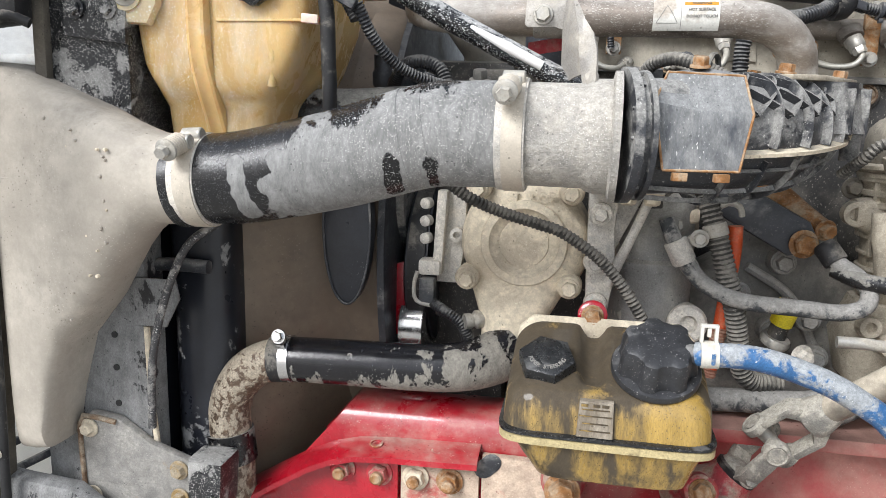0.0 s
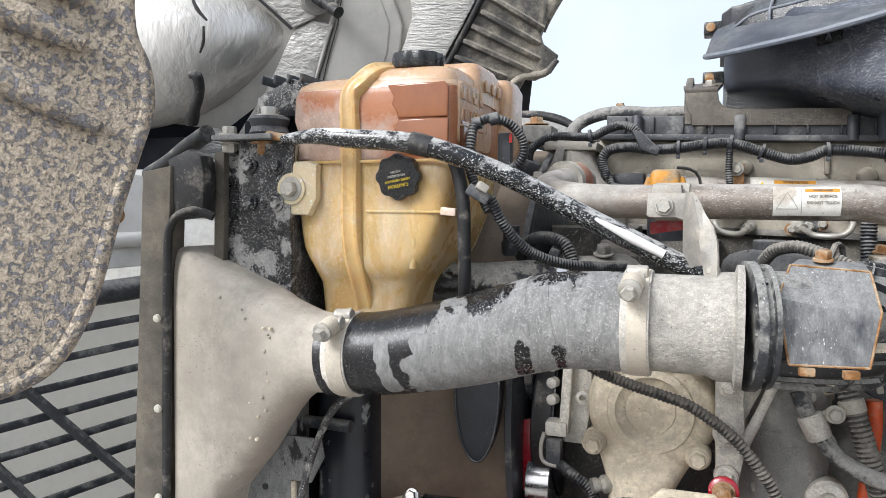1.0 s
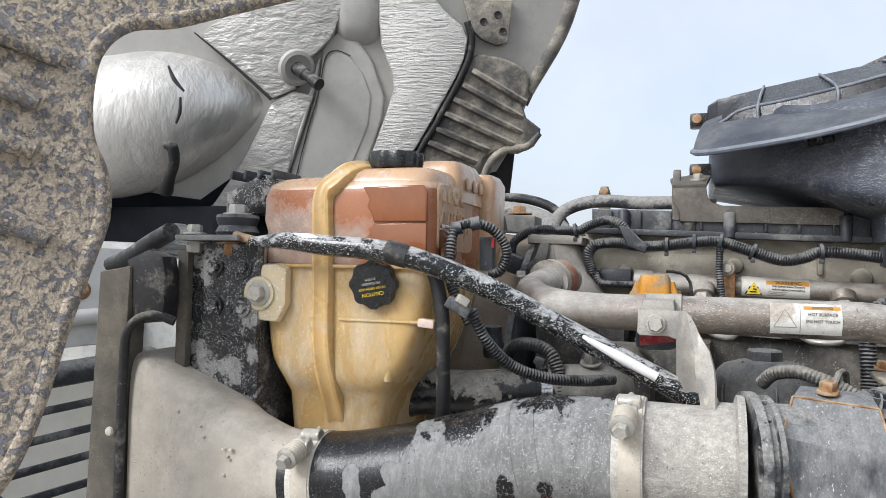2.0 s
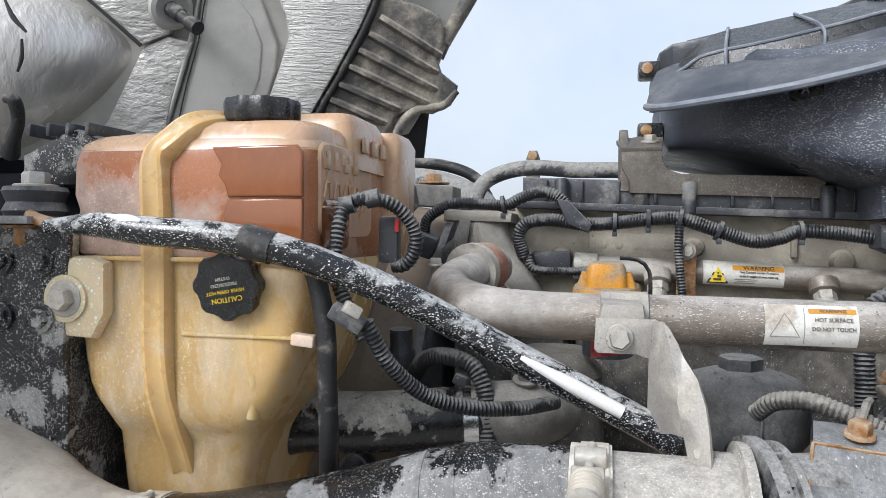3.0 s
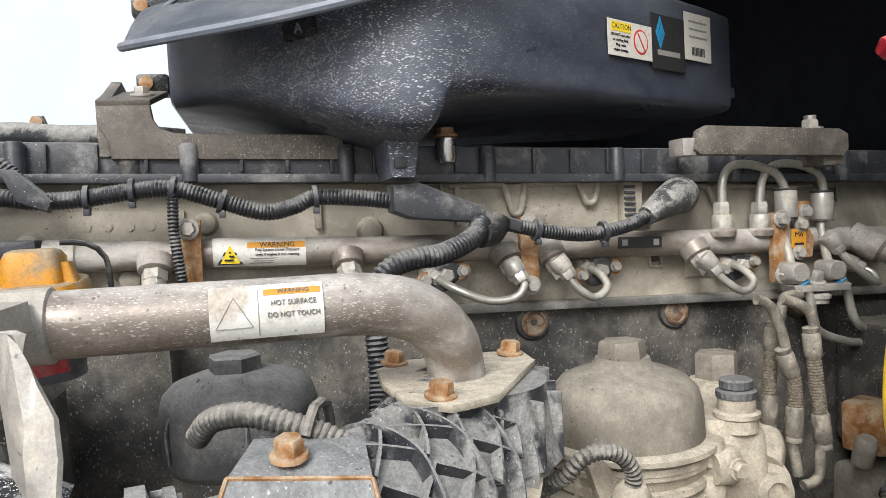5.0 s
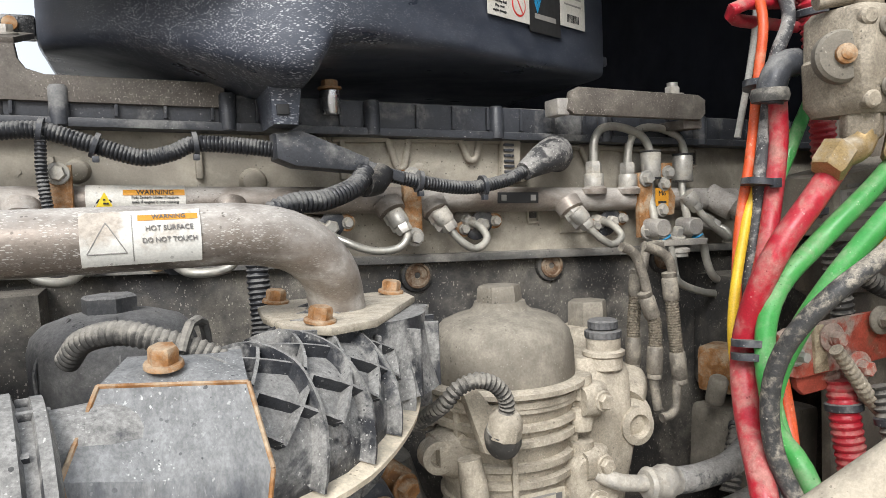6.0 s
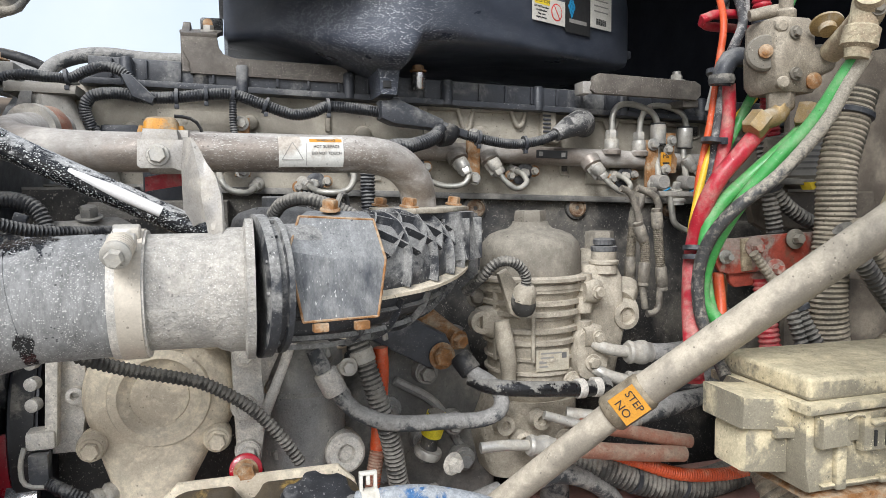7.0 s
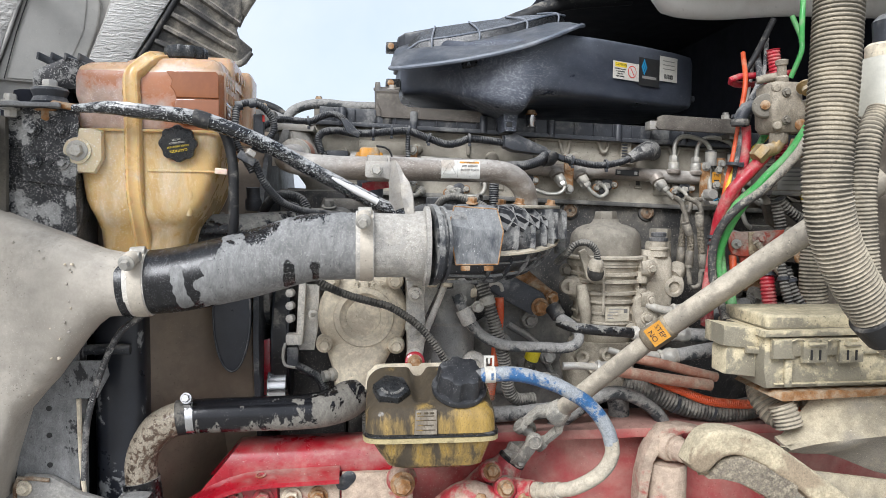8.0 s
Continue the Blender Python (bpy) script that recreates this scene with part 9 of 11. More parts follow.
UP = dense(rounded([(0.658, 1.212, 0.001), (0.663, 1.256, 0.018), (0.790, 1.304, 0.016), (0.800, 1.212, 0.001)]))
part("upper_shell", ringed(bmesh.new(), tank_rings(0.068, 0.284, UP, 1.212, 0.034, 0.32)), M_OILTANK, ps)
part("lower_shell", loft([(1.152, 0.184, 0.730, 0.070, 0.046, 6), (1.158, 0.184, 0.728, 0.080, 0.054, 6), (1.182, 0.180, 0.728, 0.092, 0.063, 6), (1.208, 0.177, 0.729, 0.104, 0.070, 7)], "z", 64), M_OILTANK, ps)
part("seam_flange", loft([(1.202, 0.176, 0.729, 0.108, 0.073, 7), (1.2035, 0.176, 0.729, 0.1125, 0.077, 7), (1.2105, 0.176, 0.729, 0.1125, 0.077, 7), (1.212, 0.176, 0.729, 0.109, 0.074, 7)], "z", 64), M_SEAM, ps, "thick pale welded seam round the middle")
part("seam_gasket", loft([(1.212, 0.176, 0.729, 0.110, 0.0745, 7), (1.2128, 0.176, 0.729, 0.1130, 0.0775, 7), (1.2155, 0.176, 0.729, 0.1130, 0.0775, 7), (1.2165, 0.176, 0.729, 0.110, 0.0745, 7)], "z", 64), M_CAPS, ps)
part("back_flange", prism([(0.068, 1.255), (0.288, 1.250), (0.278, 1.284), (0.260, 1.302), (0.088, 1.301), (0.072, 1.286)], 0.801, 0.812, "y", 0.005), M_BEIGE, ps)
lp = part("level_panel", prism([(0.146, 1.217), (0.183, 1.217), (0.182, 1.256), (0.148, 1.256)], 0.653, 0.664, "y", 0.002), M_OILPANEL, ps)
for z, w in ((1.248, 0.028), (1.241, 0.033), (1.233, 0.026), (1.225, 0.031)):
    part("moulded_line", box((0.1645, 0.6528, z), (w, 0.0016, 0.0012), bev=0.0003), M_OILTANK, lp)
for x in (0.153, 0.165, 0.174):
    part("moulded_word", box((x, 0.6528, 1.2525), (0.007, 0.0016, 0.003), bev=0.0004), M_OILTANK, lp)
hexbase = Vector((0.111, 0.7105, 1.2675))
part("dipstick_neck", lathe([(0.027, -0.022), (0.0265, -0.004), (0.025, 0.004)], hexbase, CAPN, 32), M_OILTANK, ps)
ca = part("dipstick_cap", lathe([(0.0285, 0.002), (0.0318, 0.003), (0.0322, 0.015), (0.0305, 0.0200), (0.028, 0.0215), (0.006, 0.0222)], hexbase, CAPN, 6), M_CAPS, ps, "black hexagonal cap with worn raised lettering")
for k, ch in enumerate("POWER STEERING"):
    a = radians(-158 + 136 * k / 13)
    rad_ = Vector((1, 0, 0)) * math.cos(a) + CAPN.cross(Vector((1, 0, 0))).normalized() * math.sin(a)
    if ch != " ":
        part("cap_letter", lettering(ch, 0.0072, facing(hexbase + CAPN * 0.0222 + rad_ * 0.019, CAPN, -rad_), 0.0005), M_LAB_GREY, ca)
bigbase = Vector((0.225, 0.705, 1.279))
part("filler_neck", lathe([(0.048, -0.055), (0.0455, -0.040), (0.043, -0.012), (0.041, 0.0)], bigbase, CAPN, 44), M_OILTANK, ps)
cb = part("filler_cap", lathe([(0.042, -0.003), (0.0462, -0.002), (0.0468, 0.002), (0.0455, 0.0055), (0.036, 0.007)], bigbase, CAPN, 48), M_CAPB, ps, "large black lobed filler cap")
part("cap_grip", lathe([(0.0395, 0.005), (0.0380, 0.012), (0.0372, 0.032), (0.0350, 0.0385), (0.031, 0.0405), (0.012, 0.0412)], bigbase, CAPN, 84, wob=star(7, 0.075)), M_CAPB, cb)
part("hose_spout", tube([(0.232, 0.70, 1.296), (0.252, 0.688, 1.304), (0.270, 0.681, 1.306)], 0.0105, 18), M_PLASTIC, ps)
rbm = thing("reservoir_bolt", (0.158, 0.815, 1.29), "rusty bolt with red washer holding the reservoir", "bolt")
part("washer", lathe([(0.018, 0), (0.018, 0.006), (0.015, 0.008)], (0.159, 0.826, 1.3005), (0, -1, 0.2), 28), M_RED, rbm)
part("bolt", hexbolt((0.159, 0.818, 1.301), (0, -1, 0.15), 0.0105, 0.014, 1.3), M_RUST, rbm)
bh = thing("return_hose_blue", (0.4, 0.68, 1.11), "blue reinforced return hose with tan dusty end", "hose")
part("blue_length", tube([(0.262, 0.684, 1.306), (0.276, 0.680, 1.308), (0.324, 0.678, 1.307), (0.382, 0.678, 1.290), (0.420, 0.679, 1.270), (0.442, 0.68, 1.255), (0.464, 0.68, 1.231), (0.479, 0.68, 1.205), (0.485, 0.68, 1.185)], 0.0124, 20), M_BLUE, bh)
part("dusty_length", tube([(0.4845, 0.68, 1.190), (0.487, 0.68, 1.171), (0.480, 0.68, 1.150), (0.464, 0.68, 1.132), (0.440, 0.685, 1.115), (0.418, 0.696, 1.102), (0.395, 0.720, 1.091), (0.380, 0.742, 1.081)], 0.0125, 20), M_BLUE_D, bh)
for k in range(3):
    part("end_cuff", lathe([(0.0125, -0.0045), (0.0146, -0.0035), (0.0146, 0.0035), (0.0125, 0.0045)], (0.402 - 0.006 * k, 0.712 + 0.008 * k, 1.094 - 0.0035 * k), (0.55, -0.75, 0.3), 24), M_BLUE_D, bh)
cp_ = part("spring_clip", lathe([(0.0127, -0.0085), (0.0140, -0.0085), (0.0140, 0.0085), (0.0127, 0.0085)], (0.273, 0.681, 1.3075), (1, -0.05, 0.05), 28), M_WHITE, bh)
part("clip_slot", box((0.275, 0.6665, 1.307), (0.004, 0.001, 0.012), bev=0.0005), M_BLUE, cp_)
for x in (-0.007, 0.007):
    part("clip_prong", box((0.271 + x, 0.680, 1.329), (0.0035, 0.006, 0.018), bev=0.001), M_WHITE, cp_)
part("clip_bridge", box((0.271, 0.680, 1.3375), (0.0175, 0.006, 0.0035), bev=0.001), M_WHITE, cp_)
part("clip_tongue", box((0.271, 0.680, 1.331), (0.004, 0.004, 0.010), bev=0.001), M_WHITE, cp_)

# ---- steering gear and shaft ----
sg = thing("steering_gear", (0.30, 0.76, 0.95), "red painted steering gear caked with rust and mud", "steering gear")
part("housing", loft([(0.88, 0.30, 0.78, 0.10, 0.075, 3), (1.0, 0.295, 0.785, 0.095, 0.075, 3), (1.035, 0.30, 0.80, 0.08, 0.065, 2.6), (1.058, 0.31, 0.82, 0.055, 0.05, 2.2)], "z", 40), M_RED_D, sg)
part("shoulder", tube([(0.20, 0.77, 1.03), (0.25, 0.765, 1.060), (0.30, 0.765, 1.05)], [0.03, 0.036, 0.03], 18), M_RED_D, sg)
part("outlet", tube([(0.330, 0.81, 1.055), (0.352, 0.775, 1.068), (0.372, 0.752, 1.078)], [0.030, 0.024, 0.019], 20), M_RED_D, sg)
part("neck", lathe([(0.054, -0.085), (0.046, -0.050), (0.040, -0.030), (0.031, -0.018), (0.027, -0.004)], (0.352, 0.86, 1.098), (0.56, 0.0, 0.82), 28), M_RED_D, sg)
part("dust_boot", lathe([(0.026, -0.006), (0.0275, -0.003), (0.0275, 0.003), (0.022, 0.006)], (0.352, 0.86, 1.098), (0.56, 0.0, 0.82), 28), M_RUBBER, sg)
for p in ((0.298, 0.785, 1.104), (0.318, 0.755, 1.083), (0.352, 0.745, 1.062), (0.27, 0.745, 1.07), (0.225, 0.74, 1.05)):
    part("bolt_pad", lathe([(0.021, -0.03), (0.020, 0), (0.017, 0.003)], p, (0, -1, 0.4), 18), M_RED_D, sg)
    part("bolt", hexbolt(Vector(p) + Vector((0, -0.003, 0.001)), (0, -1, 0.4), 0.0115, 0.012, 1.35), M_RUST, sg)
part("hose_fitting", lathe([(0.0165, 0), (0.0165, 0.014), (0.014, 0.018)], (0.380, 0.742, 1.081), (-0.55, 0.8, -0.25), 20), M_BLUE_D, sg)
part("mounting_lug", lathe([(0.028, 0), (0.024, 0.02), (0.02, 0.03)], (0.135, 0.80, 1.09), (0, -1, 0.1), 24), M_RED_D, sg)
part("mounting_bolt", hexbolt((0.135, 0.768, 1.093), (0, -1, 0.1), 0.017, 0.016, 1.3), M_RUST, sg)
ss = thing("steering_shaft", (0.41, 0.84, 1.15), "dusty pale steering shaft with universal joint yoke", "steering shaft")
SA, SB = Vector((0.425, 0.832, 1.212)), Vector((0.86, 0.537, 1.637))
sd = (SB - SA).normalized()
mid = SA + (SB - SA) * 0.36
part("lower_tube", tube([Vector((0.425, 0.834, 1.190)), mid], 0.0165, 24), M_SHAFT, ss)
part("upper_tube", tube([mid - sd * 0.02, SB], 0.0195, 28), M_SHAFT, ss)
part("collar", lathe([(0.0195, -0.026), (0.0225, -0.022), (0.0225, 0.024), (0.0205, 0.028)], mid, sd, 28), M_KHAKI_COLLAR, ss)
nrm = (Vector((0.05, -0.35, 1.55)) - mid)
nrm = (nrm - sd * nrm.dot(sd)).normalized()
lm = facing(mid + sd * 0.004 + nrm * 0.0215, nrm, sd)
stk = part("label", prism([(-0.017, -0.016), (0.017, -0.016), (0.017, 0.018), (-0.017, 0.018)], 0.0, 0.0014, "z", 0, m=lm), M_LAB_ORANGE, ss, "orange sticker with black capitals")
part("label_text", lettering("NO", 0.0135, on(lm, 0, -0.008, 0.0018) @ Matrix.Rotation(0, 4, "Z")), M_LAB_BLACK, stk)
part("label_text", lettering("STEP", 0.0125, on(lm, 0, 0.008, 0.0018)), M_LAB_BLACK, stk)
SE = Vector((0.428, 0.834, 1.192))
SJ, SLOW = Vector((0.387, 0.852, 1.149)), Vector((0.352, 0.86, 1.098))
yv = Vector((-0.2, -0.93, 0.3))


def yoke(base, tip, side):
    """A forged fork: hub, two arms that end in round eyes, and the bearing cups in them."""
    ax = (tip - base).normalized()
    sd_ = (side - ax * side.dot(ax)).normalized()
    m = Matrix((sd_, ax, sd_.cross(ax))).transposed().to_4x4()
    m.translation = base
    ln = (tip - base).length
    f = part("hub", lathe([(0.012, 0.014), (0.022, 0.009), (0.0255, 0.0), (0.0235, -0.008), (0.0195, -0.024)], base, ax, 28), M_YOKE, ss)
    for k in (-1, 1):
        part("fork_arm", prism([(0.008, -0.004), (0.024, -0.001), (0.0335, 0.013), (0.0335, ln + 0.006), (0.029, ln + 0.011), (0.0245, ln + 0.009), (0.0235, 0.022), (0.008, 0.010)], -0.0125, 0.0125, "z", 0.0035, m=m @ Matrix.Scale(k, 4, (1, 0, 0))), M_YOKE, f)
    for k in (-1, 1):
        part("eye", lathe([(0.0160, 0.0), (0.0165, 0.004), (0.0160, 0.010), (0.0125, 0.012), (0.0105, 0.010), (0.010, 0.0115), (0.003, 0.0118)], tip + sd_ * 0.0235 * k, sd_ * k, 24), M_YOKE, f)
    return sd_


ysd = sd.cross(yv).normalized()
s1 = yoke(SE, SJ, ysd * 0.85 + yv * -0.5)
s2 = yoke(SLOW, SJ, (SJ - SLOW).cross(s1))
for d_ in (s1, s2):
    part("spider", tube([SJ + d_ * 0.024, SJ - d_ * 0.024], 0.0085, 14), M_STEEL, ss)
part("pinch_bolt", hexbolt(SLOW + Vector((0.010, -0.024, 0.004)), (0.1, -1, 0.2), 0.0085, 0.009), M_YOKE, ss)

# ---- air valve block and cables ----
vb = thing("air_valve_block", (0.83, 0.77, 1.7), "dust covered cast air valve block with brass fittings", "valve block")
part("body", loft([(1.728, 0.850, 0.790, 0.028, 0.03, 6), (1.738, 0.848, 0.788, 0.034, 0.034, 7), (1.775, 0.846, 0.786, 0.036, 0.034, 7), (1.778, 0.843, 0.786, 0.030, 0.034, 7), (1.812, 0.842, 0.786, 0.030, 0.032, 7), (1.818, 0.842, 0.786, 0.026, 0.028, 6)], "z", 40), M_VALVE, vb)
part("diaphragm", lathe([(0.020, 0), (0.0225, 0.003), (0.0225, 0.012), (0.020, 0.015), (0.012, 0.016)], (0.813, 0.781, 1.775), (-0.45, -0.89, 0.05), 36), M_FILTER, vb)
part("diaphragm_bolt", lathe([(0.0085, 0), (0.0085, 0.004), (0.0055, 0.0055), (0.0055, 0.0065), (0.003, 0.008)], (0.805, 0.766, 1.776), (-0.45, -0.89, 0.05), 20), M_RUST, vb)
for p in ((0.836, 0.752, 1.798), (0.838, 0.752, 1.748)):
    part("screw", hexbolt(p, (0, -1, 0), 0.0058, 0.005), M_FILTER, vb)
for p in ((0.822, 0.768, 1.806), (0.826, 0.768, 1.738)):
    part("lug", lathe([(0.008, 0), (0.008, 0.014), (0.006, 0.016)], p, (-0.2, -0.95, 0), 16), M_VALVE, vb)
part("rust_plug", lathe([(0.010, 0), (0.010, 0.012), (0.006, 0.014)], (0.868, 0.762, 1.742), (-0.2, -0.9, -0.1), 18), M_RUST, vb)
part("side_casting", loft([(0.862, 0.78, 1.765, 0.028, 0.022, 4), (0.885, 0.775, 1.768, 0.026, 0.020, 4), (0.90, 0.77, 1.77, 0.018, 0.016, 3)], "x", 24), M_VALVE, vb)
part("lower_port", lathe([(0.017, 0), (0.017, 0.018), (0.014, 0.022)], (0.84, 0.778, 1.728), (0, 0, -1), 8), M_VALVE, vb)
part("brass_elbow", tube([(0.838, 0.775, 1.712), (0.832, 0.775, 1.70), (0.812, 0.777, 1.693)], 0.0125, 14), M_BRASS, vb)
part("brass_nut", lathe([(0.0158, -0.011), (0.0158, 0.011), (0.0135, 0.014)], (0.806, 0.778, 1.690), (-0.7, 0, -0.75), 6), M_BRASS, vb)
part("brass_nut", lathe([(0.0165, -0.012), (0.0165, 0.012), (0.014, 0.015)], (0.868, 0.76, 1.70), (-0.3, 0, -0.9), 6), M_BRASS, vb)
part("push_elbow", tube([(0.822, 0.83, 1.782), (0.805, 0.832, 1.778), (0.797, 0.835, 1.76), (0.795, 0.837, 1.745)], 0.013, 16), M_PLASTIC, vb)
part("push_collar", lathe([(0.016, -0.006), (0.0175, 0), (0.016, 0.006)], (0.796, 0.836, 1.752), (0, 0, 1), 20), M_CONDUIT_D, vb)
part("top_valve", lathe([(0.010, 0), (0.012, 0.003), (0.012, 0.012), (0.0085, 0.015), (0.0085, 0.032), (0.011, 0.034), (0.011, 0.042), (0.005, 0.044)], (0.838, 0.77, 1.816), (-0.1, -0.1, 1), 20), M_VALVE, vb)
part("side_lever", tube([(0.80, 0.79, 1.824), (0.82, 0.782, 1.828), (0.84, 0.775, 1.83)], [0.007, 0.008, 0.009], 14), M_VALVE, vb)
part("brass_disc", lathe([(0.016, 0), (0.019, 0.002), (0.019, 0.005), (0.010, 0.008), (0.010, 0.016)], (0.866, 0.735, 1.808), (-0.25, -0.5, -0.8), 28), M_BRASS, vb)
part("dusty_union", lathe([(0.013, -0.03), (0.015, -0.026), (0.015, 0.0), (0.019, 0.003), (0.019, 0.022), (0.014, 0.026), (0.0125, 0.036)], (0.838, 0.655, 1.785), (-0.15, 0.05, -0.98), 20), M_DIRT, vb)
part("union_arm", tube([(0.885, 0.745, 1.775), (0.87, 0.70, 1.79), (0.85, 0.66, 1.80), (0.832, 0.64, 1.815)], [0.014, 0.015, 0.017, 0.015], 16), M_DIRT, vb)
part("union_bolt", hexbolt((0.842, 0.640, 1.80), (-0.4, -0.9, 0.1), 0.006, 0.005), M_FILTER, vb)
vb.location += Vector((-0.016, -0.006, 0.0))
CB = [
    ("red_air_line", [(0.806, 0.778, 1.690), (0.774, 0.780, 1.655), (0.742, 0.785, 1.618), (0.730, 0.800, 1.574), (0.729, 0.815, 1.525), (0.716, 0.800, 1.478), (0.690, 0.760, 1.435), (0.675, 0.73, 1.38)], 0.0145, M_CAB_RED, "thick red air line curving down"),
    ("red_air_line", [(0.796, 0.836, 1.748), (0.799, 0.838, 1.711), (0.792, 0.838, 1.662), (0.771, 0.830, 1.602), (0.748, 0.823, 1.556), (0.736, 0.82, 1.50), (0.73, 0.80, 1.44)], 0.0115, M_CAB_RED, "straight red air line in the bundle"),
    ("green_air_line", [(0.83, 0.656, 1.76), (0.819, 0.664, 1.739), (0.794, 0.685, 1.684), (0.764, 0.705, 1.643), (0.738, 0.725, 1.601), (0.720, 0.745, 1.557), (0.712, 0.762, 1.514), (0.712, 0.768, 1.472), (0.727, 0.75, 1.436), (0.71, 0.70, 1.38)], 0.0112, M_CAB_GREEN, "bright green air line with printing"),
    ("green_air_line", [(0.868, 0.76, 1.70), (0.83, 0.765, 1.665), (0.784, 0.775, 1.625), (0.744, 0.79, 1.58), (0.728, 0.79, 1.53), (0.724, 0.775, 1.47), (0.73, 0.75, 1.41)], 0.0115, M_CAB_GREEN, "green air line beneath the first"),
    ("green_air_line", [(0.88, 0.86, 1.79), (0.862, 0.852, 1.762), (0.838, 0.850, 1.724), (0.818, 0.850, 1.687), (0.795, 0.85, 1.65)], 0.0085, M_CAB_GREEN, "thin green air line behind the block"),
    ("grey_air_line", [(0.83, 0.650, 1.755), (0.816, 0.661, 1.723), (0.797, 0.672, 1.68), (0.752, 0.69, 1.623), (0.714, 0.71, 1.588), (0.697, 0.735, 1.551), (0.692, 0.75, 1.51), (0.694, 0.75, 1.461), (0.702, 0.735, 1.42), (0.695, 0.70, 1.39)], 0.0100, M_LINE_PALE, "rubber line beside the green one, bleached by dust above"),
    ("orange_air_line", [(0.82, 0.90, 1.90), (0.806, 0.862, 1.835), (0.797, 0.860, 1.774), (0.786, 0.860, 1.700), (0.771, 0.860, 1.632), (0.763, 0.856, 1.589), (0.75, 0.845, 1.53)], 0.0064, M_CAB_ORANGE, "thin orange air line in the bundle"),
    ("black_air_line", [(0.85, 0.90, 1.90), (0.829, 0.852, 1.835), (0.807, 0.850, 1.785), (0.792, 0.850, 1.705), (0.784, 0.850, 1.644), (0.768, 0.846, 1.570), (0.748, 0.835, 1.50)], 0.0085, M_LINE, "dusty black line tied to the bundle"),
    ("black_air_line", [(0.87, 0.90, 1.93), (0.842, 0.862, 1.845), (0.818, 0.858, 1.785), (0.802, 0.858, 1.705), (0.79, 0.855, 1.64)], 0.0055, M_LINE, "thin black line tied to the bundle"),
    ("grey_air_line", [(0.85, 0.91, 1.90), (0.837, 0.90, 1.841), (0.829, 0.90, 1.795), (0.816, 0.90, 1.743), (0.81, 0.90, 1.72)], 0.0045, M_PALE_LINE, "pale grey thin line at the edge of the bundle"),
    ("yellow_air_line", [(0.860, 0.862, 1.735), (0.826, 0.858, 1.706), (0.786, 0.856, 1.663), (0.768, 0.854, 1.614), (0.750, 0.848, 1.553), (0.746, 0.842, 1.503), (0.748, 0.825, 1.445), (0.715, 0.785, 1.42), (0.691, 0.755, 1.405)], 0.0065, M_CAB_YELLOW, "thin yellow air line in the bundle"),
    ("red_loop", [(0.93, 0.90, 1.865), (0.86, 0.885, 1.855), (0.80, 0.875, 1.848), (0.784, 0.878, 1.842), (0.80, 0.89, 1.836), (0.86, 0.91, 1.84), (0.95, 0.95, 1.85)], 0.0085, M_CAB_RED, "loop of thin red air line"),
    ("orange_air_line", [(0.757, 0.80, 1.50), (0.755, 0.79, 1.46), (0.745, 0.775, 1.42)], 0.009, M_CAB_ORANGE, "short orange line below the bracket"),
    ("green_air_line", [(0.852, 0.755, 1.89), (0.848, 0.75, 1.93), (0.855, 0.76, 1.97), (0.88, 0.80, 2.0)], 0.0065, M_CAB_GREEN, "thin green line rising from the valve"),
    ("green_air_line", [(0.88, 0.83, 1.84), (0.895, 0.82, 1.90), (0.885, 0.84, 1.96)], 0.0065, M_CAB_GREEN, "thin green line behind the valve"),
    ("grey_air_line", [(0.86, 0.86, 1.96), (0.84, 0.88, 1.90), (0.82, 0.89, 1.86)], 0.008, M_RUBBER, "thin dark line behind the valve"),
]
for nm, pts, r, mt_, lb in CB:
    solo(nm, tube(pts, r * 0.76, 14, 0.012), mt_, lb, "air line", "air lines")
for p, d, w in (((0.795, 0.855, 1.765), (0.1, 0.0, 1), 0.019), ((0.785, 0.848, 1.672), (0.15, 0, 1), 0.020), ((0.730, 0.808, 1.532), (0.1, 0.1, 1), 0.019), ((0.730, 0.808, 1.520), (0.1, 0.1, 1), 0.019)):
    t = thing("bundle_tie", p, "black cable tie round the air lines", "cable tie", "bundle ties")
    part("strap", lathe([(w, -0.003), (w + 0.0016, -0.003), (w + 0.0016, 0.003), (w, 0.003)], p, d, 28, wob=lambda a: 1 + 0.22 * math.cos(2 * a)), M_PLASTIC, t)
    part("head", box((p[0] - 0.002, p[1] - w - 0.001, p[2]), (0.010, 0.006, 0.009), bev=0.001), M_PLASTIC, t)
rbk = thing("line_bracket", (0.82, 0.79, 1.5), "rusty red painted steel bracket with bolts", "bracket")
part("plate", prism([(0.741, 1.541), (0.752, 1.545), (0.776, 1.545), (0.820, 1.548), (0.915, 1.551), (0.973, 1.552), (0.974, 1.511), (0.837, 1.501), (0.765, 1.499), (0.750, 1.503), (0.744, 1.513)], 0.787, 0.793, "y", 0.002), M_REDBR, rbk)
part("pale_plate", prism([(0.779, 1.544), (0.791, 1.545), (0.798, 1.503), (0.782, 1.502)], 0.7835, 0.7875, "y", 0.001), M_DIRT, rbk)
part("inner_plate", prism([(0.769, 1.500), (0.829, 1.498), (0.834, 1.483), (0.780, 1.480), (0.772, 1.487)], 0.795, 0.802, "y", 0.002), M_REDBR, rbk)
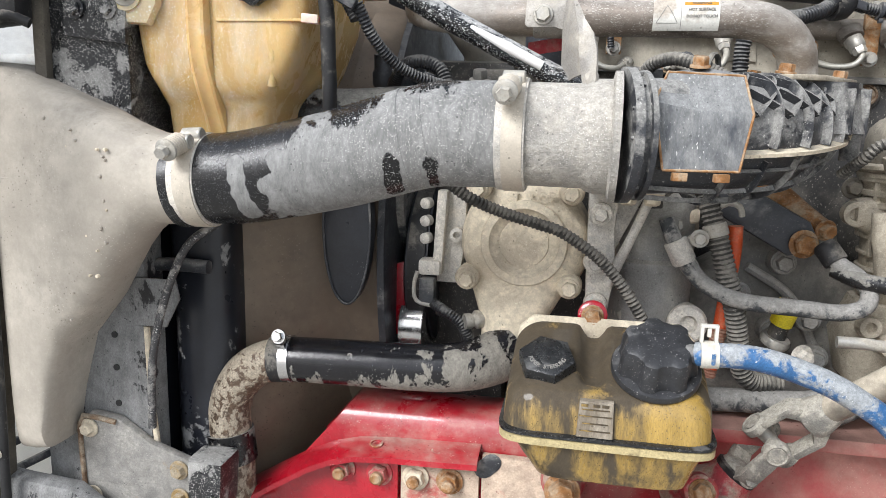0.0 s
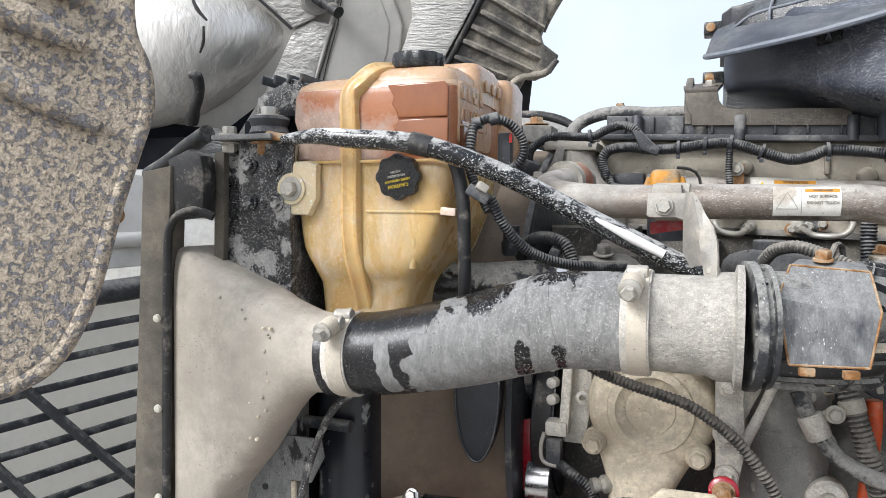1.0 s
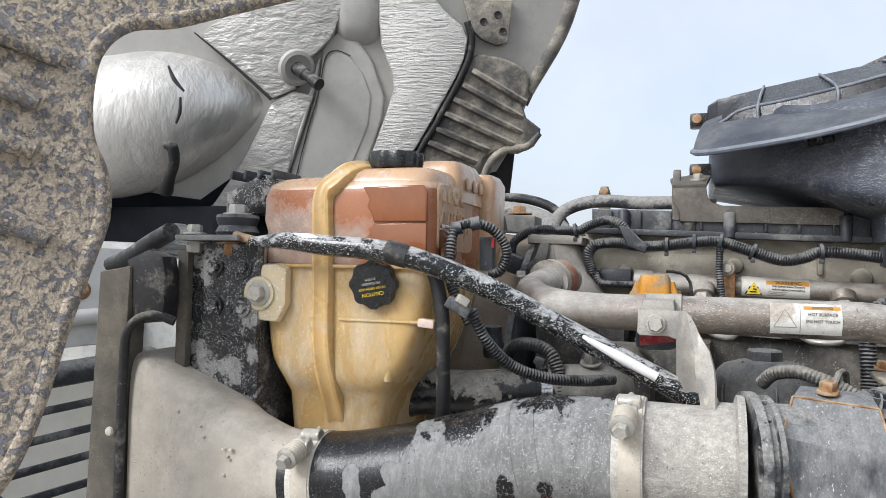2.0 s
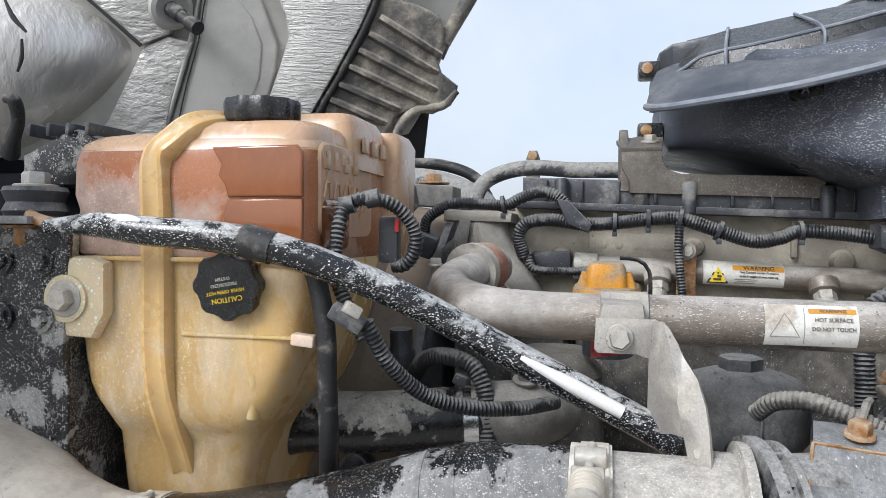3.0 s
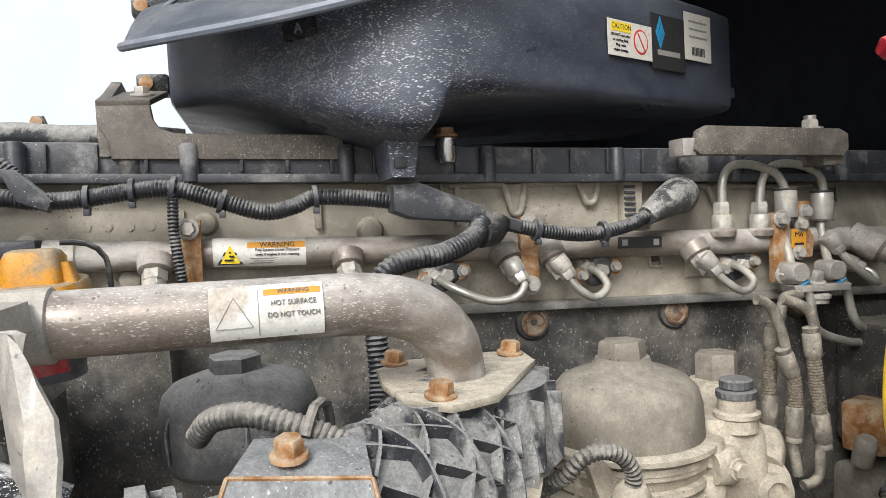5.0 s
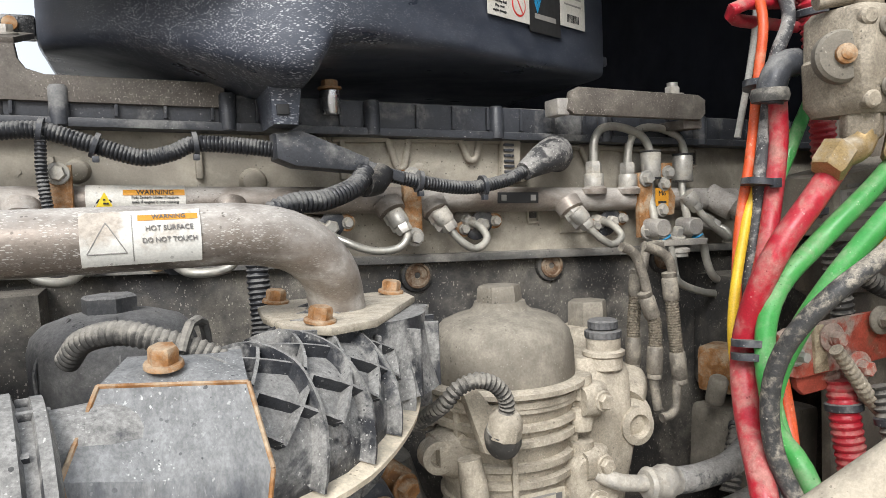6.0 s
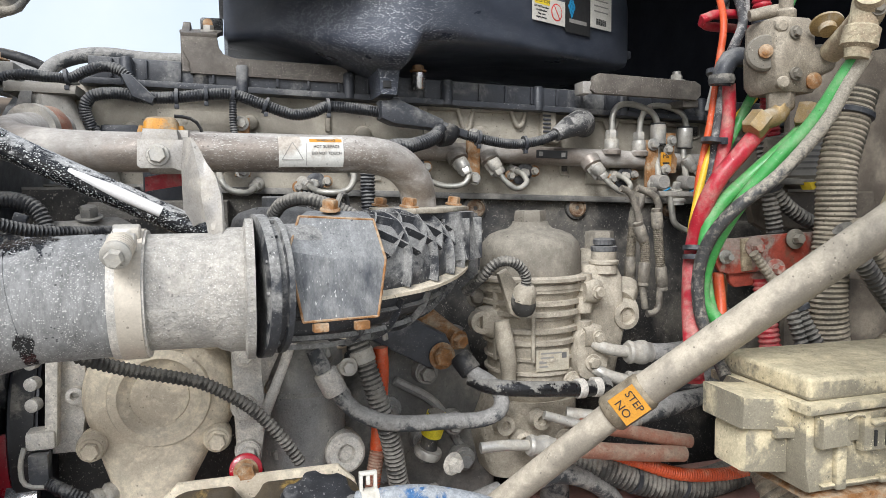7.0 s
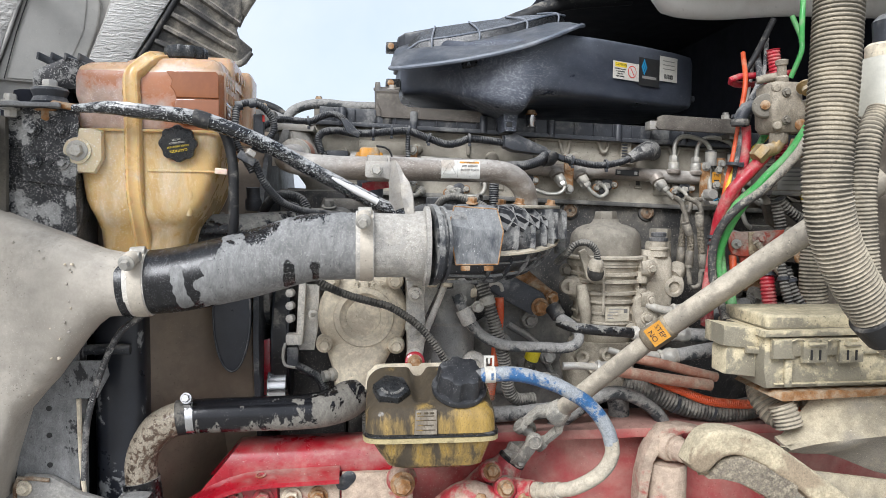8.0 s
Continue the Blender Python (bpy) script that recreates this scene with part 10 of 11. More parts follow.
for p, r_, m_ in (((0.754, 0.782, 1.522), 0.0085, M_STEEL), ((0.798, 0.782, 1.533), 0.012, M_REDBR), ((0.861, 0.782, 1.542), 0.012, M_FILTER), ((0.829, 0.780, 1.503), 0.013, M_REDBR), ((0.882, 0.780, 1.498), 0.012, M_RUST)):
    part("washer", lathe([(r_ * 1.1, 0), (r_ * 1.1, 0.002), (r_ * 0.9, 0.0035)], p, (-0.1, -1, 0.05), 24), m_, rbk)
    part("bolt", hexbolt(Vector(p) + Vector((0, -0.003, 0)), (-0.1, -1, 0.05), r_ * 0.58, 0.009, 1.1), m_, rbk)
part("hose_tail", tube([(0.783, 0.765, 1.527), (0.796, 0.765, 1.512), (0.812, 0.765, 1.493), (0.821, 0.765, 1.482), (0.844, 0.765, 1.460)], [0.006, 0.0065, 0.007, 0.0075, 0.007], 14, corr=(0.006, 0.0010)), M_VALVE, rbk)

# ---- firewall fittings ----
pb = thing("power_box", (0.95, 0.85, 1.6), "grey power distribution box with printed label", "electrical box")
part("case", prism([(0.842, 1.675), (0.980, 1.696), (0.987, 1.611), (0.946, 1.607), (0.919, 1.616), (0.844, 1.619)], 0.815, 0.90, "y", 0.005), M_FILTER, pb)
lb_ = part("label", prism([(0.851, 1.662), (0.946, 1.672), (0.947, 1.626), (0.852, 1.625)], 0.813, 0.8155, "y", 0), M_LAB_GREY, pb)
for k in range(5):
    part("print_bar", prism([(0.858, 1.668 - 0.008 * k), (0.940, 1.669 - 0.008 * k), (0.940, 1.666 - 0.008 * k), (0.858, 1.665 - 0.008 * k)], 0.8122, 0.8132, "y", 0), M_FILTER_D, lb_)
part("yellow_latch", prism([(0.895, 1.616), (0.919, 1.617), (0.918, 1.606), (0.900, 1.606)], 0.796, 0.815, "y", 0.002), M_LAB_YELLOW, pb)
part("lower_rim", prism([(0.835, 1.623), (0.913, 1.620), (0.913, 1.612), (0.836, 1.615)], 0.806, 0.83, "y", 0.002), M_FILTER_D, pb)
fp_ = thing("wiring_duct", (0.92, 0.87, 1.5), "dusty brown plastic wiring duct on the firewall", "wiring duct")
part("cover", prism([(0.859, 1.596), (0.930, 1.603), (1.086, 1.602), (1.088, 1.548), (0.940, 1.550), (0.890, 1.548), (0.870, 1.559)], 0.87, 0.885, "y", 0.004), M_BROWN, fp_)
part("foot", prism([(0.906, 1.546), (1.109, 1.543), (1.111, 1.464), (0.907, 1.483)], 0.885, 0.90, "y", 0.004), M_BROWN, fp_)
bc = thing("firewall_boxes", (1.05, 1.05, 1.3), "dusty brown boxes and fittings low on the firewall", "firewall fittings")
part("case", box((1.05, 1.08, 1.47), (0.2, 0.10, 0.16), (0, 2, 0), 0.012), M_BLOCK, bc)
part("case", box((0.98, 1.05, 1.33), (0.14, 0.10, 0.10), (0, 4, 8), 0.012), M_FILTER, bc)
part("rusty_valve", box((0.93, 1.05, 1.435), (0.05, 0.05, 0.06), (0, 0, 20), 0.008), M_RUST, bc)
part("bolt", hexbolt((0.92, 1.0, 1.40), (0, -1, 0.3), 0.013, 0.012), M_FILTER, bc)
part("stud", lathe([(0.012, 0), (0.012, 0.03), (0.009, 0.034)], (0.895, 1.03, 1.40), (0, -0.3, 1), 16), M_FILTER, bc)
solo("wall_cab_side", prism([(0.99, 1.18), (1.34, 1.18), (1.34, 1.86), (0.99, 1.80)], 0.94, 0.955, "y", 0.006), M_BROWN, "dusty brown plastic liner on the firewall", "wall", kind="structure")
CN = "dusty corrugated conduit on the firewall"
for pts, r, mt_ in (
    ([(0.92, 1.0, 1.40), (0.88, 0.98, 1.36), (0.86, 0.97, 1.31)], 0.012, M_CONDUIT_D),
    ([(1.04, 0.98, 1.60), (0.97, 0.93, 1.585), (0.92, 0.90, 1.60), (0.88, 0.89, 1.63)], 0.013, M_CONDUIT),
    ([(0.849, 0.830, 1.672), (0.856, 0.830, 1.627), (0.861, 0.830, 1.596), (0.870, 0.830, 1.557), (0.876, 0.830, 1.518)], 0.0115, M_CONDUIT_D),
    ([(0.849, 0.825, 1.634), (0.873, 0.825, 1.596), (0.912, 0.825, 1.568), (0.961, 0.825, 1.551), (1.001, 0.825, 1.546)], 0.0105, M_CONDUIT_D),
    ([(0.86, 0.86, 1.90), (0.875, 0.86, 1.80), (0.885, 0.86, 1.70), (0.90, 0.87, 1.62)], 0.013, M_CAB_RED),
    ([(0.930, 0.755, 1.733), (0.914, 0.755, 1.682), (0.900, 0.755, 1.632), (0.898, 0.755, 1.563), (0.892, 0.755, 1.508), (0.892, 0.755, 1.449), (0.901, 0.755, 1.382), (0.911, 0.755, 1.320)], 0.0245, M_CORR),
    ([(0.84, 0.76, 1.48), (0.85, 0.75, 1.44), (0.87, 0.74, 1.40), (0.90, 0.74, 1.38)], 0.010, M_CONDUIT_D),
    ([(0.83, 0.76, 1.49), (0.835, 0.75, 1.44), (0.85, 0.74, 1.39), (0.88, 0.73, 1.36)], 0.009, M_CONDUIT_D),
    ([(0.82, 0.79, 1.49), (0.82, 0.785, 1.45), (0.825, 0.78, 1.40)], 0.014, M_CAB_RED),
    ([(0.99, 0.66, 1.54), (0.985, 0.655, 1.50), (0.98, 0.65, 1.44)], 0.017, M_CAB_RED),
    ([(0.89, 0.73, 1.38), (0.93, 0.72, 1.39), (0.98, 0.71, 1.43)], 0.018, M_CORR),
    ([(0.855, 0.70, 1.56), (0.891, 0.70, 1.514), (0.926, 0.70, 1.474), (0.96, 0.70, 1.44)], 0.012, M_CONDUIT_D),
    ([(0.875, 0.70, 1.565), (0.906, 0.70, 1.531), (0.935, 0.70, 1.50), (0.98, 0.70, 1.46)], 0.011, M_CORR),
):
    fcd = thing("firewall_conduit", pts[-1], CN, "conduit", "firewall conduits")
    part("conduit", tube(pts, r, 16, corr=(0.0065, 0.0018)), mt_, fcd)
    cd = (Vector(pts[1]) - Vector(pts[0])).normalized()
    part("cable_tie", lathe([(r + 0.001, -0.004), (r + 0.0025, -0.003), (r + 0.0025, 0.003), (r + 0.001, 0.004)], Vector(pts[0]).lerp(Vector(pts[1]), 0.6), cd, 20), M_PLASTIC, fcd)

# ---- fuse box ----
fb = thing("fuse_box", (0.74, 0.6, 1.3), "dust caked plastic fuse box with latched lid", "fuse box")
FM = Matrix.Translation((0.697, 0.578, 1.301)) @ Matrix.Rotation(radians(-2), 4, "Z")


def fpart(name, bm, material, label="", parent=None):
    bm.transform(FM)
    return part(name, bm, material, parent or fb, label)


fpart("base", prism([(0.004, 0.0), (0.25, 0.006), (0.25, 0.085), (-0.002, 0.083), (-0.002, 0.03)], 0.0, 0.14, "y", 0.005), M_FUSE)
fpart("upper_wall", prism([(0.012, 0.052), (0.20, 0.058), (0.21, 0.084), (0.006, 0.082)], -0.008, 0.004, "y", 0.003), M_FUSE)
fpart("lid", prism([(-0.008, 0.084), (0.252, 0.090), (0.252, 0.100), (-0.008, 0.094)], -0.012, 0.15, "y", 0.003), M_FUSE)
fpart("lid_top", box((0.124, 0.072, 0.106), (0.246, 0.142, 0.024), bev=0.005, seg=3), M_FUSE, "lid with thick pale dust on top")
fpart("corner_block", prism([(-0.060, 0.066), (0.006, 0.058), (0.006, 0.092), (-0.060, 0.099)], 0.020, 0.09, "y", 0.004), M_FUSE)
fpart("corner_lip", prism([(-0.022, 0.054), (0.008, 0.052), (0.008, 0.062), (-0.022, 0.066)], 0.016, 0.05, "y", 0.003), M_FUSE)
fpart("corner_leg", prism([(-0.052, 0.018), (0.0, 0.012), (0.0, 0.060), (-0.046, 0.066), (-0.052, 0.058)], 0.026, 0.08, "y", 0.006), M_FUSE)
fpart("corner_panel", prism([(0.006, 0.050), (0.044, 0.051), (0.036, 0.060), (0.036, 0.082), (0.006, 0.080)], -0.014, 0.0, "y", 0.003), M_FUSE)
for x in (0.074, 0.134):
    la_ = fpart("latch", prism([(x - 0.020, 0.044), (x + 0.020, 0.045), (x + 0.020, 0.078), (x + 0.010, 0.080), (x + 0.010, 0.074), (x - 0.012, 0.073), (x - 0.012, 0.080), (x - 0.020, 0.078)], -0.015, -0.004, "y", 0.002), M_FUSE)
    for s_ in (-0.007, 0.007):
        fpart("latch_slot", box((x + s_, -0.0155, 0.057), (0.003, 0.002, 0.016), bev=0), M_LAB_BLACK, parent=la_)
    fpart("hook", box((x, -0.016, 0.074), (0.026, 0.008, 0.006), bev=0.0015), M_FUSE, parent=la_)
    fpart("strap", tube([(x - 0.038, -0.012, 0.078), (x - 0.030, -0.013, 0.082), (x - 0.020, -0.013, 0.081), (x - 0.016, -0.013, 0.074)], 0.0016, 8), M_FUSE, parent=la_)
fpart("wall_rib", box((0.036, -0.003, 0.026), (0.012, 0.008, 0.045), bev=0.002), M_FUSE)
fpart("side_rib", box((0.192, -0.006, 0.070), (0.014, 0.012, 0.03), (0, 20, 0), 0.002), M_FUSE)
fpart("drain_tab", box((0.092, -0.003, 0.009), (0.016, 0.008, 0.007), bev=0.001), M_FUSE)
fpart("skirt_line", box((0.13, -0.002, 0.010), (0.23, 0.006, 0.003), (0, -1, 0), 0.001), M_FUSE)
fpart("rusty_tray", prism([(0.01, -0.012), (0.03, -0.020), (0.20, -0.012), (0.22, 0.0), (0.02, -0.004)], -0.004, 0.12, "y", 0.002), M_RUST)

# ---- large ribbed hoses in front of the cab ----
rih = thing("ribbed_intake_hose", (0.82, 0.42, 1.39), "long dusty ribbed flexible hose hanging in a curve", "hose")
part("hose", tube([(0.685, 0.41, 1.93), (0.678, 0.405, 1.85), (0.672, 0.40, 1.76), (0.665, 0.395, 1.68), (0.665, 0.395, 1.61), (0.683, 0.40, 1.545), (0.719, 0.405, 1.485), (0.763, 0.41, 1.435), (0.82, 0.42, 1.39), (0.885, 0.45, 1.35), (0.945, 0.51, 1.325), (0.99, 0.60, 1.31)], 0.0315, 28, corr=(0.0058, 0.003)), M_CORR, rih)
part("end_cuff", lathe([(0.033, -0.02), (0.036, -0.018), (0.036, 0.018), (0.033, 0.02)], (0.763, 0.41, 1.435), (0.05, 0.005, -0.045), 28), M_RUBBER, rih)
solo("ribbed_side_hose", tube([(0.86, 0.56, 1.74), (0.835, 0.545, 1.70), (0.825, 0.54, 1.62), (0.83, 0.54, 1.55), (0.84, 0.54, 1.47), (0.85, 0.54, 1.42)], 0.019, 20, corr=(0.006, 0.0022)), M_CORR, "narrower dusty ribbed hose behind the large one", "hose")
solo("ribbed_side_hose", tube([(0.835, 0.58, 1.73), (0.815, 0.575, 1.68), (0.81, 0.575, 1.62)], 0.016, 18, corr=(0.006, 0.0022)), M_CORR, "narrower dusty ribbed hose behind the large one", "hose")
mc_ = thing("master_cylinder", (0.90, 0.60, 1.62), "pale plastic fluid reservoir with dark cap", "fluid reservoir")
part("bottle", loft([(1.72, 0.90, 0.60, 0.035, 0.04, 4), (1.80, 0.90, 0.60, 0.04, 0.045, 4), (1.83, 0.90, 0.60, 0.035, 0.04, 3)], "z", 28), M_CREAM, mc_)
part("cap", lathe([(0.03, 0), (0.032, 0.004), (0.032, 0.02), (0.028, 0.024)], (0.90, 0.60, 1.83), (0, 0, 1), 28), M_BEIGE, mc_)
part("knob", loft([(1.855, 0.90, 0.60, 0.018, 0.02, 3), (1.89, 0.90, 0.60, 0.02, 0.022, 3), (1.90, 0.90, 0.60, 0.012, 0.014, 3)], "z", 20), M_PLASTIC, mc_)
part("support", tube([(0.89, 0.62, 1.72), (0.88, 0.63, 1.62), (0.86, 0.64, 1.56)], 0.02, 16), M_DIRT, mc_)
solo("hose_below_box", tube([(0.74, 0.60, 1.27), (0.745, 0.595, 1.255), (0.75, 0.59, 1.235)], 0.022, 20, corr=(0.006, 0.002)), M_CORR, "short dusty ribbed hose below the fuse box", "hose")
solo("ribbed_elbow", tube([(0.88, 0.62, 1.27), (0.83, 0.63, 1.25), (0.795, 0.65, 1.232), (0.775, 0.67, 1.235), (0.765, 0.69, 1.255), (0.768, 0.71, 1.275)], 0.026, 22, corr=(0.007, 0.0022)), M_CORR, "dusty ribbed hose elbow above the chassis rail", "hose")

# ---- clay covered suspension parts ----
cl2 = thing("shock_mount", (0.66, 0.87, 0.95), "red and dust coloured shock absorber mount on the rail", "shock mount")
part("arch_strap", prism([(0.602, 0.923), (0.602, 1.015), (0.605, 1.061), (0.615, 1.106), (0.633, 1.142), (0.654, 1.158), (0.693, 1.161), (0.735, 1.152), (0.735, 1.139), (0.694, 1.145), (0.667, 1.136), (0.649, 1.116), (0.633, 1.088), (0.626, 1.048), (0.621, 1.009), (0.621, 0.922)], 0.845, 0.885, "y", 0.004), M_STRAP, cl2)
part("barrel", lathe([(0.026, -0.03), (0.031, -0.022), (0.031, 0.020), (0.028, 0.025), (0.0235, 0.026), (0.0250, 0.029), (0.0250, 0.034), (0.0215, 0.036), (0.020, 0.052), (0.0135, 0.054), (0.0125, 0.066), (0.010, 0.068)], (0.664, 0.87, 1.120), (0.42, -0.88, -0.12), 36), M_STRAP, cl2)
part("pin_end", lathe([(0.0105, 0), (0.0105, 0.004), (0.008, 0.005)], Vector((0.664, 0.87, 1.120)) + Vector((0.42, -0.88, -0.12)).normalized() * 0.066, (0.42, -0.88, -0.12), 20), M_RED, cl2)
part("post", lathe([(0.037, -0.24), (0.037, -0.006), (0.034, 0.0), (0.012, 0.001)], (0.670, 0.865, 1.082), (0, 0, 1), 32), M_STRAP, cl2)
hk = thing("spring_hanger_arm", (0.62, 0.45, 1.15), "curved steel arm thickly covered with dried clay", "suspension arm")
part("arm", prism([(0.509, 1.233), (0.513, 1.244), (0.518, 1.254), (0.524, 1.264), (0.531, 1.272), (0.539, 1.277), (0.549, 1.280), (0.561, 1.280), (0.574, 1.279), (0.589, 1.276), (0.606, 1.270), (0.624, 1.264), (0.643, 1.254), (0.685, 1.225), (0.757, 1.173), (0.867, 1.089), (0.842, 1.060), (0.714, 1.158), (0.662, 1.200), (0.638, 1.213), (0.616, 1.229), (0.599, 1.237), (0.585, 1.242), (0.574, 1.244), (0.562, 1.242), (0.552, 1.236), (0.545, 1.229), (0.538, 1.222), (0.526, 1.219), (0.516, 1.224)], 0.440, 0.482, "y", 0.0075, seg=3), M_DIRT, hk)
part("lower_web", prism([(0.539, 1.211), (0.548, 1.222), (0.560, 1.235), (0.590, 1.242), (0.634, 1.223), (0.674, 1.199), (0.668, 1.179), (0.667, 1.158), (0.645, 1.164), (0.631, 1.178), (0.609, 1.192), (0.583, 1.204), (0.559, 1.210)], 0.441, 0.470, "y", 0.004), M_CLAY, hk, "underside caked with rough grey clay")
part("web_lip", tube([(0.530, 0.456, 1.217), (0.554, 0.456, 1.214), (0.577, 0.456, 1.208), (0.603, 0.456, 1.196), (0.623, 0.456, 1.183)], [0.004, 0.0035, 0.003, 0.003, 0.002], 10), M_DIRT, hk)
part("root", tube([(0.80, 0.462, 1.125), (0.88, 0.50, 1.085), (0.92, 0.60, 1.06), (0.93, 0.78, 1.05), (0.93, 0.935, 1.05)], 0.020, 16), M_DIRT, hk)
part("pivot_boss", lathe([(0.02, 0), (0.02, 0.03), (0.016, 0.034)], (0.625, 0.47, 1.150), (0, -1, 0), 24), M_DIRT, hk)
mf = thing("mud_guard", (0.85, 0.58, 1.1), "rubber splash guard covered in pale dried clay", "splash guard")
bm = bmesh.new()
rows = []
for i in range(34):
    u = i / 33
    x = 0.735 + 0.33 * u
    crease = 1.2065 + 0.036 * u ** 0.8
    rise = 0.008 + 0.135 * min(1.0, max(0.0, (x - 0.748) / 0.14)) ** 0.85
    row = []
    for k in range(8):
        v = k / 7
        row.append(bm.verts.new((x + 0.020 * v * u, 0.560 + 0.050 * v + 0.004 * math.sin(9 * u + 4 * v), crease + rise * v)))
    for k in range(1, 9):
        v = k / 8
        row.insert(0, bm.verts.new((x + 0.02 * v, 0.560 + 0.060 * v + 0.004 * math.sin(14 * u + 3 * v), crease - (0.018 + 0.115 * u) * v + 0.005 * math.sin(5 * v + 11 * u) * v)))
    rows.append(row)
for a, b in zip(rows, rows[1:]):
    for k in range(len(a) - 1):
        bm.faces.new((a[k], b[k], b[k + 1], a[k + 1]))
bmesh.ops.recalc_face_normals(bm, faces=bm.faces[:])
bmesh.ops.solidify(bm, geom=bm.faces[:], thickness=0.006)
part("sheet", bm, M_GUARD, mf)
part("lower_sheet", prism([(0.74, 1.165), (1.05, 1.12), (1.05, 0.98), (0.80, 1.0)], 0.600, 0.610, "y", 0.004), M_GUARD, mf)
solo("turn_lamp", lathe([(0.012, 0), (0.028, 0.004), (0.03, 0.012), (0.022, 0.02)], (0.80, 0.64, 1.225), (-0.2, -1, 0.1), 24), M_CAB_ORANGE, "small orange side lamp low behind the arm", "lamp")
solo("front_axle_beam", tube([(-0.6, 0.95, 0.62), (0.3, 1.1, 0.60), (0.4, 1.9, 0.60), (0.4, 2.6, 0.62)], 0.09, 16, 0.05), M_BLOCK, "dark axle beam and steering link under the engine", "axle")
# two added black panels keep daylight and bright ground out of the engine gaps
solo("far_light_blocker", prism([(-0.5, 0.4), (1.3, 0.4), (1.3, 1.5), (-0.35, 1.5), (-0.5, 1.2)], 2.05, 2.09, "y", 0.01), M_DARK, "added black panel on the far side that keeps the engine gaps dark", "splash liner")
solo("under_light_blocker", box((0.55, 1.45, 0.42), (2.2, 1.35, 0.04), bev=0.01), M_DARK, "added black panel beneath the engine that hides the bright ground", "under tray")

# ---- tilted hood, seen from its inside ----
HO, HN = Vector((-1.0, 1.8, 2.0)), Vector((0.324, -0.912, -0.253)).normalized()
HM = facing(HO, HN)
hood = thing("hood", (-1.0, 1.9, 1.3), "tilted truck hood seen from inside, lined with foil insulation", "hood")


def hpart(name, bm, material, label="", parent=None):
    bm.transform(HM)
    return part(name, bm, material, parent or hood, label)


hpart("liner", prism([(-0.95, 0.95), (0.86, 0.95), (0.805, 0.438), (0.70, 0.19), (0.655, 0.05), (0.615, -0.02), (0.30, -0.10), (0.10, -0.24), (-0.95, -0.27)], -0.09, -0.05, "z", 0.01), M_HOOD)
hpart("outer_skin", prism([(-1.0, 1.1), (0.90, 1.1), (0.82, 0.45), (0.70, 0.19), (0.45, 0.0), (0.1, -0.1), (-1.0, -0.1)], -0.16, -0.12, "z", 0.01), M_WHITE_PAINT)
# foil covered bulge over the lamp bucket
bm = bmesh.new()
rings = []
for k in range(15):
    t = k / 14
    x = -0.86 + 0.81 * t
    r = 0.215 * (1 - max(0, (t - 0.45) / 0.55) ** 2.2 * 0.93)
    yc = 0.085 + 0.09 * max(0, (t - 0.4) / 0.6)
    rings.append([(x, yc + r * math.cos(a), -0.10 + 0.24 * (r / 0.215) * max(-0.05, math.sin(a))) for a in (2 * math.pi * (j + 0.5) / 36 for j in range(36))])
ringed(bm, rings)
bmesh.ops.recalc_face_normals(bm, faces=bm.faces[:])
foil = hpart("foil_bulge", bm, M_FOIL, "crinkled silver foil insulation over a rounded bucket")
hpart("foil_tear", tube([(-0.29, 0.27, 0.125), (-0.272, 0.235, 0.138), (-0.245, 0.205, 0.146)], [0.003, 0.006, 0.003], 8), M_LAB_BLACK, parent=foil)
hpart("foil_tear", tube([(-0.255, 0.19, 0.148), (-0.258, 0.15, 0.152), (-0.27, 0.12, 0.152)], [0.003, 0.005, 0.003], 8), M_LAB_BLACK, parent=foil)
hpart("tar_drip", tube([(-0.305, 0.060, 0.148), (-0.285, 0.055, 0.150), (-0.29, 0.01, 0.130), (-0.315, -0.035, 0.108), (-0.34, -0.075, 0.075)], [0.010, 0.016, 0.014, 0.016, 0.022], 12), M_RUBBER, parent=foil)
hpart("crinkled_panel", prism([(-0.247, 0.357), (-0.15, 0.44), (-0.10, 0.60), (0.22, 0.62), (0.165, 0.44), (0.13, 0.359), (0.085, 0.315), (0.052, 0.292), (0.035, 0.25), (0.021, 0.213), (-0.047, 0.183), (-0.12, 0.25)], -0.05, -0.012, "z", 0.012), M_CREASED, "creased silver insulation panel")
hpart("panel_seam", tube([(-0.26, 0.365, -0.012), (-0.15, 0.275, -0.01), (-0.047, 0.183, -0.008)], [0.002, 0.004, 0.005], 8), M_LAB_BLACK)
hpart("lower_panel", prism([(-0.047, 0.178), (0.013, 0.208), (0.073, 0.195), (0.045, 0.13), (0.016, 0.063), (-0.014, -0.057), (-0.149, -0.20), (-0.30, -0.18), (-0.236, -0.129), (-0.142, 0.002)], -0.05, -0.02, "z", 0.01), M_CREASED, "creased silver insulation strip")
hpart("recess_wall", prism([(0.075, 0.20), (0.09, 0.262), (0.101, 0.343), (0.14, 0.372), (0.19, 0.365), (0.241, 0.300), (0.277, 0.198), (0.27, 0.132), (0.238, 0.039), (0.20, -0.06), (-0.014, -0.057), (0.034, 0.08)], -0.05, -0.036, "z", 0.008, seg=3), M_HOOD, "smooth pale grey recessed liner panel")
hpart("recess_floor", prism([(0.085, 0.20), (0.108, 0.303), (0.14, 0.322), (0.172, 0.314), (0.216, 0.263), (0.24, 0.198), (0.231, 0.115), (0.201, 0.039), (0.16, -0.05), (0.012, -0.050), (0.05, 0.09)], -0.042, -0.0325, "z", 0.006, seg=3), M_HOOD)
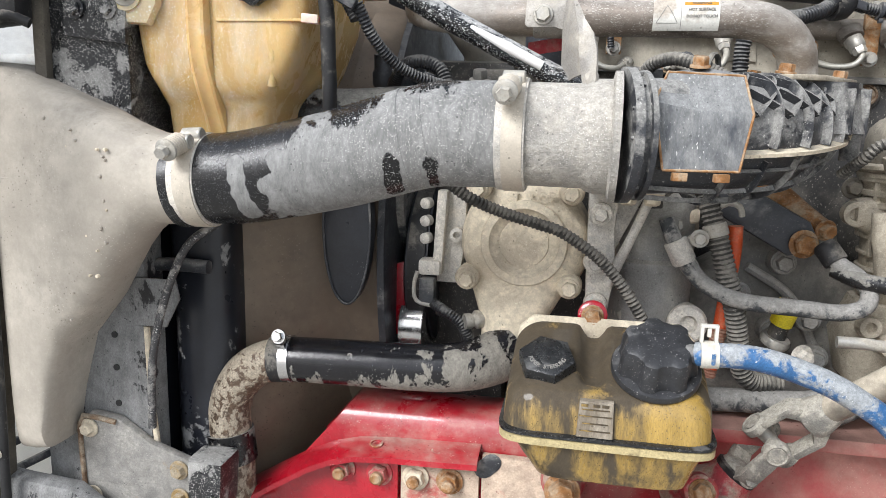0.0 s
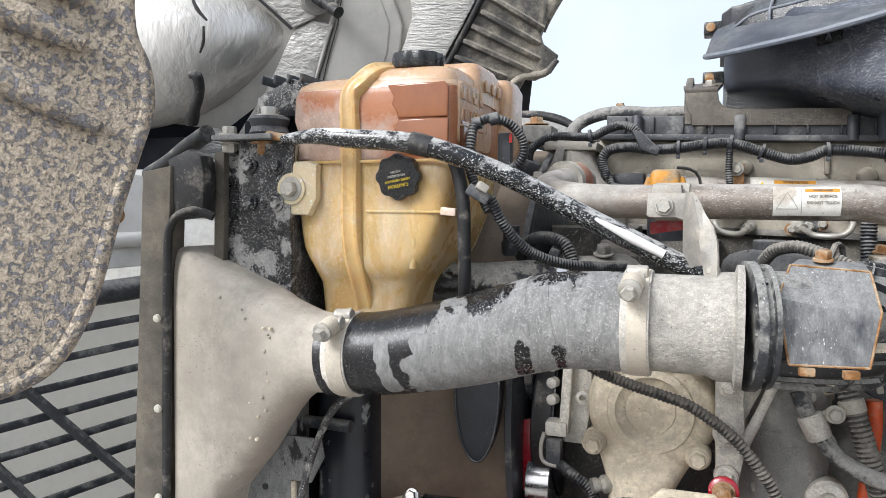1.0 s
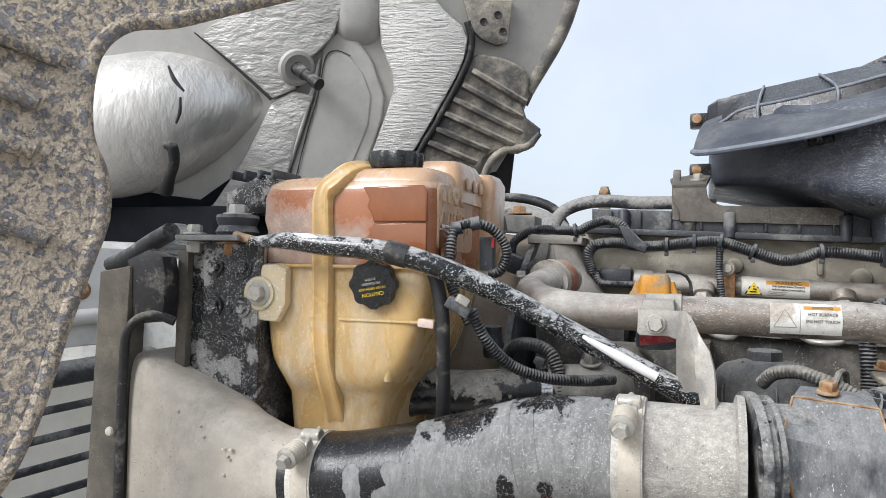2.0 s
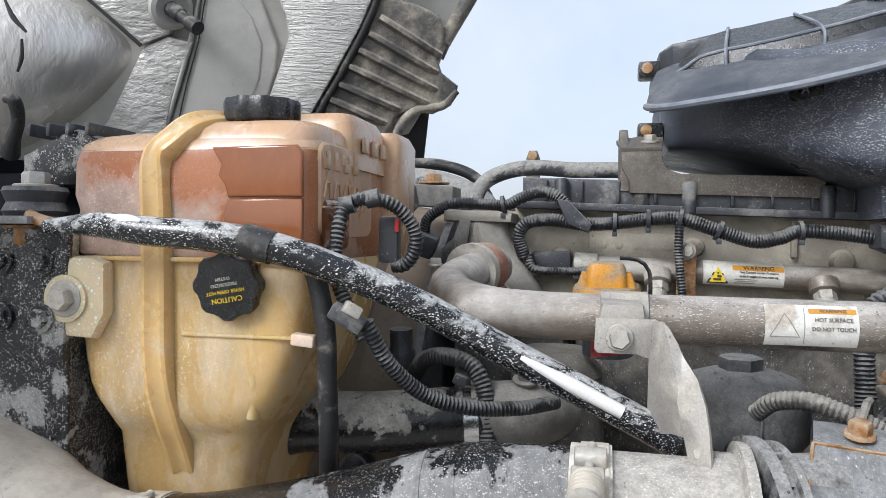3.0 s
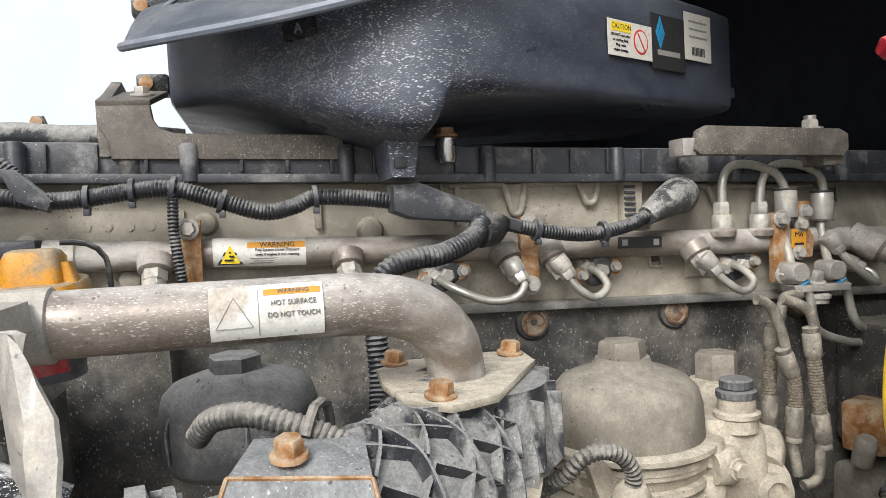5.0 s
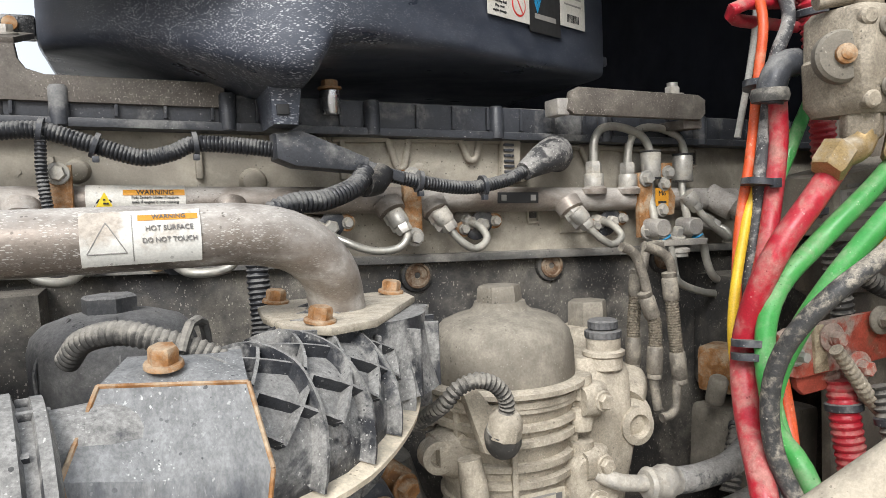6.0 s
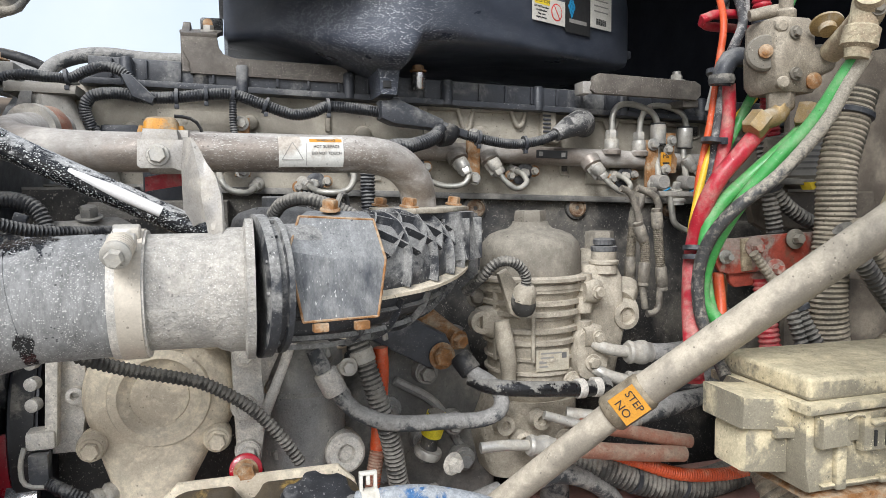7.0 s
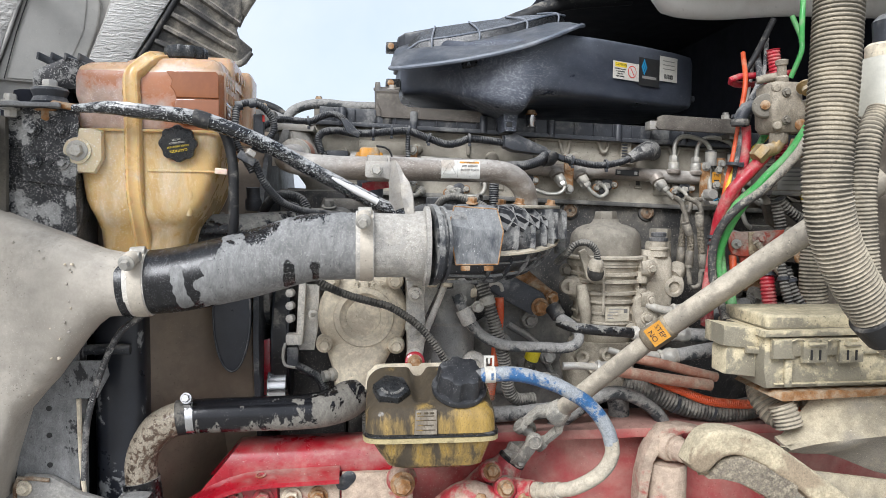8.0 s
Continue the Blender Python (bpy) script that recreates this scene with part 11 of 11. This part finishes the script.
hpart("recess_crease", tube([(0.012, -0.05, -0.03), (0.05, 0.09, -0.029), (0.085, 0.20, -0.029), (0.108, 0.303, -0.03), (0.14, 0.324, -0.031), (0.18, 0.31, -0.031)], 0.0016, 6), M_RUBBER)
hpart("recess_rib", tube([(-0.02, -0.05, -0.033), (0.03, 0.09, -0.026), (0.068, 0.21, -0.030), (0.09, 0.30, -0.034)], [0.005, 0.006, 0.006, 0.004], 12), M_HOOD)
hpart("upper_bulge", loft([(-0.05, 0.20, 0.44, 0.075, 0.10, 3), (-0.02, 0.20, 0.45, 0.06, 0.085, 3), (-0.008, 0.20, 0.455, 0.035, 0.06, 2.6)], "z", 32), M_HOOD)
hpart("quilt", prism([(0.262, 0.62), (0.36, 0.62), (0.40, 0.50), (0.45, 0.438), (0.50, 0.400), (0.518, 0.365), (0.510, 0.31), (0.485, 0.25), (0.43, 0.15), (0.375, 0.054), (0.33, -0.02), (0.22, -0.03), (0.247, 0.048), (0.284, 0.149), (0.306, 0.22), (0.298, 0.27), (0.270, 0.34), (0.264, 0.40)], -0.05, -0.005, "z", 0.016), M_QUILT, "white quilted insulation strip")
hpart("quilt_edge", tube([(0.515, 0.41, -0.02), (0.528, 0.36, -0.02), (0.512, 0.285, -0.018), (0.44, 0.14, -0.018), (0.385, 0.045, -0.02), (0.35, -0.02, -0.02)], 0.011, 10), M_RUBBER)
fe = hpart("fender_edge", prism([(0.524, 0.313), (0.557, 0.323), (0.62, 0.312), (0.683, 0.287), (0.697, 0.255), (0.697, 0.217), (0.682, 0.180), (0.696, 0.143), (0.740, 0.112), (0.735, 0.080), (0.722, 0.059), (0.675, 0.036), (0.606, 0.042), (0.578, 0.028), (0.552, -0.027), (0.40, -0.02), (0.393, 0.049), (0.50, 0.26)], -0.05, -0.024, "z", 0.010, seg=3), M_FENDER, "scuffed black ribbed fender inner")
for a, b in (((0.528, 0.268), (0.687, 0.178)), ((0.501, 0.227), (0.680, 0.134)), ((0.476, 0.186), (0.681, 0.090)), ((0.451, 0.145), (0.660, 0.055)), ((0.426, 0.10), (0.585, 0.036)), ((0.405, 0.06), (0.55, 0.0))):
    u = (Vector(b) - Vector(a)).normalized()
    v = Vector((-u.y, u.x))
    a, b = Vector(a), Vector(b)
    prof = [(a - v * 0.004, -0.026), (a + v * 0.004, -0.012), (a + v * 0.014, -0.010), (a + v * 0.020, -0.026)]
    bm = bmesh.new()
    rings = [[(p.x, p.y, h) for p, h in prof]] + [[(p.x + (b - a).x * f, p.y + (b - a).y * f, h + dh * (h > -0.02)) for p, h in prof] for f, dh in ((0.05, 0.006), (0.6, 0.006), (0.9, -0.002), (1.0, -0.012))]
    ringed(bm, rings)
    bmesh.ops.recalc_face_normals(bm, faces=bm.faces[:])
    hpart("rib", bm, M_FENDER, parent=fe)
hpart("upper_bracket", prism([(0.500, 0.47), (0.64, 0.47), (0.636, 0.40), (0.631, 0.353), (0.60, 0.345), (0.556, 0.361), (0.523, 0.392)], -0.05, -0.012, "z", 0.008), M_FENDER, "scuffed black stepped hood bracket")
for px_, py_ in ((0.56, 0.41), (0.60, 0.43), (0.615, 0.385)):
    hpart("bracket_hole", lathe([(0.011, 0), (0.010, 0.003), (0.006, 0.001)], (px_, py_, -0.0125), (0, 0, 1), 16), M_RUBBER)
hpart("outer_flare", prism([(0.60, 0.62), (0.90, 0.62), (0.814, 0.443), (0.776, 0.347), (0.702, 0.175), (0.672, 0.19), (0.66, 0.28), (0.634, 0.347)], -0.075, -0.055, "z", 0.006), M_FENDER, "mud stained outer wheel arch flare")
hpart("arch_rim", tube([(0.735, 0.10, -0.035), (0.70, 0.06, -0.03), (0.64, 0.05, -0.03), (0.60, 0.02, -0.03), (0.575, -0.04, -0.03), (0.57, -0.10, -0.03)], 0.012, 10), M_FENDER)
hpart("arch_dark", prism([(0.58, -0.14), (0.66, -0.14), (0.675, 0.05), (0.60, 0.02)], -0.12, -0.10, "z", 0.004), M_RUBBER)
bs = hpart("bump_stop", lathe([(0.050, -0.004), (0.054, 0.006), (0.050, 0.018), (0.040, 0.022), (0.032, 0.014), (0.018, 0.012)], (0.024, 0.275, -0.02), (0.55, -0.25, 1), 32), M_HOOD, "grey cup with black rubber bump stop")
hpart("rubber_pin", tube([(0.030, 0.272, -0.005), (0.048, 0.262, 0.015), (0.058, 0.255, 0.025), (0.062, 0.253, 0.029), (0.078, 0.243, 0.044), (0.084, 0.240, 0.048), (0.104, 0.228, 0.066)], [0.019, 0.019, 0.018, 0.014, 0.014, 0.0185, 0.0175], 16, 0.004), M_RUBBER, parent=bs)
# black sheet standing in for the shade under the foil bulge
hpart("gap_shade", prism([(-0.95, -0.14), (-0.45, -0.10), (-0.28, -0.12), (-0.14, -0.02), (-0.20, -0.16), (-0.40, -0.30), (-0.95, -0.30)], -0.045, -0.035, "z", 0.003), M_DARK)
hpart("far_flare", tube([(0.86, 0.70, -0.06), (0.80, 0.42, -0.05), (0.70, 0.22, -0.06)], 0.02, 10), M_FENDER)

# ---- liner flap near the camera ----
fm_ = facing((-0.52, 0.47, 1.75), (0.72, -0.68, 0.1))
flap = thing("wheel_arch_liner", (-0.55, 0.5, 1.45), "grey wheel arch liner speckled with dried mud", "wheel arch liner")
bm = prism([(-0.30, 0.40), (0.40, 0.45), (0.36, 0.32), (0.225, 0.256), (0.164, 0.229), (0.113, 0.215), (0.083, 0.183), (0.073, 0.136), (0.075, 0.084), (0.089, 0.046), (0.091, 0.001), (0.076, -0.050), (0.057, -0.112), (0.031, -0.207), (0.0, -0.268), (-0.043, -0.296), (-0.12, -0.315), (-0.30, -0.33)], -0.02, 0.0, "z", 0.008, seg=3)
bm.transform(fm_)
part("sheet", bm, M_FLAP, flap)
for pts in (((-0.12, 0.225), (-0.065, 0.204), (-0.008, 0.186), (0.051, 0.160)), ((-0.12, 0.178), (-0.064, 0.155), (-0.017, 0.134), (0.032, 0.112)), ((-0.12, 0.125), (-0.063, 0.100), (-0.016, 0.080), (0.030, 0.062)), ((-0.12, 0.058), (-0.061, 0.029), (-0.010, 0.002), (0.044, -0.025))):
    bm = tube([(x, y, 0.008) for x, y in pts], [0.018, 0.0175, 0.016, 0.008], 18)
    bm.transform(fm_)
    part("rib", bm, M_FLAP, flap)
bm = tube([(x, y, -0.008) for x, y in ((0.39, 0.33), (0.225, 0.258), (0.164, 0.231), (0.113, 0.217), (0.083, 0.184), (0.073, 0.136), (0.075, 0.084), (0.089, 0.046), (0.091, 0.001), (0.076, -0.05), (0.057, -0.112), (0.031, -0.207), (0.0, -0.268), (-0.043, -0.296), (-0.12, -0.315))], 0.010, 12)
bm.transform(fm_)
part("rolled_edge", bm, M_FLAP, flap)

# ---- grille with insect screen, laid over with the hood ----
GM = facing((-1.3, 1.2, 1.3), (0.932, -0.301, 0.201))


def gpart(name, bm, material, label="", parent=None):
    bm.transform(GM)
    return part(name, bm, material, parent or hood, label)


gpart("insect_screen", prism([(-0.85, 0.12), (0.5, 0.16), (0.5, -0.85), (-0.85, -0.85)], -0.05, -0.046, "z", 0), M_SCREEN, "pale woven insect screen")
for k in range(15):
    y = 0.10 - 0.062 * k
    gpart("grille_bar", box((-0.18, y, 0.0), (1.36, 0.019, 0.014), (0, 0, 4), 0.004), M_PLASTIC)
for a, b in (((-0.55, 0.3), (0.10, -0.65)), ((-0.75, -0.1), (-0.2, -0.85)), ((-0.30, 0.15), (0.45, -0.75)), ((0.2, -0.15), (0.55, -0.5))):
    gpart("grille_strut", tube([(*a, 0.01), ((a[0] + b[0]) / 2, (a[1] + b[1]) / 2, 0.012), (*b, 0.01)], 0.013, 6), M_PLASTIC)
gpart("grille_frame", tube([(-0.85, 0.10, 0.01), (0.0, 0.13, 0.012), (0.5, 0.17, 0.01)], 0.03, 10), M_PLASTIC)
gpart("nose_panel", prism([(-0.85, 0.17), (0.5, 0.21), (0.5, 0.45), (-0.85, 0.45)], -0.03, -0.01, "z", 0.006), M_WHITE_PAINT, "pale grey hood nose panel")
gpart("nose_ridge", tube([(-0.85, 0.24, 0.0), (0.5, 0.28, 0.0)], 0.02, 10), M_WHITE_PAINT)
gpart("nose_bolt", hexbolt((0.15, 0.34, -0.01), (0, 0, 1), 0.018, 0.01), M_RUST)
part("hinge_arm", tube([(-1.15, 1.0, 0.95), (-0.9, 0.9, 0.85), (-0.6, 0.85, 0.82)], 0.03, 12), M_BLOCK, hood)
part("lower_side", prism([(-1.75, 1.0), (-0.64, 1.0), (-0.60, 1.70), (-0.68, 1.735), (-1.75, 1.77)], 1.50, 1.53, "y", 0.01), M_UNDER, hood, "pale grey inner side of the hood nose")
part("side_ridge", tube([(-1.75, 1.505, 1.655), (-1.2, 1.503, 1.640), (-0.68, 1.502, 1.625)], 0.016, 12), M_UNDER, hood)
part("side_ridge", tube([(-1.75, 1.505, 1.43), (-1.2, 1.503, 1.42), (-0.68, 1.502, 1.41)], 0.013, 12), M_UNDER, hood)
part("side_bolt", hexbolt((-1.462, 1.499, 1.582), (0, -1, 0), 0.016, 0.010), M_FILTER, hood)
part("side_hole", lathe([(0.013, 0), (0.013, 0.002), (0.010, 0.0025)], (-1.538, 1.4985, 1.493), (0, -1, 0), 16), M_LAB_BLACK, hood)
# added black sheet: painted shade behind the hood nose
part("void_shade", prism([(-1.75, 1.70), (-0.58, 1.62), (-0.50, 1.80), (-0.56, 1.865), (-1.75, 1.865)], 1.66, 1.68, "y", 0.01), M_DARK, hood)
sb = thing("bay_support", (-0.62, 0.95, 1.6), "dark support strap with white fabric edge beside the radiator", "strap")
part("strap", tube([(-0.52, 0.72, 1.745), (-0.58, 0.75, 1.73), (-0.66, 0.80, 1.712), (-0.75, 0.86, 1.70)], 0.012, 10), M_RUBBER, sb)
part("cover", tube([(-0.54, 0.76, 1.735), (-0.60, 0.80, 1.728), (-0.68, 0.86, 1.715)], 0.024, 12), M_QUILT, sb)
